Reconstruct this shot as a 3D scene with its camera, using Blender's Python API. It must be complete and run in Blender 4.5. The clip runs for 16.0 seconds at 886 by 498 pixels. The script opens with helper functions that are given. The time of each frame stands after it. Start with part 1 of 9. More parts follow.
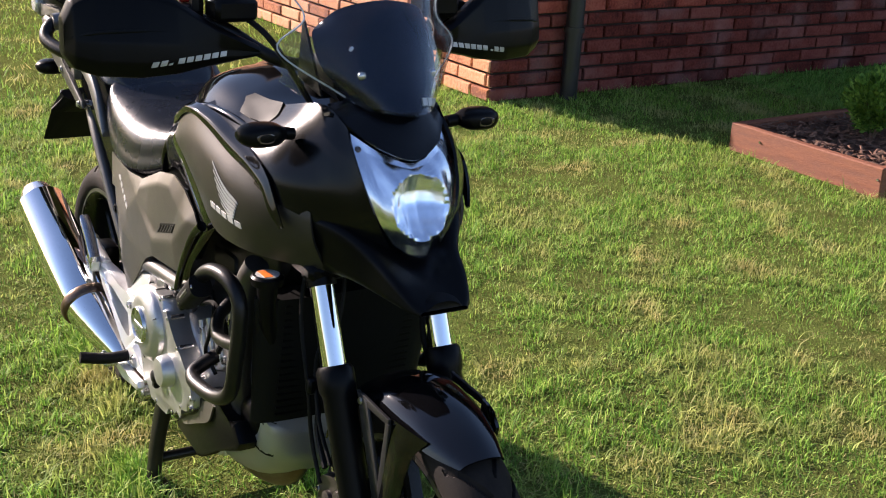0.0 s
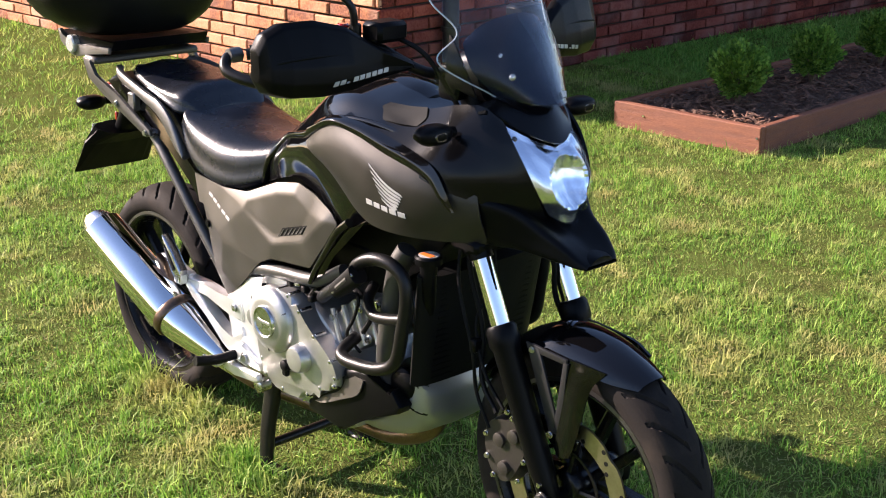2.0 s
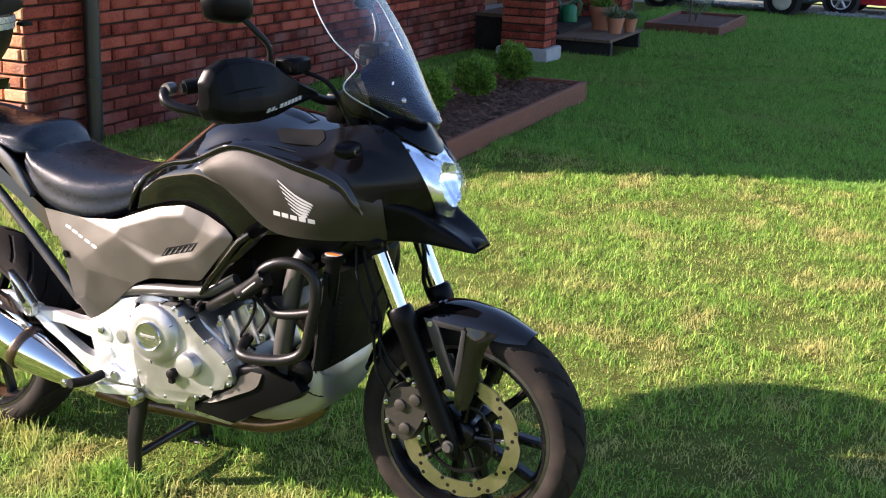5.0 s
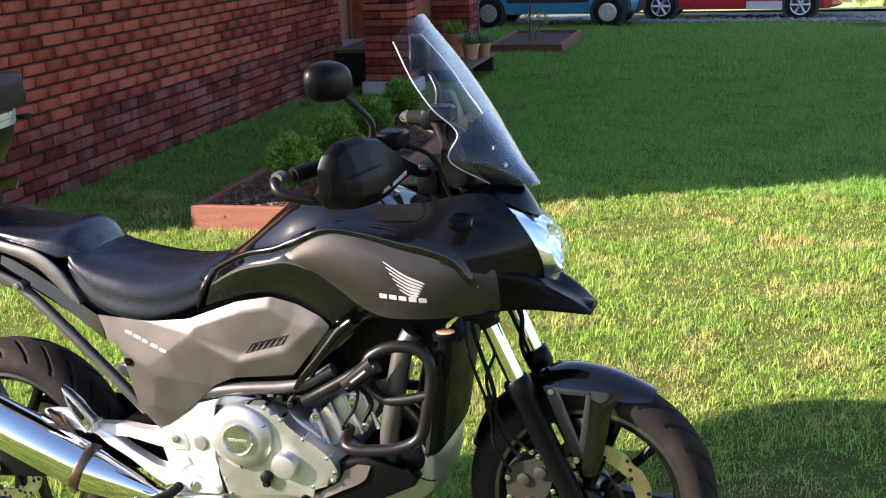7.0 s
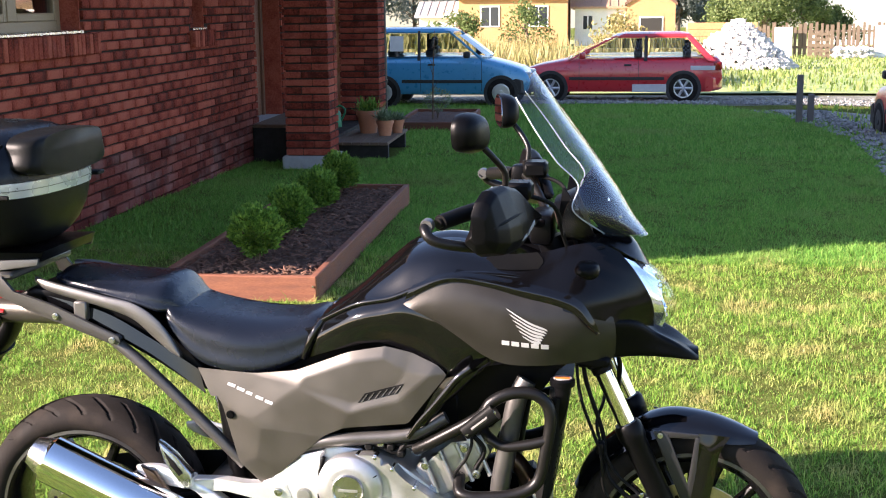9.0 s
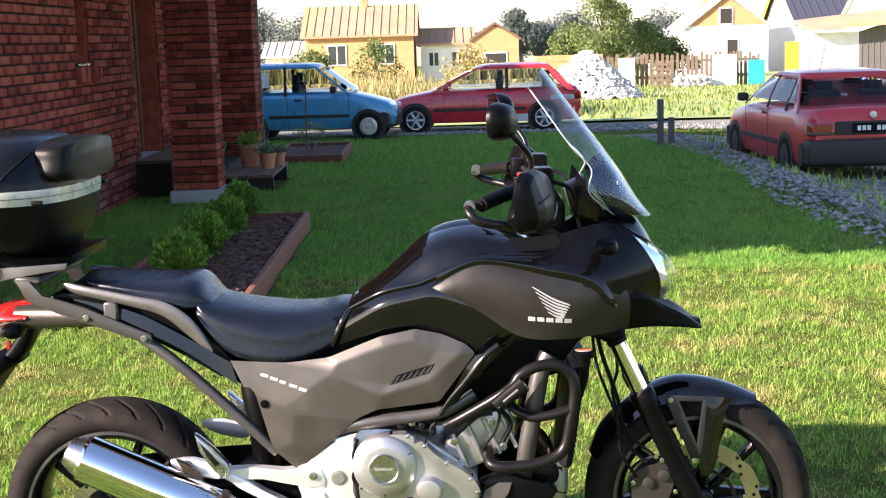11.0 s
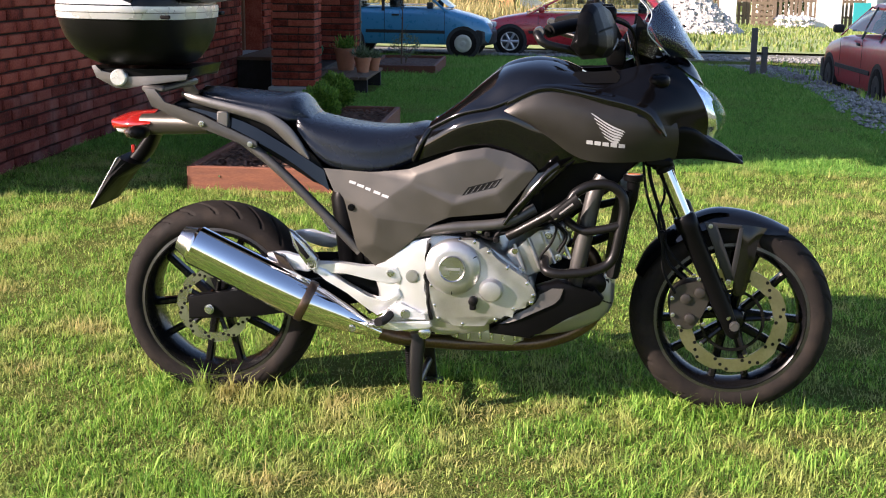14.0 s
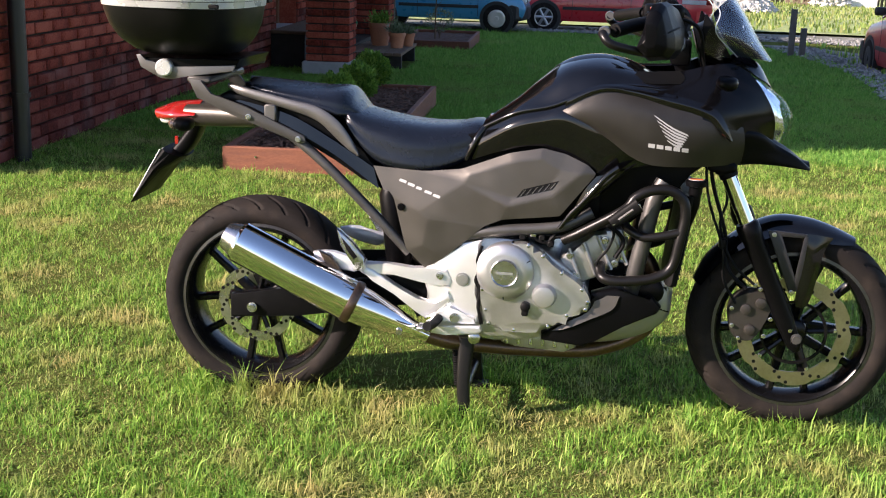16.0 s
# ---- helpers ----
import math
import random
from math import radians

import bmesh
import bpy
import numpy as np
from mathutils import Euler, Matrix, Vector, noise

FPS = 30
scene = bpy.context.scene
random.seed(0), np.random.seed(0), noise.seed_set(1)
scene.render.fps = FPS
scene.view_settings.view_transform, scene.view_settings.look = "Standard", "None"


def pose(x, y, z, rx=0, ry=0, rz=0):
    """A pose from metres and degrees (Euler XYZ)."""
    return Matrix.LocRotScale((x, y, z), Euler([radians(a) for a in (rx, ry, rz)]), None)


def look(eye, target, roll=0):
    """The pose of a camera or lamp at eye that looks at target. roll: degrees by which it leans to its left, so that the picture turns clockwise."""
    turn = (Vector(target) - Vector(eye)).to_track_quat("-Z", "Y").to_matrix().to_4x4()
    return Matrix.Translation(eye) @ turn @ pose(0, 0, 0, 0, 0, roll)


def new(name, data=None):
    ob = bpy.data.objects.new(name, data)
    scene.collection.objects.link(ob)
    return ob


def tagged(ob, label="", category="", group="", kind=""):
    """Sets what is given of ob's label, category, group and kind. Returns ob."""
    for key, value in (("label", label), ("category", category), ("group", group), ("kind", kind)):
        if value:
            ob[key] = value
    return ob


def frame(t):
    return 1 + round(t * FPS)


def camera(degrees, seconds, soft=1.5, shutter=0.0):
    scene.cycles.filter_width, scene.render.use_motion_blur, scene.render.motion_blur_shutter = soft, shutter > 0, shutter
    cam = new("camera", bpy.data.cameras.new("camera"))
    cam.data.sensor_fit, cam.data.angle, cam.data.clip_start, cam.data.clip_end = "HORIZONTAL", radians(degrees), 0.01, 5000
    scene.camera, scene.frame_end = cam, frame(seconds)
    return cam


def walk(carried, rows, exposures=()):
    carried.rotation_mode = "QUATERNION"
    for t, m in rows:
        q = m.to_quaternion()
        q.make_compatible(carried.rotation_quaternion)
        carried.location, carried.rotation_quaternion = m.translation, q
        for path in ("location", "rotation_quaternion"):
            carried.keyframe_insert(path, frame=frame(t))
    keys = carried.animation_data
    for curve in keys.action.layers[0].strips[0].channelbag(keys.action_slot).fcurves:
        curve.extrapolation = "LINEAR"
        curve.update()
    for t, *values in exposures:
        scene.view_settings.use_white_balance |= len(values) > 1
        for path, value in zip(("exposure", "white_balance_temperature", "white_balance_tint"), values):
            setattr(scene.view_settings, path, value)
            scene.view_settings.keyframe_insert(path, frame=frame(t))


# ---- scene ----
cam = camera(38.9, 16.0, soft=1.1)
PATH = [
    (0, (3.131, -1.014, 1.539), (1.544, 0.006, 0.875), 3.6),
    (0.5, (3.052, -1.135, 1.534), (1.524, -0.003, 0.917), 2.0),
    (1, (2.988, -1.314, 1.568), (1.546, -0.08, 0.936), 2.3),
    (1.5, (2.992, -1.526, 1.568), (1.572, -0.273, 0.926), -0.4),
    (2, (3.037, -1.782, 1.593), (1.648, -0.497, 0.944), 0.3),
    (2.5, (3.013, -1.91, 1.582), (1.713, -0.485, 1.055), 0.6),
    (3, (2.96, -2.068, 1.592), (1.767, -0.558, 1.047), 1.4),
    (3.5, (2.926, -2.254, 1.583), (1.798, -0.69, 1.054), 1.8),
    (4, (2.915, -2.482, 1.602), (1.882, -0.86, 1.052), 0.5),
    (4.5, (2.825, -2.595, 1.6), (1.9, -0.918, 1.023), 1.7),
    (4.7, (2.771, -2.633, 1.598), (1.895, -0.928, 1.03), 2.1),
    (6.8, (2.064, -2.775, 1.659), (1.591, -0.903, 1.139), -1.5),
    (7, (1.999, -2.78, 1.662), (1.463, -0.921, 1.154), -1.8),
    (7.5, (1.852, -2.865, 1.654), (1.314, -0.99, 1.215), -0.9),
    (8, (1.709, -2.993, 1.65), (1.219, -1.101, 1.224), -1.0),
    (8.5, (1.585, -3.006, 1.615), (1.171, -1.092, 1.207), -1.5),
    (9, (1.444, -2.997, 1.62), (1.115, -1.063, 1.233), -0.6),
    (9.2, (1.403, -3.002, 1.618), (1.07, -1.072, 1.21), -0.7),
    (11.3, (1.029, -3.329, 1.492), (0.962, -1.352, 1.193), -1.7),
    (11.5, (1.044, -3.387, 1.464), (0.982, -1.407, 1.188), -1.6),
    (12, (1.088, -3.536, 1.455), (0.909, -1.559, 1.209), -0.4),
    (12.5, (1.077, -3.673, 1.434), (0.868, -1.694, 1.238), 2.1),
    (13, (1.099, -3.737, 1.35), (0.823, -1.787, 0.998), 1.5),
    (13.5, (1.117, -3.752, 1.324), (0.824, -1.81, 0.948), 0.5),
    (14, (1.121, -3.729, 1.31), (0.892, -1.791, 0.876), 0.8),
    (14.5, (1.119, -3.729, 1.319), (0.91, -1.787, 0.887), 0.9),
    (15, (1.119, -3.725, 1.326), (0.885, -1.782, 0.914), 1.1),
    (15.5, (1.098, -3.704, 1.338), (0.849, -1.766, 0.914), 1.5),
    (16, (1.024, -3.601, 1.366), (0.759, -1.677, 0.887), 1.8),
]
walk(cam, [(t, look(eye, target, roll)) for t, eye, target, roll in PATH],
     [(t, 1.80 + stops, 6100, 23) for t, stops in ((0, -0.25), (1, -0.06), (2, 0.05), (4, 0.18), (7, 0.42), (9, 0.42), (11.5, 0.22), (12.5, 0.08), (13.2, -0.13), (16, -0.22))])

# ---- daylight: low sun behind the house, clear pale sky ----
SUN_EL = 24.0  # the sun stands towards (-x, -y)
TO_SUN = Vector((-0.894 * math.cos(radians(SUN_EL)), -0.447 * math.cos(radians(SUN_EL)), math.sin(radians(SUN_EL))))
world = bpy.data.worlds.new("world")
scene.world = world
world.use_nodes = True
wn = world.node_tree.nodes
sky = wn.new("ShaderNodeTexSky")
sky.sky_type, sky.sun_disc = "NISHITA", False
sky.sun_elevation, sky.sun_rotation = radians(SUN_EL), math.atan2(TO_SUN.x, TO_SUN.y)
sky.air_density, sky.dust_density, sky.ozone_density = 1.0, 0.6, 1.0
world.node_tree.links.new(sky.outputs[0], wn["Background"].inputs[0])
wn["Background"].inputs[1].default_value = 0.076
sun = new("sun", bpy.data.lights.new("sun", "SUN"))
sun.data.energy, sun.data.angle, sun.data.color = 5.0, radians(0.6), (1.0, 0.84, 0.66)
sun.matrix_world = look(TO_SUN * 60, (0, 0, 0))
scene.view_settings.exposure = 1.80

from mathutils.bvhtree import BVHTree

# ---- materials ----
def surf(name, base, rough=0.5, metal=0.0, var=0.12, scale=14.0, fine=160.0, bump=0.0, coat=0.0, rvar=0.1, stain=None, amount=0.4, stain_scale=3.0,
         ramp=None, island=0.0, each=0.0, ior=1.5, stretch=(1, 1, 1)):
    """A painted, cast or grown surface: base colour with coarse and fine variation, roughness variation, relief and stains."""
    m = bpy.data.materials.new(name)
    m.use_nodes = True
    nt = m.node_tree
    n, l = nt.nodes, nt.links
    p = n["Principled BSDF"]
    tc = n.new("ShaderNodeTexCoord")
    mp = n.new("ShaderNodeMapping")
    mp.inputs["Scale"].default_value = stretch
    l.new(tc.outputs["Object"], mp.inputs["Vector"])
    coarse, tiny = n.new("ShaderNodeTexNoise"), n.new("ShaderNodeTexNoise")
    for tex, s in ((coarse, scale), (tiny, fine)):
        l.new(mp.outputs[0], tex.inputs["Vector"])
        tex.inputs["Scale"].default_value = s
        tex.inputs["Detail"].default_value = 5.0
    add = n.new("ShaderNodeMath")
    add.operation = "ADD"
    l.new(coarse.outputs["Fac"], add.inputs[0])
    l.new(tiny.outputs["Fac"], add.inputs[1])
    last = add.outputs[0]
    if island or each:
        info = n.new("ShaderNodeNewGeometry") if island else n.new("ShaderNodeObjectInfo")
        k = n.new("ShaderNodeMath")
        k.operation = "MULTIPLY_ADD"
        k.inputs[1].default_value, k.inputs[2].default_value = 2 * (island or each), -(island or each)
        l.new(info.outputs["Random Per Island" if island else "Random"], k.inputs[0])
        more = n.new("ShaderNodeMath")
        more.operation = "ADD"
        l.new(last, more.inputs[0])
        l.new(k.outputs[0], more.inputs[1])
        last = more.outputs[0]
    cr = n.new("ShaderNodeValToRGB")
    rng = n.new("ShaderNodeMapRange")
    rng.inputs["From Min"].default_value, rng.inputs["From Max"].default_value = 0.6, 1.4
    l.new(last, rng.inputs["Value"])
    l.new(rng.outputs[0], cr.inputs[0])
    if ramp:
        cr.color_ramp.elements[0].color, cr.color_ramp.elements[1].color = (*ramp[0], 1), (*ramp[-1], 1)
        for i, c in enumerate(ramp[1:-1], 1):
            cr.color_ramp.elements.new(i / (len(ramp) - 1)).color = (*c, 1)
    else:
        cr.color_ramp.elements[0].color = (*[c * (1 - var) for c in base], 1)
        cr.color_ramp.elements[1].color = (*[min(1, c * (1 + var)) for c in base], 1)
    colour = cr.outputs[0]
    if stain:
        st = n.new("ShaderNodeTexNoise")
        st.inputs["Scale"].default_value, st.inputs["Detail"].default_value = stain_scale, 6.0
        l.new(mp.outputs[0], st.inputs["Vector"])
        sr = n.new("ShaderNodeMapRange")
        sr.inputs["From Min"].default_value, sr.inputs["From Max"].default_value, sr.inputs["To Max"].default_value = 0.5, 0.72, amount
        l.new(st.outputs["Fac"], sr.inputs["Value"])
        mix = n.new("ShaderNodeMix")
        mix.data_type = "RGBA"
        l.new(sr.outputs[0], mix.inputs["Factor"])
        l.new(colour, mix.inputs[6])
        mix.inputs[7].default_value = (*stain, 1)
        colour = mix.outputs[2]
    l.new(colour, p.inputs["Base Color"])
    rr = n.new("ShaderNodeMapRange")
    rr.inputs["From Min"].default_value, rr.inputs["From Max"].default_value = 0.35, 0.65
    rr.inputs["To Min"].default_value, rr.inputs["To Max"].default_value = max(0.02, rough * (1 - rvar)), min(1, rough * (1 + rvar))
    l.new(coarse.outputs["Fac"], rr.inputs["Value"])
    l.new(rr.outputs[0], p.inputs["Roughness"])
    p.inputs["Metallic"].default_value, p.inputs["IOR"].default_value, p.inputs["Coat Weight"].default_value = metal, ior, coat
    p.inputs["Coat Roughness"].default_value = 0.04
    if bump:
        b = n.new("ShaderNodeBump")
        b.inputs["Strength"].default_value, b.inputs["Distance"].default_value = 1.0, bump
        l.new(add.outputs[0], b.inputs["Height"])
        l.new(b.outputs[0], p.inputs["Normal"])
    return m


def glassy(name, colour=(1, 1, 1), rough=0.02, ior=1.45):
    m = bpy.data.materials.new(name)
    m.use_nodes = True
    p = m.node_tree.nodes["Principled BSDF"]
    p.inputs["Base Color"].default_value, p.inputs["Roughness"].default_value = (*colour, 1), rough
    p.inputs["Transmission Weight"].default_value, p.inputs["IOR"].default_value = 1.0, ior
    return m


def leafy(name, ramp, rough=0.6, trans=0.3, patch=1.3, dry=None, dry_at=(0.5, 0.7)):
    """Leaves and blades: colour by blade and by patch, with some light through them."""
    m = bpy.data.materials.new(name)
    m.use_nodes = True
    n, l = m.node_tree.nodes, m.node_tree.links
    p = n["Principled BSDF"]
    geo, tc, tex = n.new("ShaderNodeNewGeometry"), n.new("ShaderNodeTexCoord"), n.new("ShaderNodeTexNoise")
    l.new(tc.outputs["Object"], tex.inputs["Vector"])
    tex.inputs["Scale"].default_value, tex.inputs["Detail"].default_value = patch, 4.0
    cr = n.new("ShaderNodeValToRGB")
    l.new(geo.outputs["Random Per Island"], cr.inputs[0])
    cr.color_ramp.elements[0].color, cr.color_ramp.elements[1].color = (*ramp[0], 1), (*ramp[-1], 1)
    for i, c in enumerate(ramp[1:-1], 1):
        cr.color_ramp.elements.new(i / (len(ramp) - 1)).color = (*c, 1)
    colour = cr.outputs[0]
    if dry:
        mr = n.new("ShaderNodeMapRange")
        mr.inputs["From Min"].default_value, mr.inputs["From Max"].default_value, mr.inputs["To Max"].default_value = *dry_at, 0.85
        l.new(tex.outputs["Fac"], mr.inputs["Value"])
        mx = n.new("ShaderNodeMix")
        mx.data_type = "RGBA"
        l.new(mr.outputs[0], mx.inputs["Factor"])
        l.new(colour, mx.inputs[6])
        mx.inputs[7].default_value = (*dry, 1)
        colour = mx.outputs[2]
    l.new(colour, p.inputs["Base Color"])
    p.inputs["Roughness"].default_value, p.inputs["Specular IOR Level"].default_value = rough, 0.25
    tr = n.new("ShaderNodeBsdfTranslucent")
    l.new(colour, tr.inputs["Color"])
    mixs = n.new("ShaderNodeMixShader")
    mixs.inputs[0].default_value = trans
    l.new(p.outputs[0], mixs.inputs[1])
    l.new(tr.outputs[0], mixs.inputs[2])
    l.new(mixs.outputs[0], n["Material Output"].inputs["Surface"])
    return m


def pane(name, colour=(0.95, 0.97, 0.98), rough=0.07, dust=0.06, front=0.015, edge=0.20):
    """A thin clear dusty sheet: straight view through it, with a sheen that grows at grazing angles."""
    m = bpy.data.materials.new(name)
    m.use_nodes = True
    n, l = m.node_tree.nodes, m.node_tree.links
    lw, tr, gl, mx = n.new("ShaderNodeLayerWeight"), n.new("ShaderNodeBsdfTransparent"), n.new("ShaderNodeBsdfGlossy"), n.new("ShaderNodeMixShader")
    df, md, pw, sc = n.new("ShaderNodeBsdfTranslucent"), n.new("ShaderNodeMixShader"), n.new("ShaderNodeMath"), n.new("ShaderNodeMath")
    tr.inputs["Color"].default_value, gl.inputs["Roughness"].default_value = (*colour, 1), rough
    df.inputs["Color"].default_value = (0.8, 0.84, 0.9, 1)
    md.inputs[0].default_value = dust
    pw.operation, sc.operation = "POWER", "MULTIPLY_ADD"
    pw.inputs[1].default_value, sc.inputs[1].default_value, sc.inputs[2].default_value = 3.0, edge, front
    l.new(lw.outputs["Facing"], pw.inputs[0])
    l.new(pw.outputs[0], sc.inputs[0])
    l.new(sc.outputs[0], mx.inputs[0])
    l.new(tr.outputs[0], md.inputs[1])
    l.new(df.outputs[0], md.inputs[2])
    l.new(md.outputs[0], mx.inputs[1])
    l.new(gl.outputs[0], mx.inputs[2])
    l.new(mx.outputs[0], n["Material Output"].inputs["Surface"])
    return m


M = {}
M["lawn"] = surf("lawn_soil", (0.08, 0.09, 0.03), 0.95, ramp=((0.07, 0.06, 0.024), (0.115, 0.13, 0.036), (0.12, 0.165, 0.036), (0.24, 0.20, 0.085)), scale=9, fine=140, bump=0.03, ior=1.03)
M["blade"] = leafy("grass_blade", ((0.075, 0.175, 0.020), (0.155, 0.32, 0.038), (0.26, 0.45, 0.062), (0.45, 0.56, 0.13)), 0.6, 0.42, 3.4, (0.54, 0.45, 0.18), (0.50, 0.68))
M["thatch"] = leafy("dry_thatch", ((0.10, 0.20, 0.034), (0.18, 0.28, 0.052), (0.31, 0.34, 0.095), (0.46, 0.40, 0.18)), 0.8, 0.3, 2.6)
# greener lawn farther back, its colour also raised to brighten the house's shade
M["blade_green"] = leafy("shade_lifted_green_blade", ((0.085, 0.22, 0.034), (0.14, 0.325, 0.046), (0.205, 0.415, 0.066), (0.32, 0.48, 0.11)), 0.7, 0.4, 0.8, (0.32, 0.33, 0.11), (0.52, 0.88))
M["far_grass"] = surf("field_grass", (0.3, 0.3, 0.12), 0.95, ramp=((0.13, 0.20, 0.05), (0.25, 0.31, 0.10), (0.42, 0.42, 0.20)), scale=0.12, fine=3.0, bump=0.03)
M["tall_grass"] = leafy("dry_weeds", ((0.22, 0.22, 0.07), (0.38, 0.32, 0.13), (0.52, 0.43, 0.20)), 0.7, 0.35, 0.4)
M["gravel"] = surf("gravel_ground", (0.24, 0.24, 0.2), 0.95, ramp=((0.06, 0.07, 0.03), (0.16, 0.16, 0.12), (0.33, 0.32, 0.29)), scale=2.2, fine=45, bump=0.02)
M["meadow"] = leafy("meadow_blade", ((0.12, 0.20, 0.04), (0.22, 0.29, 0.07), (0.36, 0.36, 0.14)), 0.7, 0.35, 0.4)
M["stone"] = surf("pale_gravel_stones", (0.22, 0.22, 0.21), 0.9, var=0.4, island=0.5, bump=0.004)
M["rubble"] = surf("white_rubble", (0.62, 0.60, 0.57), 0.9, var=0.15, island=0.2, bump=0.01)
M["brick"] = surf("red_brick", (0.36, 0.10, 0.055), 0.88, ramp=((0.085, 0.021, 0.015), (0.21, 0.043, 0.028), (0.29, 0.066, 0.042), (0.37, 0.102, 0.065)), scale=9, fine=70, bump=0.008, island=0.35,
                  stain=(0.30, 0.12, 0.09), amount=0.2, stain_scale=1.6, ior=1.12)
M["brick_piece"] = surf("red_brick_piece", (0.36, 0.10, 0.055), 0.88, ramp=((0.085, 0.021, 0.015), (0.21, 0.043, 0.028), (0.29, 0.066, 0.042), (0.37, 0.102, 0.065)), scale=9, fine=70, bump=0.008, each=0.35,
                        stain=(0.30, 0.12, 0.09), amount=0.2, stain_scale=7, ior=1.12)
# the red brick again, sunlight painted in as paler orange, plus some bloom
M["brick_pale"] = surf("sunlit_bloomed_brick", (0.40, 0.17, 0.12), 0.9, ramp=((0.20, 0.065, 0.030), (0.40, 0.145, 0.060), (0.54, 0.235, 0.11), (0.60, 0.31, 0.17)), scale=9, fine=70, bump=0.006, island=0.4, stain=(0.5, 0.34, 0.24), amount=0.35)
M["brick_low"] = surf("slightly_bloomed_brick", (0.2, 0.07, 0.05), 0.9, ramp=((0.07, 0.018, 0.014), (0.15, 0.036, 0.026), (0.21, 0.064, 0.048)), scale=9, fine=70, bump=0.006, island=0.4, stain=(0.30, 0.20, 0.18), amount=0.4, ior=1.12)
M["mortar"] = surf("dark_mortar", (0.05, 0.038, 0.032), 0.95, bump=0.004, ior=1.12)
M["concrete"] = surf("concrete", (0.36, 0.37, 0.37), 0.9, var=0.2, bump=0.003, stain=(0.2, 0.2, 0.18))
M["plank"] = surf("stained_plank", (0.2, 0.07, 0.03), 0.75, ramp=((0.095, 0.030, 0.016), (0.165, 0.054, 0.026), (0.24, 0.090, 0.044)), scale=5, fine=60, stretch=(1, 1, 9), bump=0.002, each=0.2)
M["mulch"] = surf("bark_mulch", (0.10, 0.05, 0.03), 0.95, ramp=((0.035, 0.018, 0.012), (0.10, 0.05, 0.03), (0.19, 0.10, 0.06)), scale=25, fine=90, bump=0.02)
M["chip"] = surf("bark_chip", (0.13, 0.065, 0.04), 0.9, island=0.5, var=0.5, bump=0.002)
M["bush"] = leafy("bush_leaf", ((0.06, 0.14, 0.02), (0.13, 0.26, 0.035), (0.24, 0.38, 0.06)), 0.55, 0.3, 8)
M["twig"] = surf("brown_twig", (0.12, 0.08, 0.05), 0.9)
M["window_wood"] = surf("brown_window_wood", (0.26, 0.18, 0.10), 0.45, stretch=(6, 6, 1), bump=0.001)
M["door_wood"] = surf("dark_door_wood", (0.16, 0.07, 0.035), 0.5, stretch=(6, 6, 1), bump=0.001)
M["pane"] = glassy("window_pane", (0.9, 0.95, 0.95), 0.01)
M["dark_room"] = surf("dark_room", (0.03, 0.028, 0.025), 0.95)
M["curtain"] = surf("net_curtain", (0.75, 0.74, 0.70), 0.9, stretch=(12, 12, 1), bump=0.01)
M["pipe"] = surf("black_gutter", (0.015, 0.014, 0.014), 0.4, bump=0.0006)
M["soffit"] = surf("dark_soffit", (0.10, 0.085, 0.07), 0.7, stretch=(1, 8, 1), bump=0.002)
M["roof"] = surf("brown_roof", (0.16, 0.09, 0.06), 0.8, bump=0.01)
M["terracotta"] = surf("terracotta", (0.45, 0.19, 0.10), 0.8, var=0.2, bump=0.001, stain=(0.5, 0.42, 0.36))
M["can_green"] = surf("green_plastic", (0.012, 0.22, 0.09), 0.4, bump=0.0004)
M["deck"] = surf("weathered_deck", (0.13, 0.085, 0.055), 0.85, stretch=(8, 1, 8), bump=0.003)
M["step_dark"] = surf("dark_step", (0.012, 0.010, 0.009), 0.8)
M["stake"] = surf("grey_stake", (0.13, 0.12, 0.11), 0.9, stretch=(6, 6, 1), bump=0.003)
M["lamp_iron"] = surf("black_iron", (0.012, 0.012, 0.012), 0.45, 0.3)
M["lamp_glass"] = surf("frosted_lamp_glass", (0.7, 0.7, 0.66), 0.3)
# motorcycle
M["gloss"] = surf("gloss_black_paint", (0.0025, 0.0025, 0.003), 0.075, 0.0, var=0.2, fine=900, ior=1.52)
M["matt"] = surf("matt_graphite_paint", (0.046, 0.042, 0.038), 0.40, 0.70, var=0.2, fine=1400, bump=0.00012)
M["mattblack"] = surf("satin_black_plastic", (0.0022, 0.0022, 0.0026), 0.36, 0.0, fine=900, bump=0.00012, ior=1.20)
M["cowl"] = surf("satin_black_paint", (0.0022, 0.0022, 0.0028), 0.18, 0.0, fine=1200, bump=0.00005, ior=1.32)
M["pan"] = surf("silver_grey_paint", (0.34, 0.34, 0.345), 0.40, 0.75, var=0.1, fine=900)
M["rail"] = surf("light_grey_cast_metal", (0.155, 0.150, 0.144), 0.40, 0.75, var=0.1, fine=700, bump=0.0002)
M["grey"] = surf("grey_metallic_plastic", (0.096, 0.089, 0.079), 0.42, 0.78, var=0.12, fine=1200, bump=0.0001)
M["silver"] = surf("cast_silver_paint", (0.49, 0.49, 0.485), 0.36, 0.85, var=0.12, fine=500, bump=0.0005, stain=(0.24, 0.225, 0.21), amount=0.5, stain_scale=9)
M["casting"] = surf("bright_silver_casting", (0.80, 0.80, 0.795), 0.40, 0.75, var=0.08, fine=500, bump=0.0005)
M["alu"] = surf("bare_aluminium", (0.52, 0.52, 0.525), 0.26, 1.0, var=0.12, fine=400, bump=0.0003)
M["chrome"] = surf("chrome", (0.86, 0.86, 0.86), 0.045, 1.0, var=0.03, rvar=0.5)
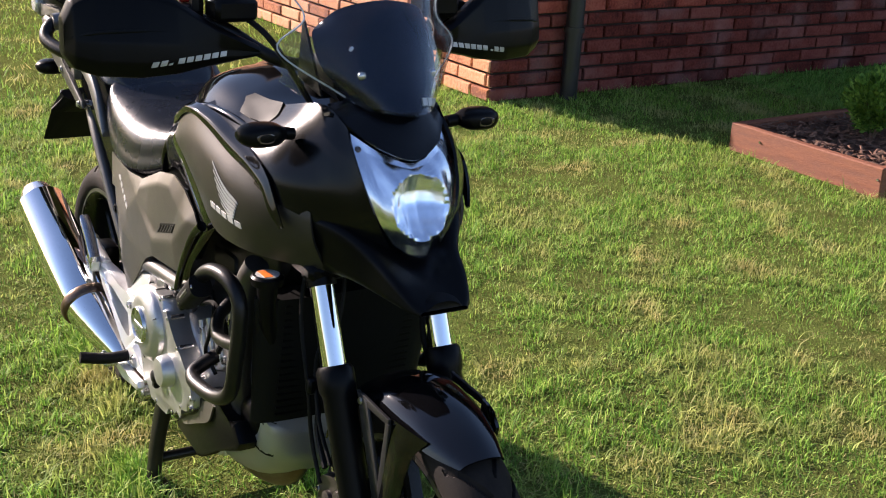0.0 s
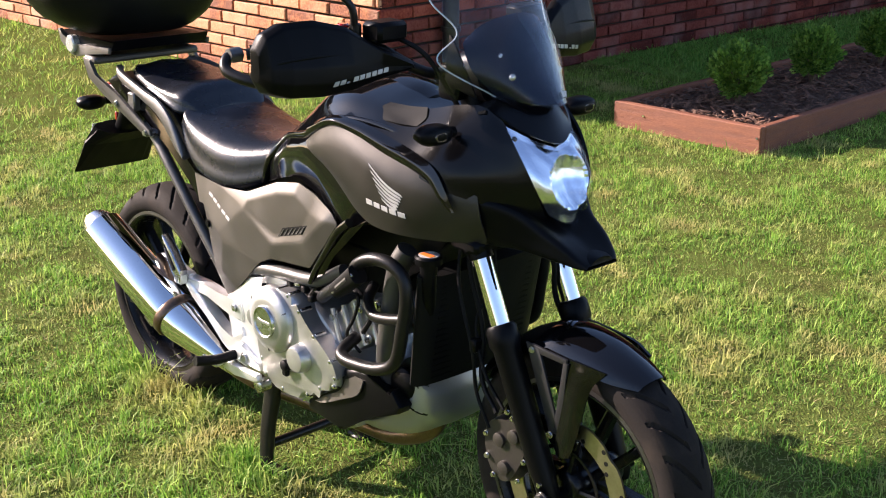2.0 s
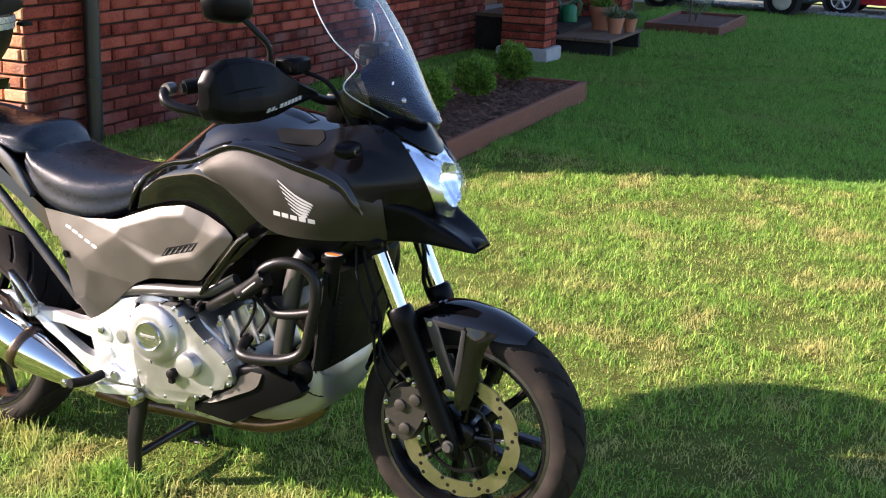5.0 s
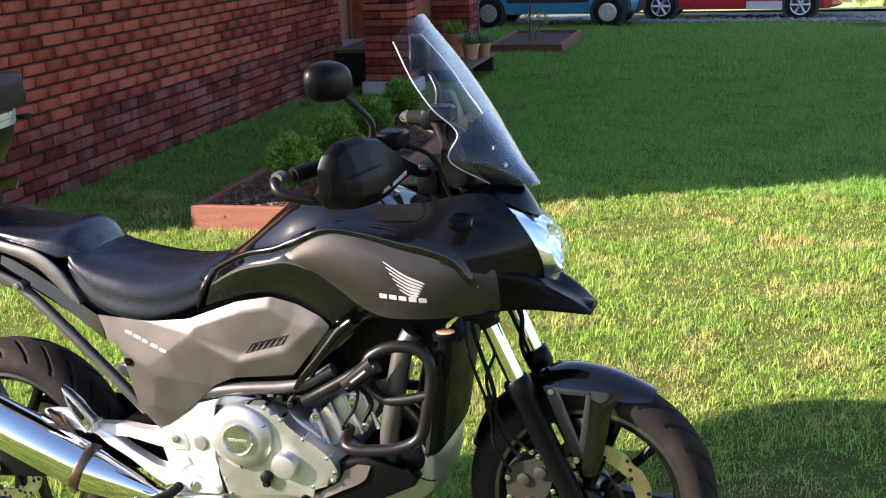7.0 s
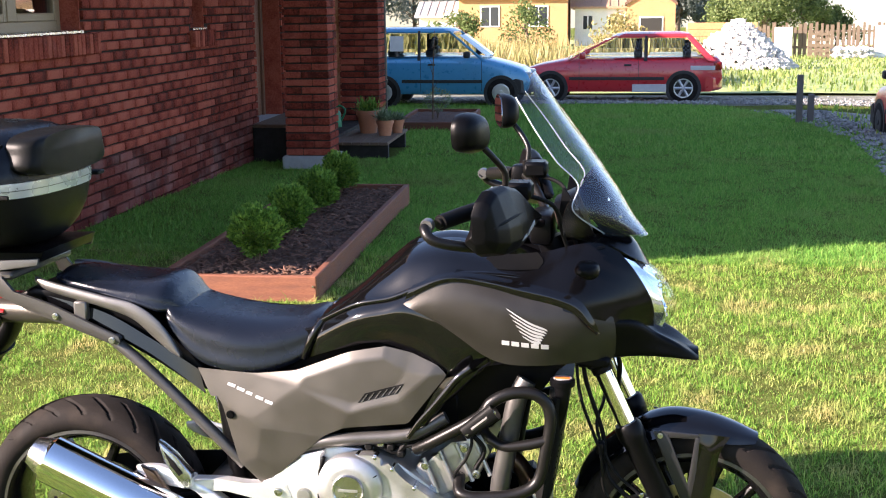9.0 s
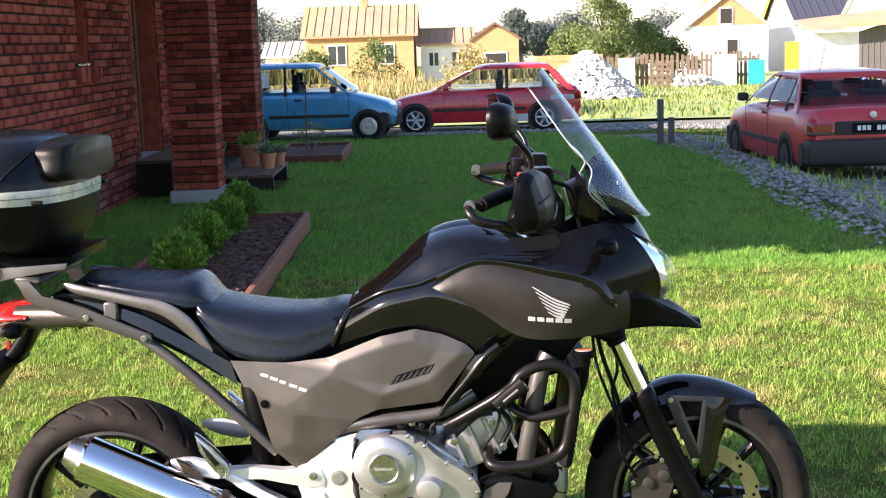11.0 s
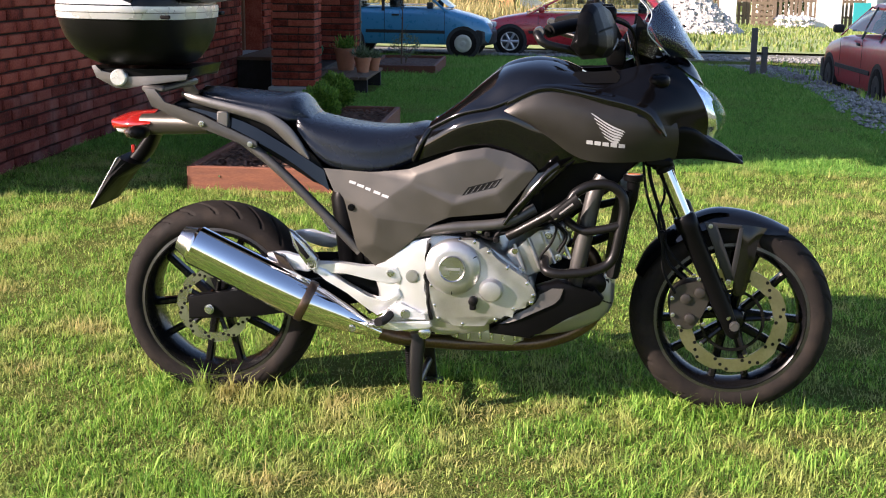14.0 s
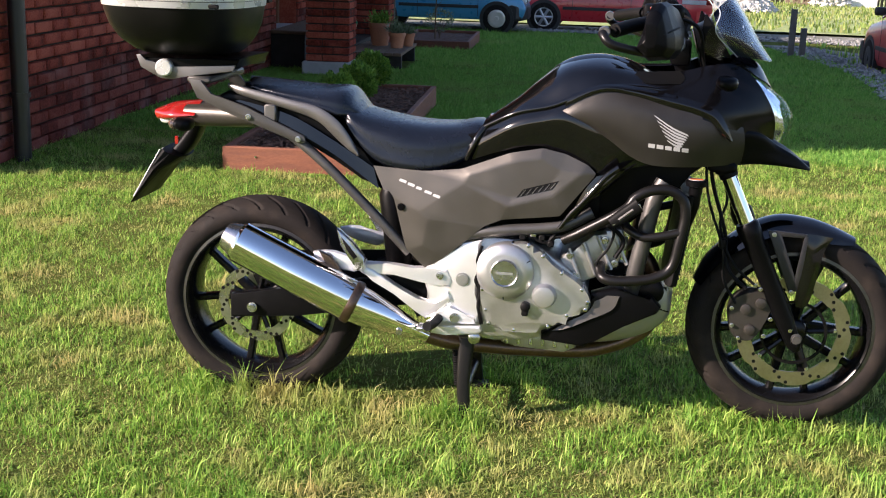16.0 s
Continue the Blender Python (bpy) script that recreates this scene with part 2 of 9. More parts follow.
M["heat"] = surf("heat_browned_steel", (0.13, 0.088, 0.062), 0.32, 0.9, var=0.3, scale=12, bump=0.0004)
M["disc"] = surf("brake_disc_steel", (0.50, 0.48, 0.44), 0.28, 1.0, var=0.12)
M["rim"] = surf("black_rim", (0.004, 0.004, 0.0045), 0.26, 0.0, ior=1.32)
M["rimline"] = surf("bare_rim_edge", (0.10, 0.098, 0.095), 0.35, 0.9)
M["rubber"] = surf("tyre_rubber", (0.013, 0.011, 0.010), 0.8, var=0.3, fine=300, bump=0.0004, stain=(0.040, 0.031, 0.024), amount=0.5, stain_scale=12, ior=1.22)
M["rubber_soft"] = surf("black_rubber", (0.0045, 0.0045, 0.0045), 0.55, bump=0.0004, ior=1.22)
M["bar"] = surf("black_powder_coat", (0.0075, 0.007, 0.0068), 0.34, 0.2, fine=700, bump=0.0002, ior=1.36)
M["frame"] = surf("graphite_frame", (0.085, 0.082, 0.078), 0.40, 0.6, fine=700, bump=0.0002)
M["seat"] = surf("black_seat_vinyl", (0.005, 0.0065, 0.011), 0.27, 0.0, fine=420, bump=0.0005, ior=1.50)
M["clear"] = pane("clear_screen", (0.90, 0.915, 0.93), 0.05, 0.002, 0.022, 0.75)
M["tint"] = surf("dark_tinted_screen", (0.004, 0.006, 0.016), 0.12, 0.0, ior=1.25)
M["screen_edge"] = surf("polished_screen_edge", (0.42, 0.45, 0.48), 0.2, 0.0, var=0.05)
M["lens"] = pane("headlight_lens", (0.97, 0.98, 1.0), 0.03, 0.0)
M["reflector"] = surf("headlight_reflector", (0.93, 0.95, 0.98), 0.22, 1.0, var=0.02, rvar=0.3)
M["smoke"] = surf("smoked_lens", (0.05, 0.035, 0.03), 0.08, 0.0, coat=0.8)
M["redlens"] = surf("red_lamp_lens", (0.25, 0.012, 0.010), 0.1, coat=1.0)
M["mirror"] = surf("mirror_glass", (0.9, 0.9, 0.9), 0.01, 1.0, var=0.0, rvar=0.0)
M["white"] = surf("pale_decal", (0.42, 0.42, 0.42), 0.35, 0.1, var=0.05)
M["silverband"] = surf("silver_band", (0.60, 0.61, 0.60), 0.3, 0.5, var=0.05, rvar=0.2)
M["whitelens"] = surf("pale_reflector", (0.58, 0.58, 0.58), 0.16, 0.0, coat=0.6, stretch=(0.2, 0.2, 6), scale=30, var=0.12)
M["case_low"] = surf("grained_black_case", (0.005, 0.005, 0.0045), 0.40, 0.0, fine=700, bump=0.0003, ior=1.22)
M["case_top"] = surf("satin_case_lid", (0.005, 0.0055, 0.007), 0.26, 0.0, fine=700, bump=0.0002, ior=1.34)
M["caliper"] = surf("brown_grey_caliper", (0.050, 0.045, 0.040), 0.42, 0.6, fine=500, bump=0.0003)
M["stay"] = surf("dark_grey_stay", (0.035, 0.035, 0.037), 0.38, 0.6, fine=600)
M["goldish"] = surf("dusty_brake_disc", (0.40, 0.355, 0.25), 0.34, 1.0, var=0.15)
M["sticker"] = surf("orange_warning_sticker", (0.7, 0.16, 0.02), 0.4)
M["plate_back"] = surf("plate_holder", (0.003, 0.003, 0.003), 0.5, ior=1.2)
# vehicles and distance
M["car_blue"] = surf("pale_blue_car_paint", (0.055, 0.28, 0.48), 0.3, 0.1, coat=0.8, var=0.06)
M["car_red"] = surf("dark_red_car_paint", (0.52, 0.025, 0.035), 0.3, 0.0, coat=0.7, var=0.1)
M["car_red2"] = surf("faded_red_car_paint", (0.50, 0.030, 0.036), 0.35, 0.0, coat=0.6, var=0.1)
M["primer"] = surf("grey_primer", (0.52, 0.52, 0.52), 0.7)
M["carglass"] = glassy("car_window", (0.45, 0.53, 0.54), 0.0, 1.35)
M["far_pane"] = surf("dark_far_pane", (0.03, 0.035, 0.04), 0.06)
M["car_trim"] = surf("black_car_plastic", (0.02, 0.02, 0.02), 0.6)
M["hubcap"] = surf("silver_wheel", (0.6, 0.6, 0.6), 0.35, 0.8)
M["ochre"] = surf("ochre_brick_wall", (0.52, 0.27, 0.12), 0.9, var=0.2, scale=2, fine=12, bump=0.01)
M["tinroof"] = surf("rusty_tin_roof", (0.40, 0.24, 0.15), 0.75, var=0.25, scale=0.7, fine=8, stain=(0.36, 0.27, 0.05), amount=0.5, stain_scale=0.35)
M["plaster"] = surf("white_plaster", (0.78, 0.77, 0.74), 0.9, scale=1.5, fine=10)
M["yellow"] = surf("yellow_trim", (0.75, 0.52, 0.03), 0.6)
M["blueroof"] = surf("dark_blue_roof", (0.045, 0.05, 0.07), 0.6)
M["fence"] = surf("old_fence_boards", (0.14, 0.105, 0.07), 0.9, island=0.4, var=0.3)
M["foliage"] = leafy("tree_leaf", ((0.09, 0.13, 0.04), (0.14, 0.19, 0.06), (0.22, 0.26, 0.10)), 0.6, 0.3, 0.5)
# the grey of these leaves is distance haze painted into the colour
M["foliage_far"] = leafy("haze_grey_leaf", ((0.13, 0.16, 0.15), (0.16, 0.19, 0.175), (0.19, 0.215, 0.19)), 0.8, 0.5, 0.5)
M["bark"] = surf("bark", (0.14, 0.10, 0.07), 0.9, bump=0.01)
M["pylon"] = surf("galvanised_steel", (0.5, 0.5, 0.5), 0.5, 0.6)
M["shrub"] = leafy("herb_leaf", ((0.08, 0.13, 0.06), (0.16, 0.22, 0.12), (0.30, 0.36, 0.24)), 0.6, 0.25, 6)
M["teal"] = surf("teal_sheet", (0.02, 0.30, 0.32), 0.6)


# ---- small mesh tools ----
def obj(name, bm, mat, smooth=True, angle=40):
    me = bpy.data.meshes.new(name)
    bmesh.ops.recalc_face_normals(bm, faces=bm.faces)
    if smooth:
        for f in bm.faces:
            f.smooth = True
        lim = radians(angle)
        for e in bm.edges:
            if len(e.link_faces) == 2 and e.calc_face_angle(0) > lim:
                e.smooth = False
    bm.to_mesh(me)
    bm.free()
    me.materials.append(mat)
    return new(name, me)


def part(name, bm, material, parent, label="", smooth=True, angle=40):
    ob = obj(name, bm, material, smooth, angle)
    ob.parent = parent
    return tagged(ob, label)


def thing(name, label, category, m=None, group="", kind=""):
    ob = new(name)
    ob.empty_display_size = 0.1
    if m is not None:
        ob.matrix_basis = m
    return tagged(ob, label, category, group, kind)


def solid(name, bm, material, label, category, group="", kind="", m=None, smooth=True, angle=40):
    ob = tagged(obj(name, bm, material, smooth, angle), label, category, group, kind)
    if m is not None:
        ob.matrix_basis = m
    return ob


def raw(name, verts, faces, material, smooth=False):
    me = bpy.data.meshes.new(name)
    me.from_pydata(verts, [], faces)
    me.materials.append(material)
    if smooth:
        me.shade_smooth()
    return new(name, me)


def blocks(*sizes, bevel=0.0, seg=1):
    """Boxes (x0, x1, y0, y1, z0, z1), their edges bevelled."""
    bm = bmesh.new()
    for x0, x1, y0, y1, z0, z1 in sizes:
        r = bmesh.ops.create_cube(bm, size=1)
        bmesh.ops.scale(bm, vec=(x1 - x0, y1 - y0, z1 - z0), verts=r["verts"])
        bmesh.ops.translate(bm, vec=((x0 + x1) / 2, (y0 + y1) / 2, (z0 + z1) / 2), verts=r["verts"])
    if bevel:
        bmesh.ops.bevel(bm, geom=list(bm.edges), offset=bevel, segments=seg, affect="EDGES", profile=0.5)
    return bm


def spline(pts, n, closed=False):
    """n points along a smooth curve through pts."""
    pts = [Vector(p) for p in pts]
    k = len(pts)
    if k == 2 and not closed:
        return [pts[0].lerp(pts[1], i / (n - 1)) for i in range(n)]
    spans = k if closed else k - 1
    out = []
    for i in range(n):
        u = i / (n if closed else n - 1) * spans
        s = min(int(u), spans - 1)
        t = u - s
        if closed:
            a, b, c, d = (pts[(s + o) % k] for o in (-1, 0, 1, 2))
        else:
            b, c = pts[s], pts[s + 1]
            a = pts[s - 1] if s else b * 2 - c
            d = pts[s + 2] if s + 2 < k else c * 2 - b
        out.append(0.5 * ((2 * b) + (c - a) * t + (2 * a - 5 * b + 4 * c - d) * t * t + (3 * b - a - 3 * c + d) * t ** 3))
    return out


def tube(pts, r, n=24, sides=12, smooth=True, bm=None, r_end=None, caps=True):
    """A round bar along pts; r_end tapers it."""
    bm = bm or bmesh.new()
    line = spline(pts, n) if smooth else [Vector(p) for p in pts]
    up = Vector((0, 0, 1))
    rings = []
    side = None
    for i, p in enumerate(line):
        d = (line[min(i + 1, len(line) - 1)] - line[max(i - 1, 0)]).normalized()
        if side is None:
            side = d.cross(up if abs(d.z) < 0.9 else Vector((1, 0, 0))).normalized()
        side = (side - d * side.dot(d)).normalized()
        other = d.cross(side)
        rad = r if r_end is None else r + (r_end - r) * i / (len(line) - 1)
        rings.append([bm.verts.new(p + (side * math.cos(a) + other * math.sin(a)) * rad) for a in (2 * math.pi * j / sides for j in range(sides))])
    for a, b in zip(rings, rings[1:]):
        for j in range(sides):
            bm.faces.new((a[j], a[(j + 1) % sides], b[(j + 1) % sides], b[j]))
    if caps:
        bm.faces.new(rings[0][::-1])
        bm.faces.new(rings[-1])
    return bm


def rod(a, b, r, sides=14, bm=None, r_end=None):
    return tube([a, b], r, 2, sides, False, bm, r_end)


def lathe(profile, axis="y", n=48, at=(0, 0, 0), bm=None):
    """Turns a profile of (radius, along) round an axis through at."""
    bm = bm or bmesh.new()
    at = Vector(at)
    rings = []
    for r, h in profile:
        ring = []
        for j in range(n):
            a = 2 * math.pi * j / n
            c, s = r * math.cos(a), r * math.sin(a)
            v = {"y": (c, h, s), "x": (h, c, s), "z": (c, s, h)}[axis]
            ring.append(bm.verts.new(at + Vector(v)))
        rings.append(ring)
    for a, b in zip(rings, rings[1:]):
        for j in range(n):
            bm.faces.new((a[j], a[(j + 1) % n], b[(j + 1) % n], b[j]))
    bm.faces.new(rings[0][::-1])
    bm.faces.new(rings[-1])
    return bm


def loop_lathe(profile, axis="y", n=64, at=(0, 0, 0), bm=None):
    """A ring: a closed profile of (radius, along) turned round an axis."""
    bm = bm or bmesh.new()
    at = Vector(at)
    cols = []
    for j in range(n):
        a = 2 * math.pi * j / n
        col = []
        for r, h in profile:
            c, s = r * math.cos(a), r * math.sin(a)
            v = {"y": (c, h, s), "x": (h, c, s), "z": (c, s, h)}[axis]
            col.append(bm.verts.new(at + Vector(v)))
        cols.append(col)
    k = len(profile)
    for j in range(n):
        a, b = cols[j], cols[(j + 1) % n]
        for i in range(k):
            bm.faces.new((a[i], b[i], b[(i + 1) % k], a[(i + 1) % k]))
    return bm


def skin(curves, nu=24, nv=12, thick=0.004, mirror=False, bm=None, across=True):
    """A moulded shell: a smooth surface through several curves, each of 3D points, given a thickness. mirror: also its twin over y = 0."""
    bm = bm or bmesh.new()
    rows = [spline(c, nu) for c in curves]
    cols = [spline([r[i] for r in rows], nv) if across else [r[i] for r in rows] for i in range(nu)]
    for sgn in ((1, -1) if mirror else (1,)):
        grid = [[Vector((p.x, p.y * sgn, p.z)) for p in col] for col in cols]
        a, b = len(grid), len(grid[0])

        def normal(i, j):
            du = grid[min(i + 1, a - 1)][j] - grid[max(i - 1, 0)][j]
            dv = grid[i][min(j + 1, b - 1)] - grid[i][max(j - 1, 0)]
            n = du.cross(dv)
            return n.normalized() if n.length > 1e-12 else Vector((0, 0, 1))

        flip = -1 if normal(a // 2, b // 2).y * (-sgn) < 0 else 1
        outer = [[bm.verts.new(grid[i][j]) for j in range(b)] for i in range(a)]
        inner = [[bm.verts.new(grid[i][j] - normal(i, j) * thick * flip) for j in range(b)] for i in range(a)]
        for i in range(a - 1):
            for j in range(b - 1):
                bm.faces.new((outer[i][j], outer[i + 1][j], outer[i + 1][j + 1], outer[i][j + 1]))
                bm.faces.new((inner[i][j + 1], inner[i + 1][j + 1], inner[i + 1][j], inner[i][j]))
        for i in range(a - 1):
            bm.faces.new((outer[i + 1][0], outer[i][0], inner[i][0], inner[i + 1][0]))
            bm.faces.new((outer[i][-1], outer[i + 1][-1], inner[i + 1][-1], inner[i][-1]))
        for j in range(b - 1):
            bm.faces.new((outer[0][j], outer[0][j + 1], inner[0][j + 1], inner[0][j]))
            bm.faces.new((outer[-1][j + 1], outer[-1][j], inner[-1][j], inner[-1][j + 1]))
    return bm


def facets(points, faces, s=1, thick=0.004, soft=0.004):
    """A creased moulded panel: flat faces over named points (x, out, z) on side s, their creases rounded a little."""
    bm = bmesh.new()
    vs = {k: bm.verts.new((x, -y * s, z)) for k, (x, y, z) in points.items()}
    for f in faces:
        bm.faces.new([vs[k] for k in f.split()])
    bmesh.ops.recalc_face_normals(bm, faces=bm.faces)
    if sum(f.normal.y * f.calc_area() for f in bm.faces) * s > 0:
        bmesh.ops.reverse_faces(bm, faces=bm.faces)
    bmesh.ops.bevel(bm, geom=[e for e in bm.edges if len(e.link_faces) == 2], offset=soft, segments=2, affect="EDGES", profile=0.6)
    bmesh.ops.solidify(bm, geom=list(bm.faces), thickness=thick)
    return bm


def hull(sections, n=28, smooth_along=0, caps=True, bm=None):
    """A closed body through closed sections of 3D points; smooth_along: how many rings in all."""
    bm = bm or bmesh.new()
    rings = [spline(s, n, True) for s in sections]
    if smooth_along:
        cols = [spline([r[j] for r in rings], smooth_along) for j in range(n)]
        rings = [[cols[j][i] for j in range(n)] for i in range(smooth_along)]
    vs = [[bm.verts.new(p) for p in r] for r in rings]
    for a, b in zip(vs, vs[1:]):
        for j in range(n):
            bm.faces.new((a[j], a[(j + 1) % n], b[(j + 1) % n], b[j]))
    if caps:
        bm.faces.new(vs[0][::-1])
        bm.faces.new(vs[-1])
    return bm


def plate(outline, y0, y1, bevel=0.0, round_n=0, holes=(), bm=None):
    """A flat piece: an outline in (x, z) from y0 to y1, edges bevelled; round_n smooths the outline."""
    own = bmesh.new()
    pts = [(x, 0, z) for x, z in outline]
    if round_n:
        pts = [tuple(p) for p in spline(pts, round_n, True)]
    lo = [own.verts.new((p[0], y0, p[2])) for p in pts]
    hi = [own.verts.new((p[0], y1, p[2])) for p in pts]
    k = len(pts)
    bottom, top = own.faces.new(lo), own.faces.new(hi[::-1])
    for i in range(k):
        own.faces.new((lo[i], lo[(i + 1) % k], hi[(i + 1) % k], hi[i]))
    if bevel:
        edges = list({e for f in (bottom, top) for e in f.edges})
        bmesh.ops.bevel(own, geom=edges, offset=bevel, segments=2, affect="EDGES", profile=0.5)
    if bm is None:
        return own
    tmp = bpy.data.meshes.new("tmp")
    own.to_mesh(tmp)
    own.free()
    bm.from_mesh(tmp)
    bpy.data.meshes.remove(tmp)
    return bm


def ball(at, r, scale=(1, 1, 1), u=16, v=10, bm=None):
    bm = bm or bmesh.new()
    res = bmesh.ops.create_uvsphere(bm, u_segments=u, v_segments=v, radius=r)
    bmesh.ops.scale(bm, vec=scale, verts=res["verts"])
    bmesh.ops.translate(bm, vec=at, verts=res["verts"])
    return bm


def bolt(at, r=0.008, h=0.008, axis="y", sgn=-1):
    """A hexagon bolt head with a washer."""
    return lathe([(r * 1.35, 0), (r * 1.35, sgn * h * 0.25), (r, sgn * h * 0.3), (r, sgn * h), (r * 0.6, sgn * h)], axis, 12, at)


def decal(name, target, rows, axis, material, parent, label="", lift=0.0012):
    """A thin mark lying on target: rows of points seen along axis, pressed onto its surface."""
    tree = BVHTree.FromPolygons([v.co.copy() for v in target.data.vertices], [tuple(p.vertices) for p in target.data.polygons])
    ax = Vector(axis).normalized()
    bm = bmesh.new()
    grid = []
    for row in rows:
        line = []
        for p in row:
            hit, nor, _, _ = tree.ray_cast(Vector(p) + ax * 0.4, -ax)
            if hit is None:
                hit, nor, _, _ = tree.find_nearest(Vector(p))
            nor = nor if nor.dot(ax) > 0 else -nor
            line.append((bm.verts.new(hit + nor * lift), bm.verts.new(hit - nor * 0.0015)))
        grid.append(line)
    for a, b in zip(grid, grid[1:]):
        for j in range(len(a) - 1):
            bm.faces.new((a[j][0], a[j + 1][0], b[j + 1][0], b[j][0]))
            bm.faces.new((a[j][1], b[j][1], b[j + 1][1], a[j + 1][1]))
        bm.faces.new((a[0][0], b[0][0], b[0][1], a[0][1]))
        bm.faces.new((a[-1][0], a[-1][1], b[-1][1], b[-1][0]))
    for a in (grid[0], grid[-1]):
        for j in range(len(a) - 1):
            bm.faces.new((a[j][0], a[j][1], a[j + 1][1], a[j + 1][0]))
    return part(name, bm, material, parent, label, smooth=False)


def bar_rows(p, u, v, w, h, slant=0.0, n=3):
    """The rows of a small parallelogram at p: w along u, h along v."""
    p, u, v = Vector(p), Vector(u).normalized(), Vector(v).normalized()
    return [[p + u * (w * i / (n - 1) + slant * k) + v * (h * k) for i in range(n)] for k in (0, 0.5, 1)]


# ---- ground ----
def ground_z(x, y):
    """Level lawn near the house corner, falling gently towards the yard; the drive lies a little lower."""
    def ease(v):
        v = min(1.0, max(0.0, v))
        return v * v * (3 - 2 * v)
    return -0.021 * max(0.0, y - 6) - 0.26 * ease((x - 4.0) / 1.5) * ease((22 - y) / 6)


def sheet(xs, ys, dz=0.0, rough=0.004):
    bm = bmesh.new()
    grid = [[bm.verts.new((x, y, ground_z(x, y) + dz + rough * noise.noise((x * 1.3, y * 1.3, 0)))) for y in ys] for x in xs]
    for i in range(len(xs) - 1):
        for j in range(len(ys) - 1):
            bm.faces.new((grid[i][j], grid[i + 1][j], grid[i + 1][j + 1], grid[i][j + 1]))
    return bm


def steps(a, b, n):
    return [a + (b - a) * i / n for i in range(n + 1)]


far = [-1500, -400, -150, -60, -30, -18]
solid("ground", sheet(far + steps(-12, 12, 48) + [-v for v in far[::-1]], far + steps(-12, 30, 84) + [60, 110, 200, 500, 1500, 3000]), M["lawn"],
      "uneven lawn soil under short patchy grass", "ground", kind="structure")
bm = bmesh.new()
rows = []
for y in steps(24.2, 140, 46):
    rows.append([bm.verts.new((x, y, ground_z(x, y) + 0.04 + 0.06 * noise.noise((x * 0.2, y * 0.2, 3)))) for x in steps(-70, 90, 60)])
for a, b in zip(rows, rows[1:]):
    for j in range(len(a) - 1):
        bm.faces.new((a[j], a[j + 1], b[j + 1], b[j]))
solid("field", bm, M["far_grass"], "sunlit meadow of dry and green grass behind the yard", "field", kind="structure")


def drive_edge(y):
    """Inner edge of the gravel drive."""
    return 3.80 + 0.15 * math.sin(y * 0.6) - max(0, y - 16.5) ** 2 * 0.10


bm = bmesh.new()
rows = []
for y in steps(-14, 19.4, 110):
    a = drive_edge(y)
    rows.append([bm.verts.new((a + k * (8.5 - a) / 8, y, ground_z(a + k * (8.5 - a) / 8, y) + (0.012 if k else -0.02))) for k in range(9)])
for a, b in zip(rows, rows[1:]):
    for j in range(8):
        bm.faces.new((a[j], a[j + 1], b[j + 1], b[j]))
solid("gravel_drive", bm, M["gravel"], "pale gravel drive edged by lawn", "drive", kind="structure")
bm = bmesh.new()
rows = []
for x in steps(-12, 9.5, 60):
    y0, y1 = 20.6 - 0.05 * x + 0.2 * math.sin(x * 1.7), 24.5
    rows.append([bm.verts.new((x, y0 + k * (y1 - y0) / 6, ground_z(x, y0 + k * (y1 - y0) / 6) + (0.016 if 0 < k < 6 else -0.02))) for k in range(7)])
for a, b in zip(rows, rows[1:]):
    for j in range(6):
        bm.faces.new((a[j], a[j + 1], b[j + 1], b[j]))
solid("gravel_yard", bm, M["gravel"], "pale gravel strip under the parked cars", "drive", kind="structure")


def scatter_stones(name, places, rmin, rmax, material, label, category):
    rng = random.Random(5)
    verts, faces = [], []
    for x, y, z in places:
        r = rng.uniform(rmin, rmax)
        k = len(verts)
        for dx, dy, dz in ((1, 0, 0), (-1, 0, 0), (0, 1, 0), (0, -1, 0), (0, 0, 0.7), (0, 0, -0.6)):
            verts.append((x + dx * r * rng.uniform(0.7, 1.2), y + dy * r * rng.uniform(0.7, 1.2), z + dz * r))
        for f in ((0, 2, 4), (2, 1, 4), (1, 3, 4), (3, 0, 4), (2, 0, 5), (1, 2, 5), (3, 1, 5), (0, 3, 5)):
            faces.append(tuple(k + i for i in f))
    return tagged(raw(name, verts, faces, material), label, category, kind="stuff")


rng = random.Random(11)
spots = []
for _ in range(3400):
    y = rng.uniform(2, 19)
    x = drive_edge(y) + abs(rng.gauss(0, 1.3)) - 0.1
    spots.append((x, y, ground_z(x, y) + 0.02))
for _ in range(2600):
    x = rng.uniform(-4, 8)
    y = 20.7 + abs(rng.gauss(0, 0.7))
    spots.append((x, y, ground_z(x, y) + 0.03))
scatter_stones("gravel_stones", spots, 0.012, 0.042, M["stone"], "loose pale stones of the gravel drive", "gravel")

# ---- the brick house, in its own axes; it stands turned by a few degrees to the motorcycle ----
HOUSE = pose(0.195, -0.28, 0, 0, 0, 2.8)
before_house = set(bpy.data.objects)
WALL_X, CORNER_Y, END_Y = -2.6, 3.3, 14.1
COURSE, LENGTH = 0.0795, 0.272


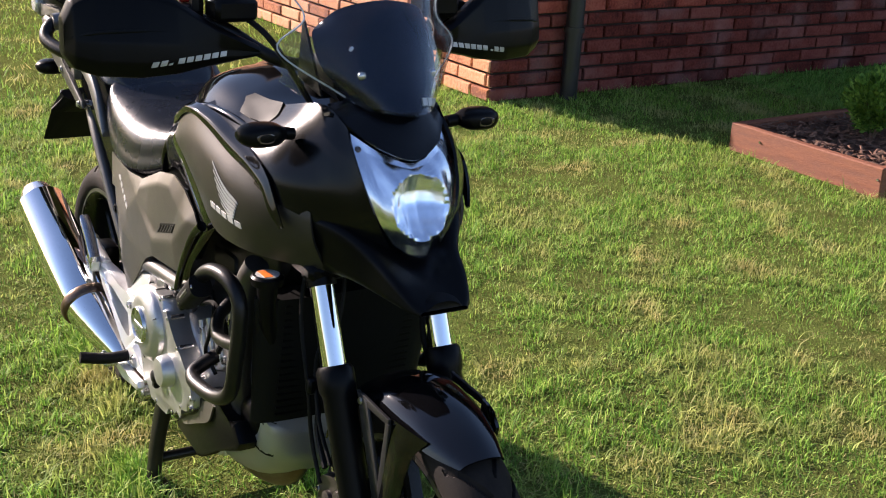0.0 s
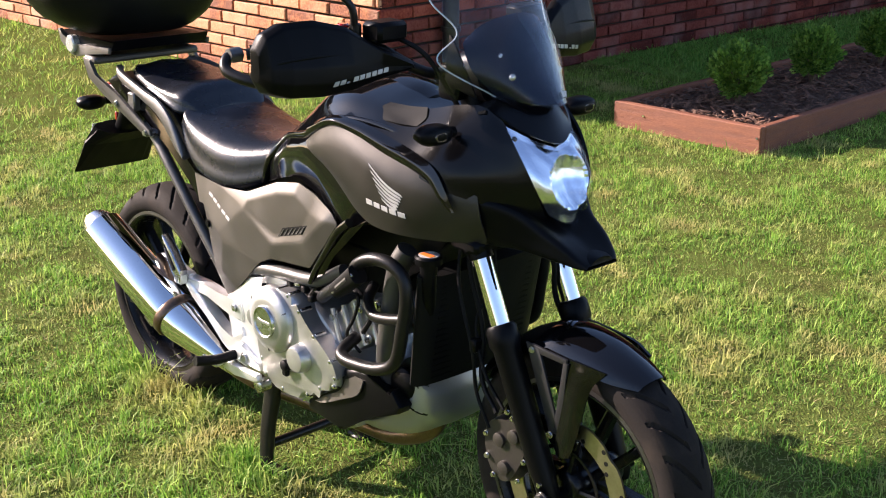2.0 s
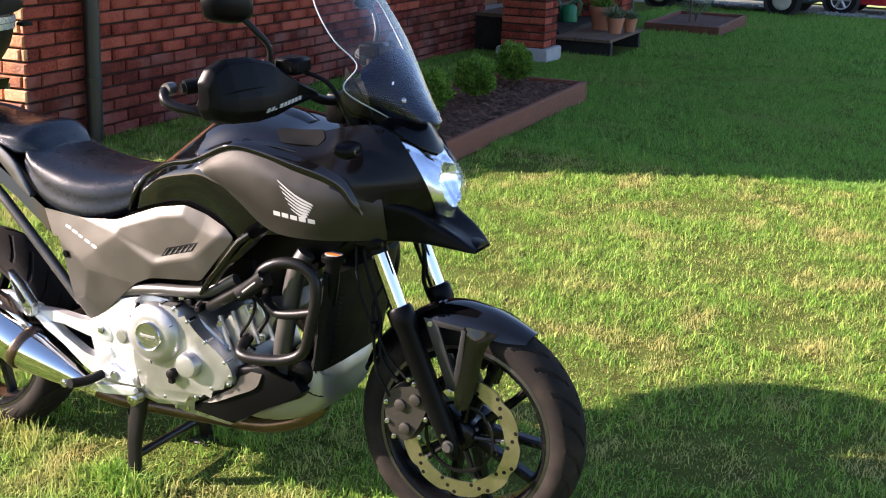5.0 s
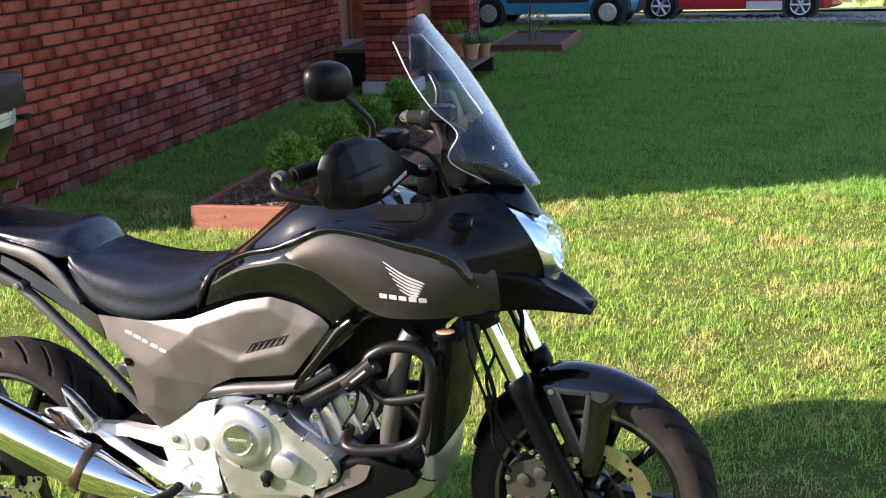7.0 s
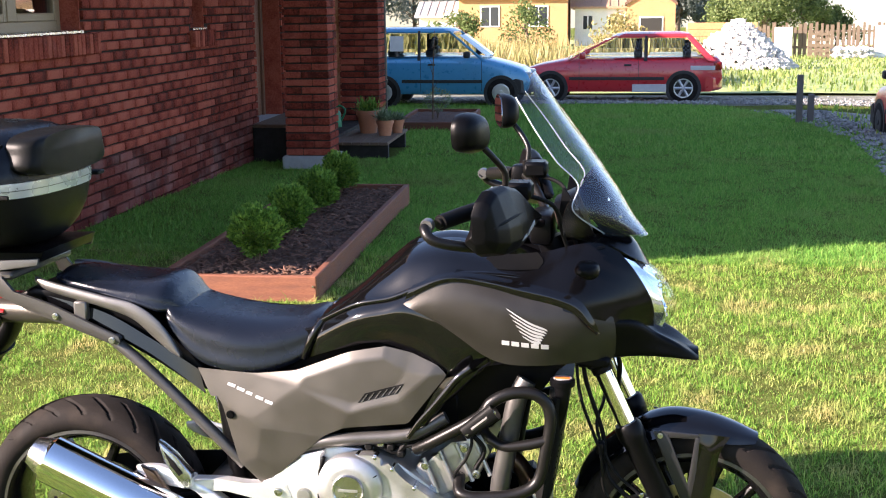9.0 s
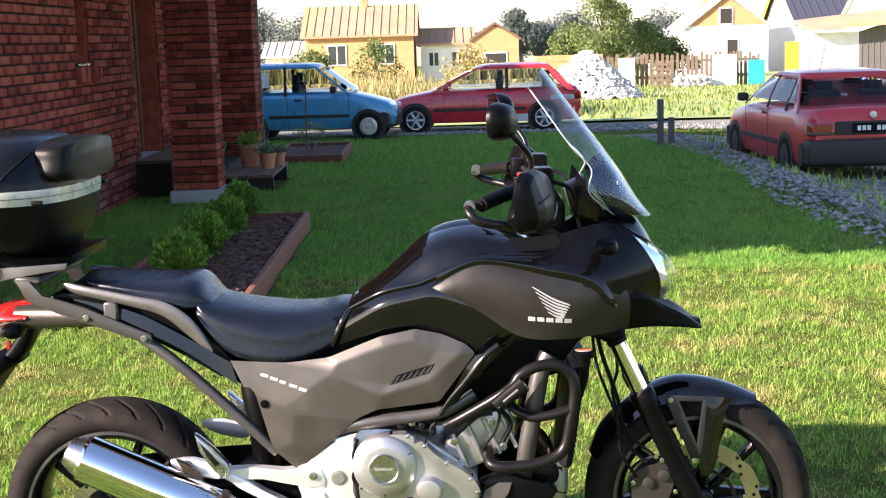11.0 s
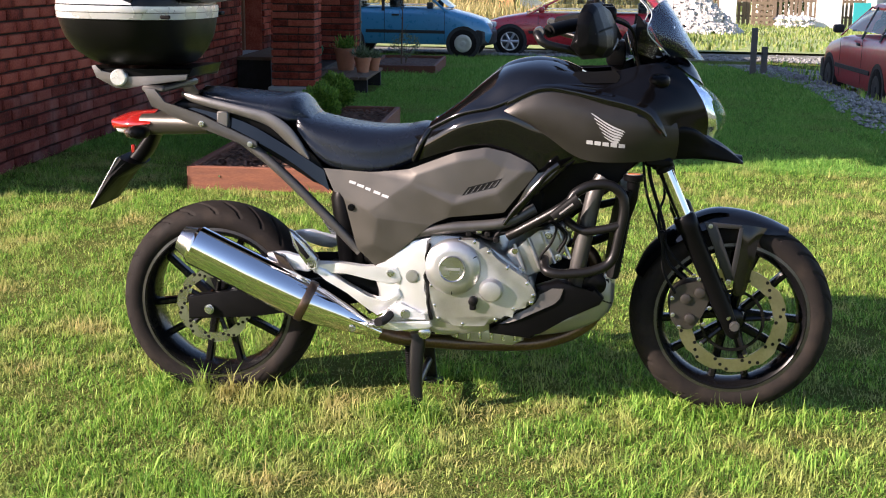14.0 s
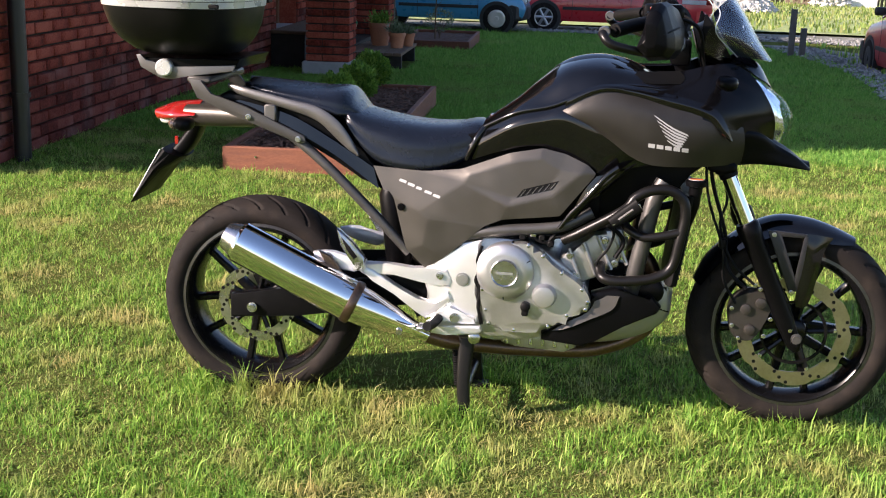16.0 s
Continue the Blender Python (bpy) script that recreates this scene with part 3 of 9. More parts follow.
def bricks(u0, u1, z0, z1, holes=(), pick=None, half=0.5):
    """Places of bricks in a wall face: (u, z, length) for each, left out where a hole is."""
    out = []
    row = 0
    z = z0
    while z < z1 - 0.02:
        u = u0 - (LENGTH * half if row % 2 else 0)
        while u < u1 - 0.01:
            a, b = max(u, u0), min(u + LENGTH, u1)
            cuts = [(a, b)]
            for h0, h1, k0, k1 in holes:
                if z + COURSE > k0 + 0.01 and z < k1 - 0.01:
                    nxt = []
                    for c, d in cuts:
                        if d <= h0 or c >= h1:
                            nxt.append((c, d))
                        else:
                            nxt += [(c, h0)] if c < h0 - 0.03 else []
                            nxt += [(h1, d)] if d > h1 + 0.03 else []
                    cuts = nxt
            out += [(c, z, d - c) for c, d in cuts if d - c > 0.03]
            u += LENGTH
        z += COURSE
        row += 1
    return out


def brick_cells(places, face, depth=0.03, rng=random.Random(2), joint=0.014):
    """Joined bricks; face(u, z, out) gives the 3D point."""
    verts, faces = [], []
    for u, z, ln in places:
        o = rng.uniform(-0.004, 0.006)
        tilt = rng.uniform(-0.003, 0.003)
        a, b, c, d = u + joint / 2, u + ln - joint / 2, z + joint / 2, z + COURSE - joint / 2
        e = 0.006
        k = len(verts)
        for (p, q) in ((a, c), (b, c), (b, d), (a, d)):
            verts.append(face(p, q, 0))
        for (p, q) in ((a, c), (b, c), (b, d), (a, d)):
            verts.append(face(p + rng.uniform(-0.002, 0.002), q + rng.uniform(-0.003, 0.003), depth - 0.006 + o))
        for (p, q) in ((a + e, c + e), (b - e, c + e), (b - e, d - e), (a + e, d - e)):
            verts.append(face(p, q, depth + o + tilt))
        for i in range(4):
            j = (i + 1) % 4
            faces.append((k + i, k + j, k + 4 + j, k + 4 + i))
            faces.append((k + 4 + i, k + 4 + j, k + 8 + j, k + 8 + i))
        faces.append((k + 8, k + 9, k + 10, k + 11))
    return verts, faces


# openings in the long wall: (y0, y1, z0, z1)
WIN1, WIN2, DOOR = (4.55, 6.12, 1.44, 2.75), (8.68, 9.08, 1.40, 2.55), (10.85, 12.05, 0.30, 2.45)
wall = solid("wall_east", blocks(
    (-2.95, WALL_X, CORNER_Y, WIN1[0], -0.3, 3.2), (-2.95, WALL_X, WIN1[0], WIN1[1], -0.3, WIN1[2]), (-2.95, WALL_X, WIN1[0], WIN1[1], WIN1[3], 3.2),
    (-2.95, WALL_X, WIN1[1], WIN2[0], -0.3, 3.2), (-2.95, WALL_X, WIN2[0], WIN2[1], -0.3, WIN2[2]), (-2.95, WALL_X, WIN2[0], WIN2[1], WIN2[3], 3.2),
    (-2.95, WALL_X, WIN2[1], DOOR[0], -0.3, 3.2), (-2.95, WALL_X, DOOR[0], DOOR[1], -0.3, DOOR[2]), (-2.95, WALL_X, DOOR[0], DOOR[1], DOOR[3], 3.2),
    (-2.95, WALL_X, DOOR[1], END_Y, -0.3, 3.2)), M["mortar"], "long red brick wall with recessed dark joints", "wall", kind="structure", smooth=False)
south = solid("wall_south", blocks((-9.0, -2.95, CORNER_Y, CORNER_Y + 0.35, 0, 3.2), (-8.0, -3.9, CORNER_Y + 0.02, CORNER_Y + 0.33, 3.2, 3.8), (-6.9, -5.0, CORNER_Y + 0.02, CORNER_Y + 0.33, 3.8, 4.4)),
              M["mortar"], "sunlit red brick gable wall", "wall", kind="structure", smooth=False)
solid("wall_north", blocks((-9.0, -2.95, END_Y - 0.35, END_Y, 0, 3.2)), M["mortar"], "far gable wall of the brick house", "wall", kind="structure", smooth=False)
solid("wall_west", blocks((-9.3, -9.0, CORNER_Y, END_Y, 0, 3.2)), M["mortar"], "rear wall of the brick house", "wall", kind="structure", smooth=False)
solid("room_floor", blocks((-9.0, -2.95, CORNER_Y + 0.35, END_Y - 0.35, 0.2, 0.34)), M["dark_room"], "dim floor inside the house", "floor", kind="structure", smooth=False)
solid("room_ceiling", blocks((-9.0, -2.95, CORNER_Y + 0.35, END_Y - 0.35, 2.95, 3.05)), M["plaster"], "plain ceiling inside the house", "ceiling", kind="structure", smooth=False)

# roof: eaves over the porch, ridge behind
bm = plate([(-1.20, 2.84), (-5.95, 7.33), (-10.7, 2.84), (-10.7, 2.98), (-5.95, 7.5), (-1.17, 2.98)], CORNER_Y - 0.45, END_Y + 0.45)
solid("roof", bm, M["roof"], "brown pitched roof of the brick house", "roof", kind="structure", smooth=False)
# out of view: block and pitched top added to cast shade over the parked cars
solid("shade_block", blocks((-10.0, -5.0, END_Y, 19.6, -0.4, 3.1)), M["mortar"], "unseen block behind the brick house, added to shade the parked cars", "wall", kind="structure", smooth=False)
solid("shade_block_roof", plate([(-4.7, 2.9), (-7.5, 5.6), (-10.3, 2.9), (-10.3, 3.05), (-7.5, 5.78), (-4.65, 3.05)], END_Y + 0.5, 20.0), M["roof"], "pitched top of the unseen block that shades the parked cars", "roof", kind="structure", smooth=False)
solid("soffit", blocks((-2.56, -1.24, CORNER_Y - 0.4, END_Y + 0.4, 2.775, 2.835)), M["soffit"], "dark boarded soffit under the eave", "soffit", kind="structure", smooth=False)
gutter = thing("gutter", "black half-round gutter along the eave", "gutter")
tr = [(math.cos(a) * 0.065, math.sin(a) * 0.065) for a in steps(math.pi, 2 * math.pi, 10)]
bm = bmesh.new()
ring0 = [bm.verts.new((-1.13 + a, CORNER_Y - 0.45, 2.90 + b)) for a, b in tr] + [bm.verts.new((-1.13 + a * 0.93, CORNER_Y - 0.45, 2.90 + b * 0.93)) for a, b in tr[::-1]]
ring1 = [bm.verts.new((v.co.x, END_Y + 0.5, v.co.z)) for v in ring0]
for i in range(len(ring0)):
    bm.faces.new((ring0[i], ring0[(i + 1) % len(ring0)], ring1[(i + 1) % len(ring0)], ring1[i]))
part("trough", bm, M["pipe"], gutter)
for y in steps(3.5, 14.3, 12):
    part("bracket", blocks((-1.20, -1.06, y, y + 0.02, 2.825, 2.84)), M["pipe"], gutter, smooth=False)
down = thing("downpipe", "black downpipe beside the porch pillar", "downpipe")
part("pipe", tube([(-1.14, 14.2, 2.84), (-1.15, 14.17, 2.70), (-1.24, 14.07, 2.60), (-1.50, 13.86, 2.40), (-1.61, 13.78, 2.31), (-1.635, 13.76, 2.18), (-1.635, 13.76, -0.15)], 0.042, 60), M["pipe"], down)
for z in (0.6, 1.5, 2.2):
    part("clamp", lathe([(0.052, -0.015), (0.052, 0.015)], "z", 16, (-1.635, 13.76, z)), M["pipe"], down)
down2 = thing("downpipe", "black downpipe on the brick wall beside the house corner", "downpipe")
part("pipe", tube([(-2.50, 3.79, 2.78), (-2.50, 3.79, -0.05)], 0.05, 2, 16, False), M["pipe"], down2)
for z in (0.4, 1.3, 2.3):
    part("clamp", lathe([(0.06, -0.015), (0.06, 0.015)], "z", 16, (-2.50, 3.79, z)), M["pipe"], down2)

def window(name, o, mull, sill_z):
    """A brown wooden window in the long wall's opening o."""
    y0, y1, z0, z1 = o
    w = thing(name, "brown wooden casement window in a brick reveal", "window", kind="structure")
    x = WALL_X - 0.14
    f = 0.075
    part("window_frame", blocks((x - 0.07, x, y0, y0 + f, z0, z1), (x - 0.07, x, y1 - f, y1, z0, z1), (x - 0.07, x, y0 + f, y1 - f, z0, z0 + f), (x - 0.07, x, y0 + f, y1 - f, z1 - f, z1), bevel=0.006),
         M["window_wood"], w, smooth=False)
    ys = [y0 + f] + mull + [y1 - f]
    for m in mull:
        part("mullion", blocks((x - 0.06, x + 0.012, m - 0.05, m + 0.05, z0 + f, z1 - f), bevel=0.006), M["window_wood"], w, smooth=False)
    for a, b in zip(ys, ys[1:]):
        a2, b2 = a + (0.05 if a in mull else 0), b - (0.05 if b in mull else 0)
        s = part("sash", blocks((x - 0.05, x + 0.006, a2, a2 + 0.05, z0 + f, z1 - f), (x - 0.05, x + 0.006, b2 - 0.05, b2, z0 + f, z1 - f),
                                (x - 0.05, x + 0.006, a2 + 0.05, b2 - 0.05, z0 + f, z0 + f + 0.055), (x - 0.05, x + 0.006, a2 + 0.05, b2 - 0.05, z1 - f - 0.055, z1 - f), bevel=0.005), M["window_wood"], w, smooth=False)
        part("pane", blocks((x - 0.03, x - 0.022, a2 + 0.05, b2 - 0.05, z0 + f + 0.055, z1 - f - 0.055)), M["pane"], s, smooth=False)
        bm = bmesh.new()
        pl = [(x - 0.22 + 0.02 * math.sin(k * 1.9), a2 + (b2 - a2) * k / 40) for k in range(41)]
        lo = [bm.verts.new((p, q, z0 + 0.35)) for p, q in pl]
        hi = [bm.verts.new((p, q, z1)) for p, q in pl]
        for k in range(40):
            bm.faces.new((lo[k], lo[k + 1], hi[k + 1], hi[k]))
        part("curtain", bm, M["curtain"], w, "white net curtain behind the pane")
    for a, b in ((y0, y0 + 0.014), (y1 - 0.014, y1)):
        part("reveal", blocks((x, WALL_X + 0.004, a, b, z0 + 0.005, z1)), M["brick"], w, "red brick reveal", smooth=False)
    part("sill_board", blocks((x, WALL_X + 0.03, y0, y1, z0 - 0.02, z0 + 0.004), bevel=0.004), M["alu"], w, "pale metal sill strip", smooth=False)
    k = y0 - 0.12
    while k < y1 + 0.12:
        part("sill_brick", blocks((WALL_X - 0.1, WALL_X + 0.085, k + 0.006, k + 0.066, z0 - 0.17, z0 - 0.022), bevel=0.005), M["brick_piece"], w, smooth=False)
        k += 0.072
    return w


window("window_1", WIN1, [5.3], 1.5)
window("window_2", WIN2, [], 1.5)
door = thing("door_1", "dark wooden front door set deep in the brick wall", "door", kind="structure")
part("door_frame", blocks((-2.9, -2.8, DOOR[0], DOOR[0] + 0.08, 0.30, 2.45), (-2.9, -2.8, DOOR[1] - 0.08, DOOR[1], 0.30, 2.45), (-2.9, -2.8, DOOR[0] + 0.08, DOOR[1] - 0.08, 2.37, 2.45), bevel=0.006), M["door_wood"], door, smooth=False)
part("leaf", blocks((-2.88, -2.83, DOOR[0] + 0.08, DOOR[1] - 0.08, 0.31, 2.37), bevel=0.004), M["door_wood"], door, smooth=False)
for z0, z1 in ((0.45, 1.1), (1.25, 2.25)):
    part("panel", blocks((-2.84, -2.815, DOOR[0] + 0.2, DOOR[1] - 0.2, z0, z1), bevel=0.012), M["door_wood"], door, smooth=False)
part("door_handle", tube([(-2.83, 11.02, 1.3), (-2.78, 11.02, 1.3), (-2.77, 11.14, 1.3)], 0.01), M["alu"], door)
for a, b in ((DOOR[0], DOOR[0] + 0.014), (DOOR[1] - 0.014, DOOR[1])):
    part("reveal", blocks((-2.80, WALL_X + 0.004, a, b, 0.31, DOOR[3])), M["brick"], door, "red brick reveal", smooth=False)
part("threshold", blocks((-2.95, -2.56, DOOR[0], DOOR[1], 0.28, 0.308), bevel=0.004), M["concrete"], door, smooth=False)

# wall lamp by the door
lamp = thing("wall_lamp", "black iron wall lantern with pale glass", "lamp")
part("bracket", tube([(-2.57, 11.0, 2.50), (-2.45, 11.0, 2.64), (-2.36, 11.0, 2.64), (-2.34, 11.0, 2.58)], 0.012), M["lamp_iron"], lamp)
part("back_plate", blocks((-2.585, -2.56, 10.96, 11.04, 2.40, 2.58), bevel=0.006), M["lamp_iron"], lamp)
part("glass", lathe([(0.035, 2.36), (0.065, 2.50), (0.065, 2.51)], "z", 6, (-2.34, 11.0, 0)), M["lamp_glass"], lamp, "pale lantern glass", smooth=False)
part("cap", lathe([(0.085, 2.51), (0.05, 2.56), (0.012, 2.59)], "z", 6, (-2.34, 11.0, 0)), M["lamp_iron"], lamp, smooth=False)
part("base", lathe([(0.012, 2.32), (0.045, 2.35), (0.04, 2.36)], "z", 6, (-2.34, 11.0, 0)), M["lamp_iron"], lamp, smooth=False)

# porch pillars on concrete feet
def pillar(x0, x1, y0, y1, foot):
    p = thing("porch_pillar", "square red brick porch pillar" + (" on a concrete foot" if foot else ""), "pillar", kind="structure")
    base = 0.06 if foot else -0.2
    part("core", blocks((x0 + 0.02, x1 - 0.02, y0 + 0.02, y1 - 0.02, base, 2.8)), M["mortar"], p, smooth=False)
    if foot:
        part("foot", blocks((x0 - 0.03, x1 + 0.05, y0 - 0.05, y1 + 0.03, -0.18, base), bevel=0.012), M["concrete"], p, "pale concrete foot", smooth=False)
    w, dpt = x1 - x0, y1 - y0
    r = random.Random(int(y0 * 10))
    z, row = base, 0
    while z < 2.74:
        c = 0.0795
        cuts = [x0, x0 + w * (0.62 if row % 2 else 0.38), x1]
        for a, b in zip(cuts, cuts[1:]):
            o = r.uniform(-0.004, 0.004)
            part("brick", blocks((a + 0.004, b - 0.004, y0 + o, y0 + dpt * 0.6, z + 0.008, z + c - 0.008), bevel=0.005), M["brick_piece"], p, smooth=False)
        o = r.uniform(-0.004, 0.004)
        part("brick", blocks((x0 + 0.004, x1 + o - 0.002, y0 + dpt * 0.6 + 0.01, y1, z + 0.008, z + c - 0.008), bevel=0.005), M["brick_piece"], p, smooth=False)
        z += c
        row += 1


pillar(-2.05, -1.57, 9.95, 10.37, True)
pillar(-2.12, -1.60, 13.2, 13.65, False)
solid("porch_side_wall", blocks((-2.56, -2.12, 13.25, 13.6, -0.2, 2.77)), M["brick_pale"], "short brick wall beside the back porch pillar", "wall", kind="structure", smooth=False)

# porch steps, pots and watering can
porch = thing("porch_step", "dark porch floor slab with wooden edge", "step", kind="structure")
part("slab", blocks((-2.56, -2.18, 10.55, 13.2, -0.2, 0.29), (-2.18, -1.80, 11.2, 13.2, -0.2, 0.12)), M["step_dark"], porch, smooth=False)
part("tread", blocks((-2.56, -2.16, 10.53, 13.2, 0.291, 0.33), bevel=0.006), M["deck"], porch, smooth=False)
deck = thing("wooden_platform", "weathered low wooden platform beside the porch", "platform")
for k in range(7):
    part("board", blocks((-1.86 + k * 0.102, -1.764 + k * 0.102, 11.0, 12.55, 0.05, 0.085), bevel=0.005), M["deck"], deck, smooth=False)
part("bearer", blocks((-1.86, -1.16, 11.08, 11.16, -0.2, 0.05)), M["step_dark"], deck, smooth=False)
part("bearer", blocks((-1.86, -1.16, 12.36, 12.44, -0.22, 0.05)), M["step_dark"], deck, smooth=False)


def pot(x, y, z, r, h, plant, ramp_mat, label, seed):
    t = thing("plant_pot", label, "plant pot")
    part("pot", lathe([(0.0, z), (r * 0.7, z), (r * 0.95, z + h * 0.8), (r * 1.05, z + h * 0.8), (r * 1.05, z + h), (r * 0.92, z + h), (r * 0.88, z + h * 0.9), (0.0, z + h * 0.9)], "z", 24, (x, y, 0)), M["terracotta"], t)
    rg = random.Random(seed)
    verts, faces = [], []
    for _ in range(260):
        a, e, ln = rg.uniform(0, 6.28), rg.uniform(0.2, 1.5), plant * rg.uniform(0.5, 1.0)
        d = Vector((math.cos(a) * math.cos(e), math.sin(a) * math.cos(e), math.sin(e)))
        p0 = Vector((x, y, z + h * 0.9)) + d * ln * rg.uniform(0.1, 0.8) + Vector((rg.uniform(-r, r) * 0.7, rg.uniform(-r, r) * 0.7, 0))
        s = d.cross(Vector((0, 0, 1))).normalized() * 0.012
        k = len(verts)
        tip = p0 + d * 0.07 + Vector((rg.uniform(-.02, .02), rg.uniform(-.02, .02), 0))
        verts += [tuple(p0 - s), tuple(p0 + s), tuple(tip)]
        faces.append((k, k + 1, k + 2))
    leaves = tagged(raw("plant", verts, faces, ramp_mat), kind="stuff")
    leaves.parent = t
    return t


pot(-1.55, 12.05, 0.085, 0.14, 0.27, 0.22, M["bush"], "terracotta pot with a dark green plant", 1)
pot(-1.30, 11.75, 0.085, 0.10, 0.18, 0.20, M["shrub"], "small terracotta pot with a silvery herb", 2)
pot(-1.20, 12.05, 0.085, 0.08, 0.16, 0.10, M["shrub"], "small terracotta pot with a low herb", 3)
can = thing("watering_can", "green plastic watering can on the porch", "watering can")
part("body", lathe([(0.0, 0.40), (0.10, 0.40), (0.105, 0.42), (0.09, 0.58), (0.07, 0.60), (0.06, 0.60), (0.0, 0.59)], "z", 28, (-2.05, 12.4, -0.28)), M["can_green"], can)
part("spout", tube([(-2.14, 12.4, 0.17), (-2.18, 12.4, 0.34), (-2.22, 12.4, 0.39)], 0.02, 10, r_end=0.012), M["can_green"], can)
part("rose", lathe([(0.012, 0), (0.035, 0.03), (0.035, 0.04)], "z", 16, (-2.22, 12.4, 0.38)), M["can_green"], can)
part("handle", tube([(-2.05, 12.4, 0.32), (-1.97, 12.4, 0.38), (-1.90, 12.4, 0.32), (-1.96, 12.4, 0.18)], 0.012, 20), M["can_green"], can)

# ---- raised beds ----
def bed(x0, x1, y0, y1, h, label):
    t = thing("planter_bed", label, "planter", kind="")
    w = 0.045
    for a, b, c, d in ((x0, x1, y0, y0 + w), (x0, x1, y1 - w, y1), (x0, x0 + w, y0 + w, y1 - w), (x1 - w, x1, y0 + w, y1 - w)):
        part("plank", blocks((a, b, c, d, -0.30, h), bevel=0.006), M["plank"], t, smooth=False)
    for x, y in ((x1 - 0.02, y0 + 0.1), (x0 + 0.2, y0 - 0.001)):
        part("screw", lathe([(0.006, 0), (0.006, -0.004)], "y", 10, (x, y if y < y0 else y0 - 0.001, h * 0.6)), M["alu"], t)
    bm = bmesh.new()
    nx, ny = 16, max(8, int((y1 - y0) / 0.06))
    g = [[bm.verts.new((x0 + w + (x1 - x0 - 2 * w) * i / nx, y0 + w + (y1 - y0 - 2 * w) * j / ny, h - 0.045 + 0.02 * noise.noise((i * 0.9, j * 0.7, x0)))) for j in range(ny + 1)] for i in range(nx + 1)]
    for i in range(nx):
        for j in range(ny):
            bm.faces.new((g[i][j], g[i + 1][j], g[i + 1][j + 1], g[i][j + 1]))
    part("mulch", bm, M["mulch"], t, "dark bark mulch")
    return t


bed(-1.30, -0.385, 3.84, 7.42, 0.14, "long raised bed of brown stained planks filled with bark")
bed(-1.70, -0.66, 14.9, 17.2, -0.06, "small square raised bed of brown planks")
rng = random.Random(8)
verts, faces = [], []
for _ in range(2600):
    x, y = rng.uniform(-1.24, -0.44), rng.uniform(3.9, 7.34)
    z = 0.105 + rng.uniform(0, 0.03)
    a, ln, w = rng.uniform(0, 3.14), rng.uniform(0.01, 0.035), rng.uniform(0.004, 0.012)
    d, s, u = Vector((math.cos(a), math.sin(a), rng.uniform(-0.4, 0.4))) * ln, Vector((-math.sin(a), math.cos(a), rng.uniform(-0.3, 0.3))) * w, Vector((0, 0, 0.005))
    c = Vector((x, y, z))
    k = len(verts)
    verts += [tuple(c - d - s), tuple(c + d - s * 0.6), tuple(c + d + s), tuple(c - d * 0.8 + s), tuple(c + u)]
    faces += [(k, k + 1, k + 4), (k + 1, k + 2, k + 4), (k + 2, k + 3, k + 4), (k + 3, k, k + 4)]
tagged(raw("bark_chips", verts, faces, M["chip"]), "loose dark bark chips on the raised bed", "mulch", kind="stuff")


def shrub(x, y, r, h, seed, group="box shrubs in the bed", n=5600, z0=0.10, mat="bush", label="small round clipped evergreen shrub in the bark bed"):
    """A clipped bush: twigs under a dense uneven head of small scale-like sprays."""
    t = thing("round_shrub", label, "shrub", group=group)
    rg = random.Random(seed)
    bm = bmesh.new()
    for k in range(7):
        a = k * 0.9 + seed
        tube([(x, y, z0 - 0.01), (x + 0.03 * math.cos(a), y + 0.03 * math.sin(a), z0 + h * 0.25), (x + r * 0.6 * math.cos(a), y + r * 0.6 * math.sin(a), z0 + h * 0.6)], 0.006, 8, 6, bm=bm, r_end=0.003)
    part("stem", bm, M["twig"], t)
    verts, faces = [], []
    c = Vector((x, y, z0 + h * 0.58))
    for _ in range(n):
        d = Vector((rg.gauss(0, 1), rg.gauss(0, 1), rg.gauss(0, 1))).normalized()
        lump = 0.86 + 0.34 * noise.noise(d * 2.6 + Vector((seed, 0, 0)))
        k0 = rg.uniform(0.55, 1.0) ** 0.6 * lump
        p = c + Vector((d.x * r, d.y * r, d.z * h * 0.46)) * k0
        up = (d * 0.7 + Vector((rg.uniform(-.5, .5), rg.uniform(-.5, .5), 0.55))).normalized()
        s = up.cross(Vector((rg.gauss(0, 1), rg.gauss(0, 1), rg.gauss(0, 1)))).normalized()
        ln, w = rg.uniform(0.018, 0.036), rg.uniform(0.006, 0.011)
        k = len(verts)
        verts += [tuple(p), tuple(p + up * ln * 0.5 + s * w), tuple(p + up * ln), tuple(p + up * ln * 0.5 - s * w)]
        faces.append((k, k + 1, k + 2, k + 3))
    crown = raw("crown", verts, faces, M[mat])
    crown.parent = t
    return t


for i, (x, y) in enumerate(((-0.86, 4.38), (-0.86, 5.20), (-0.86, 6.08), (-0.88, 6.98))):
    shrub(x, y, 0.165 - 0.004 * i, 0.335 + 0.01 * (i % 2), 3 + i)
shrub(-1.2, 16.0, 0.25, 0.45, 21, "plants in the small bed", 700, -0.1, "shrub", "loose leafy plant in the small bed")
stick = thing("young_tree", "thin leafless young tree in the small bed", "tree")
part("trunk", tube([(-1.25, 15.8, -0.1), (-1.24, 15.81, 0.55), (-1.21, 15.8, 1.2)], 0.014, 12, 7, r_end=0.004), M["twig"], stick)
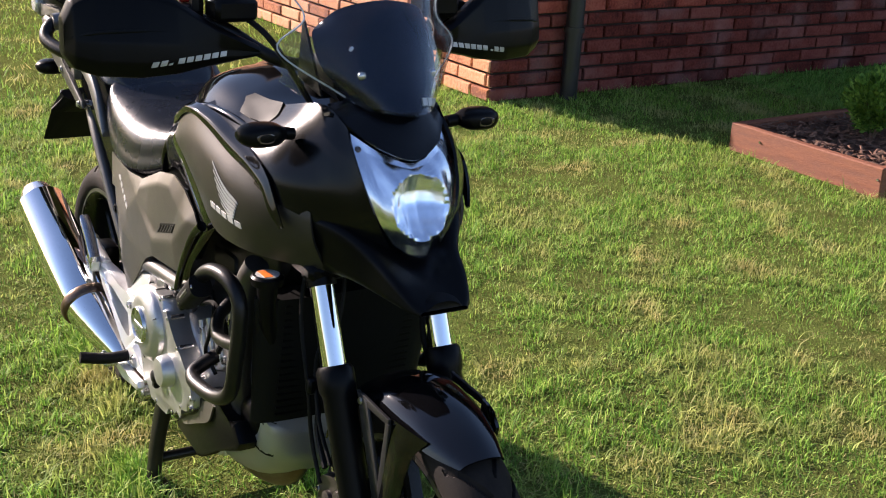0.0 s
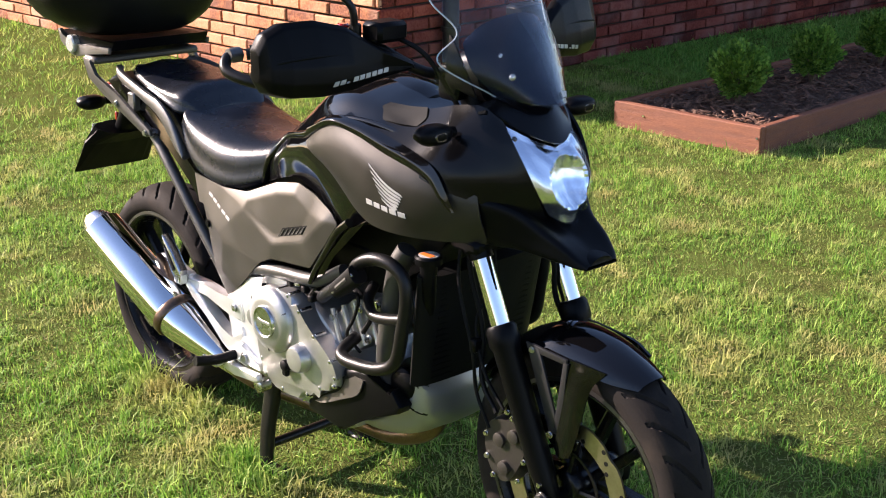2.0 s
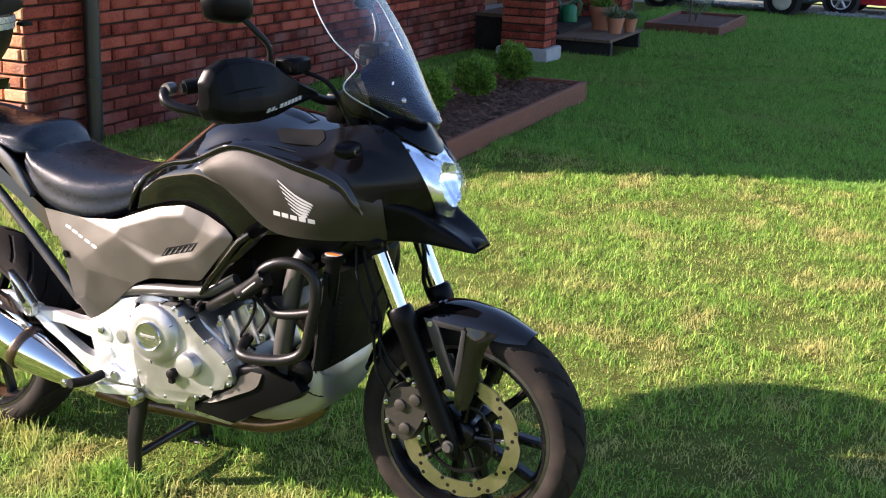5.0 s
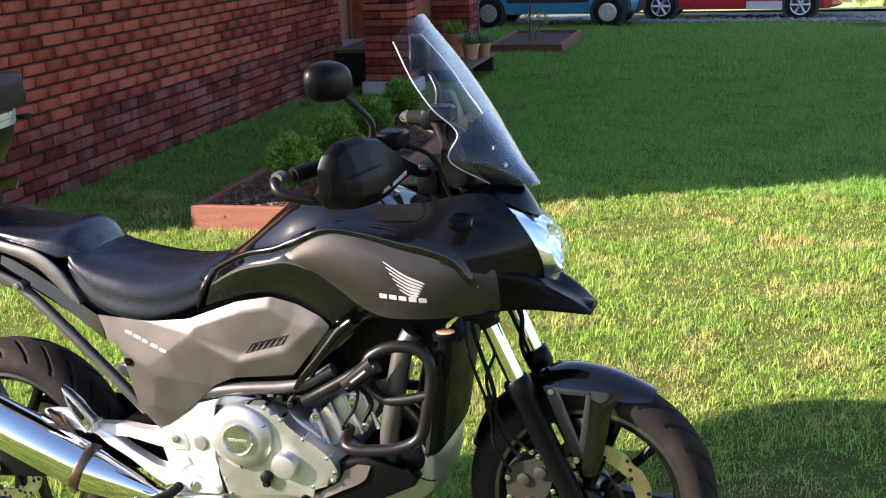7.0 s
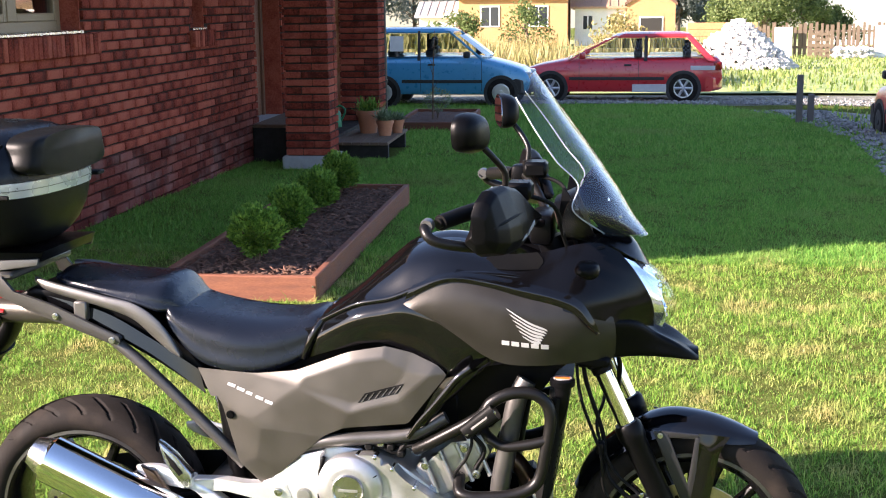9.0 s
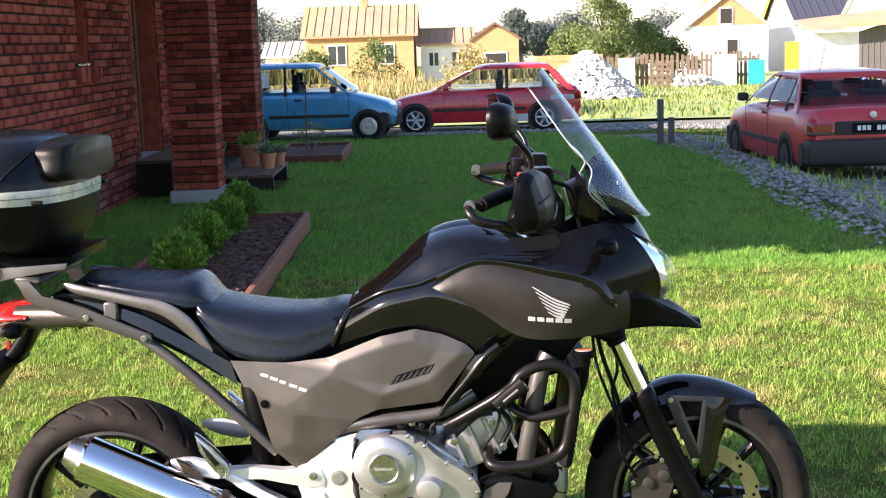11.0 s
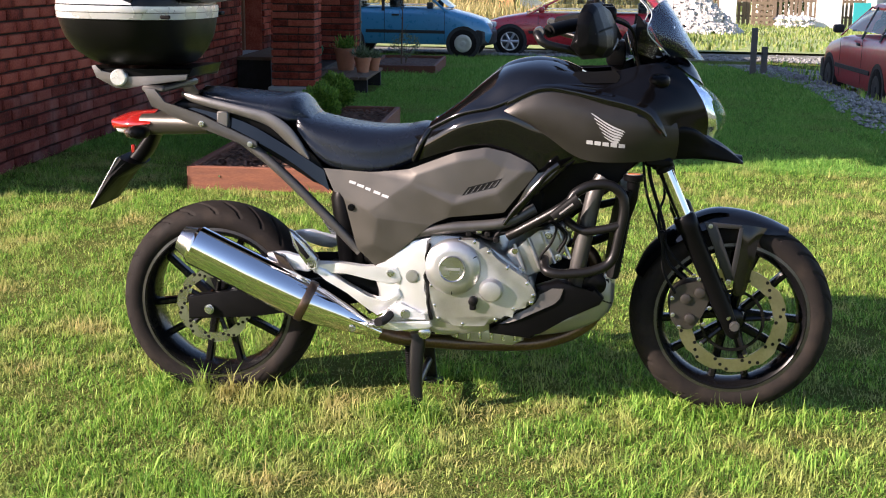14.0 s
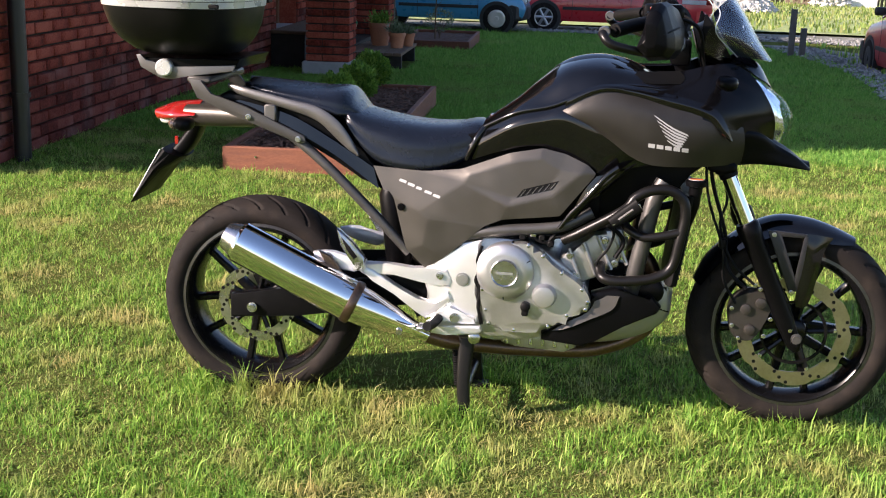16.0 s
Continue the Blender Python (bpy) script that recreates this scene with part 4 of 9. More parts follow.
for a, z in ((0.3, 0.5), (2.2, 0.7), (4.0, 0.85), (5.2, 1.0), (1.2, 1.1)):
    part("twig", tube([(-1.24, 15.8, z - 0.15), (-1.24 + 0.1 * math.cos(a), 15.8 + 0.1 * math.sin(a), z)], 0.006, 4, 5, r_end=0.002), M["twig"], stick)

for ob in set(bpy.data.objects) - before_house:
    if ob.parent is None:
        ob.matrix_basis = HOUSE @ ob.matrix_basis

for x, y, h in ((3.56, 16.4, 0.50), (3.72, 16.35, 0.22)):
    s = solid("fence_stake", blocks((x - 0.045, x + 0.045, y - 0.045, y + 0.045, -0.5, h), bevel=0.008), M["stake"], "grey weathered wooden stake beside the drive", "stake", group="stakes by the drive", smooth=False)


# ---- the motorcycle: x forward from the rear axle, -y its right side; it leans a little to its left on the centre stand ----
def turned(a, b, profile, n=36, bm=None):
    """A body turned round the line from a to b; profile: (share of the way, radius)."""
    bm = bm or bmesh.new()
    a, b = Vector(a), Vector(b)
    d = (b - a).normalized()
    s = d.cross(Vector((0, 1, 0.01))).normalized()
    o = d.cross(s)
    rings = [[bm.verts.new(a.lerp(b, t) + (s * math.cos(k) + o * math.sin(k)) * r) for k in (2 * math.pi * j / n for j in range(n))] for t, r in profile]
    for p, q in zip(rings, rings[1:]):
        for j in range(n):
            bm.faces.new((p[j], p[(j + 1) % n], q[(j + 1) % n], q[j]))
    bm.faces.new(rings[0][::-1])
    bm.faces.new(rings[-1])
    return bm


def flip(pts):
    return [(x, -y, z) for x, y, z in pts]


def both(name, make, material, parent, label="", **kw):
    """The part on the right side and its twin on the left."""
    for s in (1, -1):
        part(name, make(s), material, parent, label, **kw)


def tyre(at, R, half, bead, lean):
    """A road tyre with curved sipes cut into the tread."""
    bm = bmesh.new()
    n = 420
    prof = [(bead, 0.80), (bead + 0.012, 0.93), ((R + bead) / 2 - 0.012, 1.0), (R - 0.040, 0.985), (R - 0.030, 0.93), (R - 0.022, 0.84), (R - 0.016, 0.74), (R - 0.011, 0.63), (R - 0.007, 0.5), (R - 0.004, 0.37), (R - 0.0015, 0.24), (R - 0.0005, 0.12), (R, 0.0)]
    fine = []
    for (r0, w0), (r1, w1) in zip(prof, prof[1:]):
        k = 3 if w0 < 0.94 and r0 > R - 0.04 else 1
        fine += [(r0 + (r1 - r0) * i / k, w0 + (w1 - w0) * i / k) for i in range(k)]
    prof = fine + [prof[-1]]
    full = [(r, -w * half) for r, w in prof] + [(r, w * half) for r, w in prof[-2::-1]]
    cols = []
    for j in range(n):
        a = 2 * math.pi * j / n
        col = []
        for r, h in full:
            w = abs(h) / half
            if w < 0.95 and r > R - 0.034:
                ph = (a * 24 / (2 * math.pi) + (0.5 if h > 0 else 0) + lean * w * 1.3) % 1.0
                if ph < 0.14 and 0.14 < w < 0.93:
                    r -= 0.0055
            col.append(bm.verts.new((at[0] + r * math.cos(a), at[1] + h, at[2] + r * math.sin(a))))
        cols.append(col)
    k = len(full)
    for j in range(n):
        a, b = cols[j], cols[(j + 1) % n]
        for i in range(k - 1):
            bm.faces.new((a[i], b[i], b[i + 1], a[i + 1]))
        bm.faces.new((a[-1], b[-1], b[0], a[0]))
    return bm


def spoke(at, a, r0, r1, y, w0=0.014, w1=0.009, spread=0.13):
    """One arm of a split cast spoke from the hub at r0 to the rim at r1."""
    bm = bmesh.new()
    b = a + spread
    p0 = Vector((at[0] + r0 * math.cos(a), y, at[2] + r0 * math.sin(a)))
    p1 = Vector((at[0] + r1 * math.cos(b), y * 0.4, at[2] + r1 * math.sin(b)))
    d = (p1 - p0).normalized()
    s = d.cross(Vector((0, 1, 0))).normalized()
    out = []
    for t in (0, 0.35, 0.7, 1.0):
        p, w, th = p0.lerp(p1, t), w0 + (w1 - w0) * t + 0.006 * max(0, t - 0.7), 0.014
        out.append([p - s * w - Vector((0, th * 0.6, 0)), p - s * w * 0.5 - Vector((0, th, 0)), p + s * w * 0.5 - Vector((0, th, 0)), p + s * w - Vector((0, th * 0.6, 0)), p + s * w + Vector((0, th, 0)), p - s * w + Vector((0, th, 0))])
    vs = [[bm.verts.new(v) for v in r] for r in out]
    for p, q in zip(vs, vs[1:]):
        for j in range(6):
            bm.faces.new((p[j], p[(j + 1) % 6], q[(j + 1) % 6], q[j]))
    bm.faces.new(vs[0][::-1])
    bm.faces.new(vs[-1])
    return bm


def wave_disc(at, r0, r1, y, th, waves, holes):
    """A petal brake disc, with rows of drilled dimples as real holes in its band."""
    bm = bmesh.new()
    n = waves * 20
    rows = []
    for j in range(n):
        a = 2 * math.pi * j / n
        ro = r1 - 0.006 * max(0.0, math.sin(waves * a)) ** 2
        ri = r0 + 0.004 * max(0.0, math.sin(waves * a + 1.5)) ** 2
        c, s = math.cos(a), math.sin(a)
        rows.append([bm.verts.new((at[0] + r * c, yy, at[2] + r * s)) for r, yy in ((ri, y), (ro, y), (ro, y + th), (ri, y + th))])
    for j in range(n):
        p, q = rows[j], rows[(j + 1) % n]
        for i in range(4):
            bm.faces.new((p[i], q[i], q[(i + 1) % 4], p[(i + 1) % 4]))
    return bm


def wheel(name, at, R, half, bead, lean, disc_r, disc_y, label):
    w = part(name, loop_lathe([(bead + 0.004, -half * 0.80), (bead + 0.008, -half * 0.86), (bead - 0.006, -half * 0.88), (bead - 0.018, -half * 0.7), (bead - 0.024, -half * 0.3), (bead - 0.026, 0.0),
                               (bead - 0.024, half * 0.3), (bead - 0.018, half * 0.7), (bead - 0.006, half * 0.88), (bead + 0.008, half * 0.86), (bead + 0.004, half * 0.80), (bead - 0.012, half * 0.4), (bead - 0.012, -half * 0.4)],
                              "y", 96, at), M["rim"], bike, label)
    part("tyre", tyre(at, R, half, bead, lean), M["rubber"], w, "worn black road tyre", angle=35)
    for s in (-1, 1):
        part("rim_edge", loop_lathe([(bead - 0.002, s * half * 0.885), (bead + 0.0065, s * half * 0.87), (bead + 0.0065, s * half * 0.885), (bead - 0.002, s * half * 0.90)], "y", 96, at), M["rimline"], w, "bare metal rim edge")
    part("hub", lathe([(0.03, -0.075), (0.036, -0.07), (0.044, -0.045), (0.038, -0.03), (0.038, 0.03), (0.044, 0.045), (0.036, 0.07), (0.03, 0.075)], "y", 32, at), M["rim"], w)
    for k in range(5):
        a = 2 * math.pi * k / 5 + 0.35
        for s in (0.30, -0.30):
            part("spoke", spoke(at, a + s * 0.25, 0.034, bead - 0.016, -0.012, spread=s), M["rim"], w)
    d = part("brake_disc", wave_disc(at, disc_r * 0.745, disc_r, disc_y, 0.005, 10, 0), M["goldish"] if at[0] > 1 else M["disc"], w, "petal brake disc")
    for k in range(10):
        a = 2 * math.pi * (k + 0.2) / 10
        for m, rr in enumerate((0.80, 0.875, 0.945)):
            b = a + (m - 1) * 0.14
            part("hole", lathe([(0.0052, 0.0002), (0.0052, -0.0006)], "y", 10, (at[0] + disc_r * rr * math.cos(b), disc_y, at[2] + disc_r * rr * math.sin(b))), M["rubber_soft"], d)
    for k in range(5):
        a = 2 * math.pi * k / 5 + 0.1
        p = (at[0] + disc_r * 0.72 * math.cos(a), disc_y - 0.001, at[2] + disc_r * 0.72 * math.sin(a))
        part("carrier_arm", rod((at[0] + 0.04 * math.cos(a), disc_y + 0.006, at[2] + 0.04 * math.sin(a)), (p[0], disc_y + 0.004, p[2]), 0.008, 8), M["rim"], w)
        part("rivet", bolt(p, 0.0048, 0.004), M["alu"], w)
    part("axle_nut", bolt((at[0], -0.142 if at[0] < 1 else -0.140, at[2]), 0.0115, 0.012), M["alu"] if at[0] < 1 else M["frame"], w)
    return w


bike = thing("motorcycle", "black and graphite touring motorcycle on its stand on the lawn", "motorcycle", m=pose(0.004, 0, 0, -0.5, 0.24, 0))
RW, FW = (-0.024, 0, 0.288), (1.548, 0, 0.315)
wheel("rear_wheel", RW, 0.312, 0.080, 0.232, 1.0, 0.118, -0.093, "black cast rear wheel")
fw = wheel("front_wheel", FW, 0.300, 0.060, 0.222, -1.0, 0.160, -0.072, "black cast front wheel")
part("abs_ring", loop_lathe([(0.085 if k % 2 else 0.087, yy) for k, yy in ((0, -0.078), (1, -0.075))] + [(0.094, -0.075), (0.094, -0.078)], "y", 72, FW), M["rim"], fw)

# swingarm, chain, rear brake
both("swingarm", lambda s: plate([(-0.092, 0.322), (-0.092, 0.252), (0.11, 0.270), (0.30, 0.305), (0.50, 0.34), (0.52, 0.44), (0.30, 0.395), (0.128, 0.362)], -0.138 * s, -0.108 * s, 0.005), M["mattblack"], bike)
part("swingarm_bridge", blocks((0.30, 0.42, -0.12, 0.12, 0.33, 0.41), bevel=0.02, seg=2), M["mattblack"], bike)
part("sprocket", lathe([(0.09, 0.095), (0.09, 0.102)], "y", 42, RW), M["disc"], bike)
part("chain", hull([[(-0.09, 0.098, 0.314), (-0.06, 0.098, 0.375), (0.01, 0.098, 0.405), (0.3, 0.098, 0.43), (0.52, 0.098, 0.43), (0.52, 0.098, 0.36), (0.3, 0.098, 0.30), (0.01, 0.098, 0.222), (-0.06, 0.098, 0.255)]] * 1 + [[(-0.09, 0.104, 0.314), (-0.06, 0.104, 0.375), (0.01, 0.104, 0.405), (0.3, 0.104, 0.43), (0.52, 0.104, 0.43), (0.52, 0.104, 0.36), (0.3, 0.104, 0.30), (0.01, 0.104, 0.222), (-0.06, 0.104, 0.255)]], 40), M["rubber_soft"], bike)
part("rear_caliper", blocks((0.045, 0.125, -0.118, -0.075, 0.365, 0.425), bevel=0.012, seg=2), M["mattblack"], bike)
part("shock", turned((0.40, 0, 0.36), (0.36, 0, 0.66), [(0, 0.03), (0.2, 0.034), (0.25, 0.04), (0.9, 0.04), (1, 0.025)]), M["mattblack"], bike)

# fork, front brake, front mudguard
for s in (-1, 1):
    y = 0.108 * s
    leg = part("fork_leg", turned((1.385, y, 0.632), (1.556, y, 0.272), [(0, 0.028), (0.02, 0.033), (0.10, 0.033), (0.13, 0.0285), (0.75, 0.027), (0.82, 0.024), (0.95, 0.022), (1.0, 0.012)]), M["mattblack"], bike)
    part("stanchion", turned((1.318, y, 0.778), (1.400, y, 0.602), [(0, 0.0212), (1, 0.0212)]), M["chrome"], leg, "polished chrome fork tube")
    part("fork_clamp", turned((1.268, y, 0.885), (1.328, y, 0.758), [(0, 0.03), (0.85, 0.032), (0.9, 0.026), (1, 0.026)]), M["mattblack"], leg)
    part("pinch_bolt", bolt((1.530, y + 0.02 * s, 0.335), 0.0055, 0.006, "y", s), M["alu"], leg)
part("lower_yoke", blocks((1.265, 1.345, -0.14, 0.14, 0.772, 0.80), bevel=0.008), M["mattblack"], bike)
part("front_axle", rod((1.548, -0.138, 0.304), (1.548, 0.135, 0.304), 0.014), M["mattblack"], bike)
cal = part("front_caliper", hull([[(1.365, -0.118, 0.40), (1.40, -0.122, 0.43), (1.46, -0.118, 0.435), (1.475, -0.112, 0.395), (1.455, -0.115, 0.335), (1.425, -0.118, 0.295), (1.385, -0.115, 0.30), (1.365, -0.118, 0.345)],
                                 [(1.36, -0.085, 0.40), (1.40, -0.085, 0.435), (1.46, -0.085, 0.44), (1.48, -0.085, 0.395), (1.46, -0.085, 0.33), (1.425, -0.085, 0.285), (1.38, -0.085, 0.295), (1.36, -0.085, 0.345)],
                                 [(1.365, -0.055, 0.40), (1.40, -0.055, 0.43), (1.46, -0.055, 0.435), (1.475, -0.055, 0.395), (1.455, -0.055, 0.335), (1.425, -0.055, 0.295), (1.385, -0.055, 0.30), (1.365, -0.055, 0.345)]], 32), M["caliper"], bike, "brown-grey brake caliper with bright bolts")
for x, z in ((1.405, 0.385), (1.42, 0.325), (1.445, 0.405)):
    part("piston_cover", lathe([(0.016, -0.115), (0.015, -0.124), (0.009, -0.126)], "y", 20, (x, 0, z)), M["caliper"], cal)
for x, z in ((1.366, 0.385), (1.37, 0.335), (1.44, 0.445), (1.475, 0.36), (1.46, 0.31), (1.39, 0.298), (1.425, 0.455)):
    part("bolt", bolt((x, -0.118, z), 0.0048, 0.006), M["alu"], cal)
# mudguard: arched shell with side struts
arc = [(1.262, 0.438), (1.292, 0.503), (1.345, 0.560), (1.414, 0.610), (1.488, 0.636), (1.572, 0.631), (1.640, 0.611), (1.700, 0.584)]


def inward(p, d):
    v = Vector((FW[0] - p[0], FW[2] - p[1])).normalized() * d
    return p[0] + v.x, p[1] + v.y


edge_y = [0.060, 0.068, 0.072, 0.076, 0.076, 0.072, 0.064, 0.040]
drop = [0.02, 0.028, 0.034, 0.040, 0.044, 0.044, 0.038, 0.016]
curves = []
for f, g in ((-1.0, 1.0), (-0.8, 0.42), (-0.35, 0.08), (0, 0), (0.35, 0.08), (0.8, 0.42), (1.0, 1.0)):
    curves.append([(inward(p, d * g)[0], w * f, inward(p, d * g)[1]) for p, w, d in zip(arc, edge_y, drop)])
guard = part("front_mudguard", skin(curves, 36, 19, 0.004), M["gloss"], bike, "gloss black front mudguard")
for s in (-1, 1):
    part("strut", plate([(1.448, 0.612), (1.484, 0.606), (1.538, 0.470), (1.543, 0.440), (1.520, 0.437)], s * 0.090, s * 0.097, 0.002), M["stay"], guard, "dark grey mudguard stay")
    part("strut", plate([(1.549, 0.600), (1.560, 0.598), (1.549, 0.452), (1.538, 0.440), (1.530, 0.450)], s * 0.090, s * 0.097, 0.002), M["stay"], guard)
    part("strut", plate([(1.462, 0.612), (1.556, 0.606), (1.556, 0.594), (1.476, 0.596)], s * 0.089, s * 0.096, 0.002), M["stay"], guard)
    part("guard_leg", skin([[(1.553, s * 0.088, 0.606), (1.556, s * 0.093, 0.57), (1.551, s * 0.097, 0.50), (1.540, s * 0.099, 0.43), (1.543, s * 0.099, 0.398)], [(1.588, s * 0.082, 0.603), (1.584, s * 0.091, 0.565), (1.575, s * 0.097, 0.50), (1.562, s * 0.100, 0.43), (1.558, s * 0.100, 0.396)], [(1.632, s * 0.066, 0.594), (1.608, s * 0.080, 0.556), (1.596, s * 0.088, 0.49), (1.584, s * 0.094, 0.43), (1.574, s * 0.096, 0.400)]], 22, 10, 0.005), M["gloss"], guard, "gloss black mudguard leg")
    part("bolt", bolt((1.466, s * 0.0975, 0.600), 0.005, 0.004, "y", s), M["alu"], guard)
    part("bolt", bolt((1.527, s * 0.101, 0.437), 0.006, 0.005, "y", s), M["alu"], guard)
for k, (pts, r) in enumerate((([(1.27, -0.07, 0.86), (1.285, -0.10, 0.74), (1.33, -0.10, 0.60), (1.345, -0.115, 0.50), (1.40, -0.125, 0.445)], 0.0055), ([(1.28, -0.04, 0.85), (1.33, -0.07, 0.70), (1.315, -0.105, 0.62), (1.355, -0.118, 0.52), (1.42, -0.125, 0.46)], 0.004),
                              ([(1.26, -0.09, 0.83), (1.275, -0.12, 0.70), (1.325, -0.125, 0.56), (1.335, -0.12, 0.47), (1.375, -0.12, 0.40)], 0.004), ([(1.30, 0.06, 0.86), (1.36, 0.07, 0.74), (1.36, 0.085, 0.64), (1.40, 0.10, 0.55)], 0.006))):
    part("brake_hose", tube(pts, r, 26, 8), M["rubber_soft"], bike)
part("hose_clip", blocks((1.315, 1.335, -0.128, -0.10, 0.555, 0.585), bevel=0.004), M["mattblack"], bike)

# radiator, inner frame, fillers
rad = part("radiator", hull([[(1.172, -0.14, 0.45), (1.207, -0.14, 0.445), (1.207, 0.14, 0.445), (1.172, 0.14, 0.45)], [(1.205, -0.15, 0.71), (1.245, -0.15, 0.705), (1.245, 0.15, 0.705), (1.205, 0.15, 0.71)]], 24), M["rubber_soft"], bike)
for k in range(17):
    z = 0.46 + k * 0.0143
    x = 1.2085 + (z - 0.45) * 0.140
    part("fin", blocks((x - 0.002, x + 0.003, -0.135, 0.135, z, z + 0.0045)), M["mattblack"], rad, smooth=False)
cap = part("radiator_cap", lathe([(0.018, 0.715), (0.019, 0.735), (0.029, 0.737), (0.030, 0.750), (0.026, 0.754)], "z", 24, (1.236, -0.168, 0)), M["mattblack"], bike)
part("filler_neck", tube([(1.236, -0.168, 0.73), (1.232, -0.165, 0.68), (1.215, -0.15, 0.62)], 0.017, 10), M["mattblack"], bike)
part("sticker", lathe([(0.0215, 0.7545), (0.0215, 0.7553)], "z", 24, (1.236, -0.168, 0)), M["white"], cap, "white and orange warning disc")
part("sticker", blocks((1.219, 1.253, -0.180, -0.165, 0.7556, 0.7562)), M["sticker"], cap, "orange warning mark", smooth=False)
part("inner_frame", plate([(0.42, 0.80), (0.45, 0.52), (0.56, 0.47), (0.90, 0.56), (1.06, 0.60), (1.17, 0.72), (1.28, 0.80), (1.30, 0.98), (1.10, 0.99), (0.90, 0.93), (0.70, 0.86)], -0.115, 0.115, 0.02), M["mattblack"], bike)
part("steering_head", turned((1.19, 0, 1.06), (1.30, 0, 0.78), [(0, 0.035), (1, 0.035)]), M["mattblack"], bike)
both("down_tube", lambda s: tube([(1.150, -0.150 * s, 0.74), (1.127, -0.158 * s, 0.69), (1.105, -0.160 * s, 0.57), (1.088, -0.155 * s, 0.47), (1.085, -0.13 * s, 0.40)], 0.024, 20, 14), M["frame"], bike)
both("frame_tube", lambda s: tube([(0.56, -0.155 * s, 0.530), (0.63, -0.172 * s, 0.562), (0.72, -0.178 * s, 0.580), (0.87, -0.178 * s, 0.600), (0.96, -0.17 * s, 0.645)], 0.0165, 24, 14), M["frame"], bike, "graphite frame tube")
both("subframe_tube", lambda s: tube([(0.08, -0.135 * s, 0.815), (0.19, -0.148 * s, 0.735), (0.32, -0.152 * s, 0.615), (0.445, -0.15 * s, 0.490)], 0.0145, 20, 14), M["frame"], bike, "graphite subframe tube")

# engine
case = part("crankcase", plate([(0.50, 0.455), (0.54, 0.545), (0.66, 0.560), (0.80, 0.552), (0.93, 0.46), (0.96, 0.38), (0.90, 0.30), (0.82, 0.262), (0.70, 0.245), (0.56, 0.275), (0.50, 0.34)], -0.165, 0.165, 0.02), M["silver"], bike, "cast silver crankcase")
cover = part("clutch_cover", plate([(0.668, 0.484), (0.697, 0.533), (0.76, 0.550), (0.812, 0.541), (0.862, 0.493), (0.942, 0.440), (0.970, 0.398), (0.962, 0.366), (0.897, 0.341), (0.834, 0.298), (0.702, 0.297), (0.676, 0.334), (0.660, 0.40)], -0.205, -0.150, 0.018, 60), M["silver"], bike, "silver engine cover with a round cap")
part("bulge", lathe([(0.083, -0.19), (0.081, -0.212), (0.077, -0.218), (0.058, -0.226), (0.050, -0.2275)], "y", 48, (0.728, 0, 0.468)), M["silver"], cover)
part("cap", lathe([(0.040, -0.226), (0.039, -0.232), (0.037, -0.235), (0.035, -0.2335), (0.034, -0.232)], "y", 48, (0.728, 0, 0.468)), M["alu"], cover, "round turned cap")
part("cap_mark", blocks((0.704, 0.752, -0.2328, -0.2315, 0.4645, 0.4715), bevel=0.0003), M["silver"], cover, smooth=False)
part("small_cap", lathe([(0.036, -0.20), (0.033, -0.222), (0.029, -0.229), (0.020, -0.231)], "y", 36, (0.841, 0, 0.406)), M["silver"], cover)
for k in range(3):
    a = 0.5 + k * 2.1
    part("groove", rod((0.728 + 0.044 * math.cos(a), -0.2265, 0.468 + 0.044 * math.sin(a)), (0.728 + 0.079 * math.cos(a), -0.2175, 0.468 + 0.079 * math.sin(a)), 0.0016, 6), M["rubber_soft"], cover)
part("oil_filler", lathe([(0.014, -0.20), (0.014, -0.222), (0.010, -0.225)], "y", 10, (0.790, 0, 0.372)), M["rubber_soft"], cover, "black filler plug")
part("filler_tab", blocks((0.780, 0.799, -0.222, -0.208, 0.345, 0.375), bevel=0.004), M["rubber_soft"], cover)
ring = spline([(x, 0, z) for x, z in [(0.672, 0.484), (0.70, 0.529), (0.76, 0.545), (0.808, 0.537), (0.86, 0.489), (0.936, 0.438), (0.962, 0.397), (0.955, 0.370), (0.893, 0.346), (0.83, 0.304), (0.704, 0.303), (0.682, 0.337), (0.666, 0.40)]], 15, True)
for p in ring:
    part("cover_bolt", lathe([(0.0072, -0.17), (0.0072, -0.200), (0.0045, -0.201), (0.0045, -0.206), (0.0025, -0.207)], "y", 12, (p.x, 0, p.z)), M["alu"], cover)
part("gasket", tube([(0.655, -0.176, 0.53), (0.645, -0.178, 0.49), (0.652, -0.178, 0.46), (0.642, -0.178, 0.43), (0.655, -0.178, 0.40), (0.652, -0.178, 0.35), (0.664, -0.176, 0.30)], 0.0055, 30, 8), M["rubber_soft"], bike)
left = part("generator_cover", plate([(0.66, 0.50), (0.72, 0.545), (0.82, 0.53), (0.90, 0.45), (0.90, 0.36), (0.82, 0.30), (0.70, 0.30), (0.65, 0.38)], 0.15, 0.205, 0.018, 50), M["silver"], bike)
cyl = part("cylinder", plate([(0.875, 0.50), (0.90, 0.530), (0.975, 0.565), (1.00, 0.592), (1.045, 0.60), (1.065, 0.555), (1.04, 0.50), (0.985, 0.455), (0.93, 0.43)], -0.150, 0.150, 0.012), M["silver"], bike, "cast silver cylinder block")
for k in range(4):
    t = k / 3
    part("rib", rod((0.90 + 0.12 * t, -0.158, 0.535 + 0.06 * t), (0.935 + 0.13 * t, -0.160, 0.450 + 0.05 * t), 0.006, 8), M["silver"], cyl)
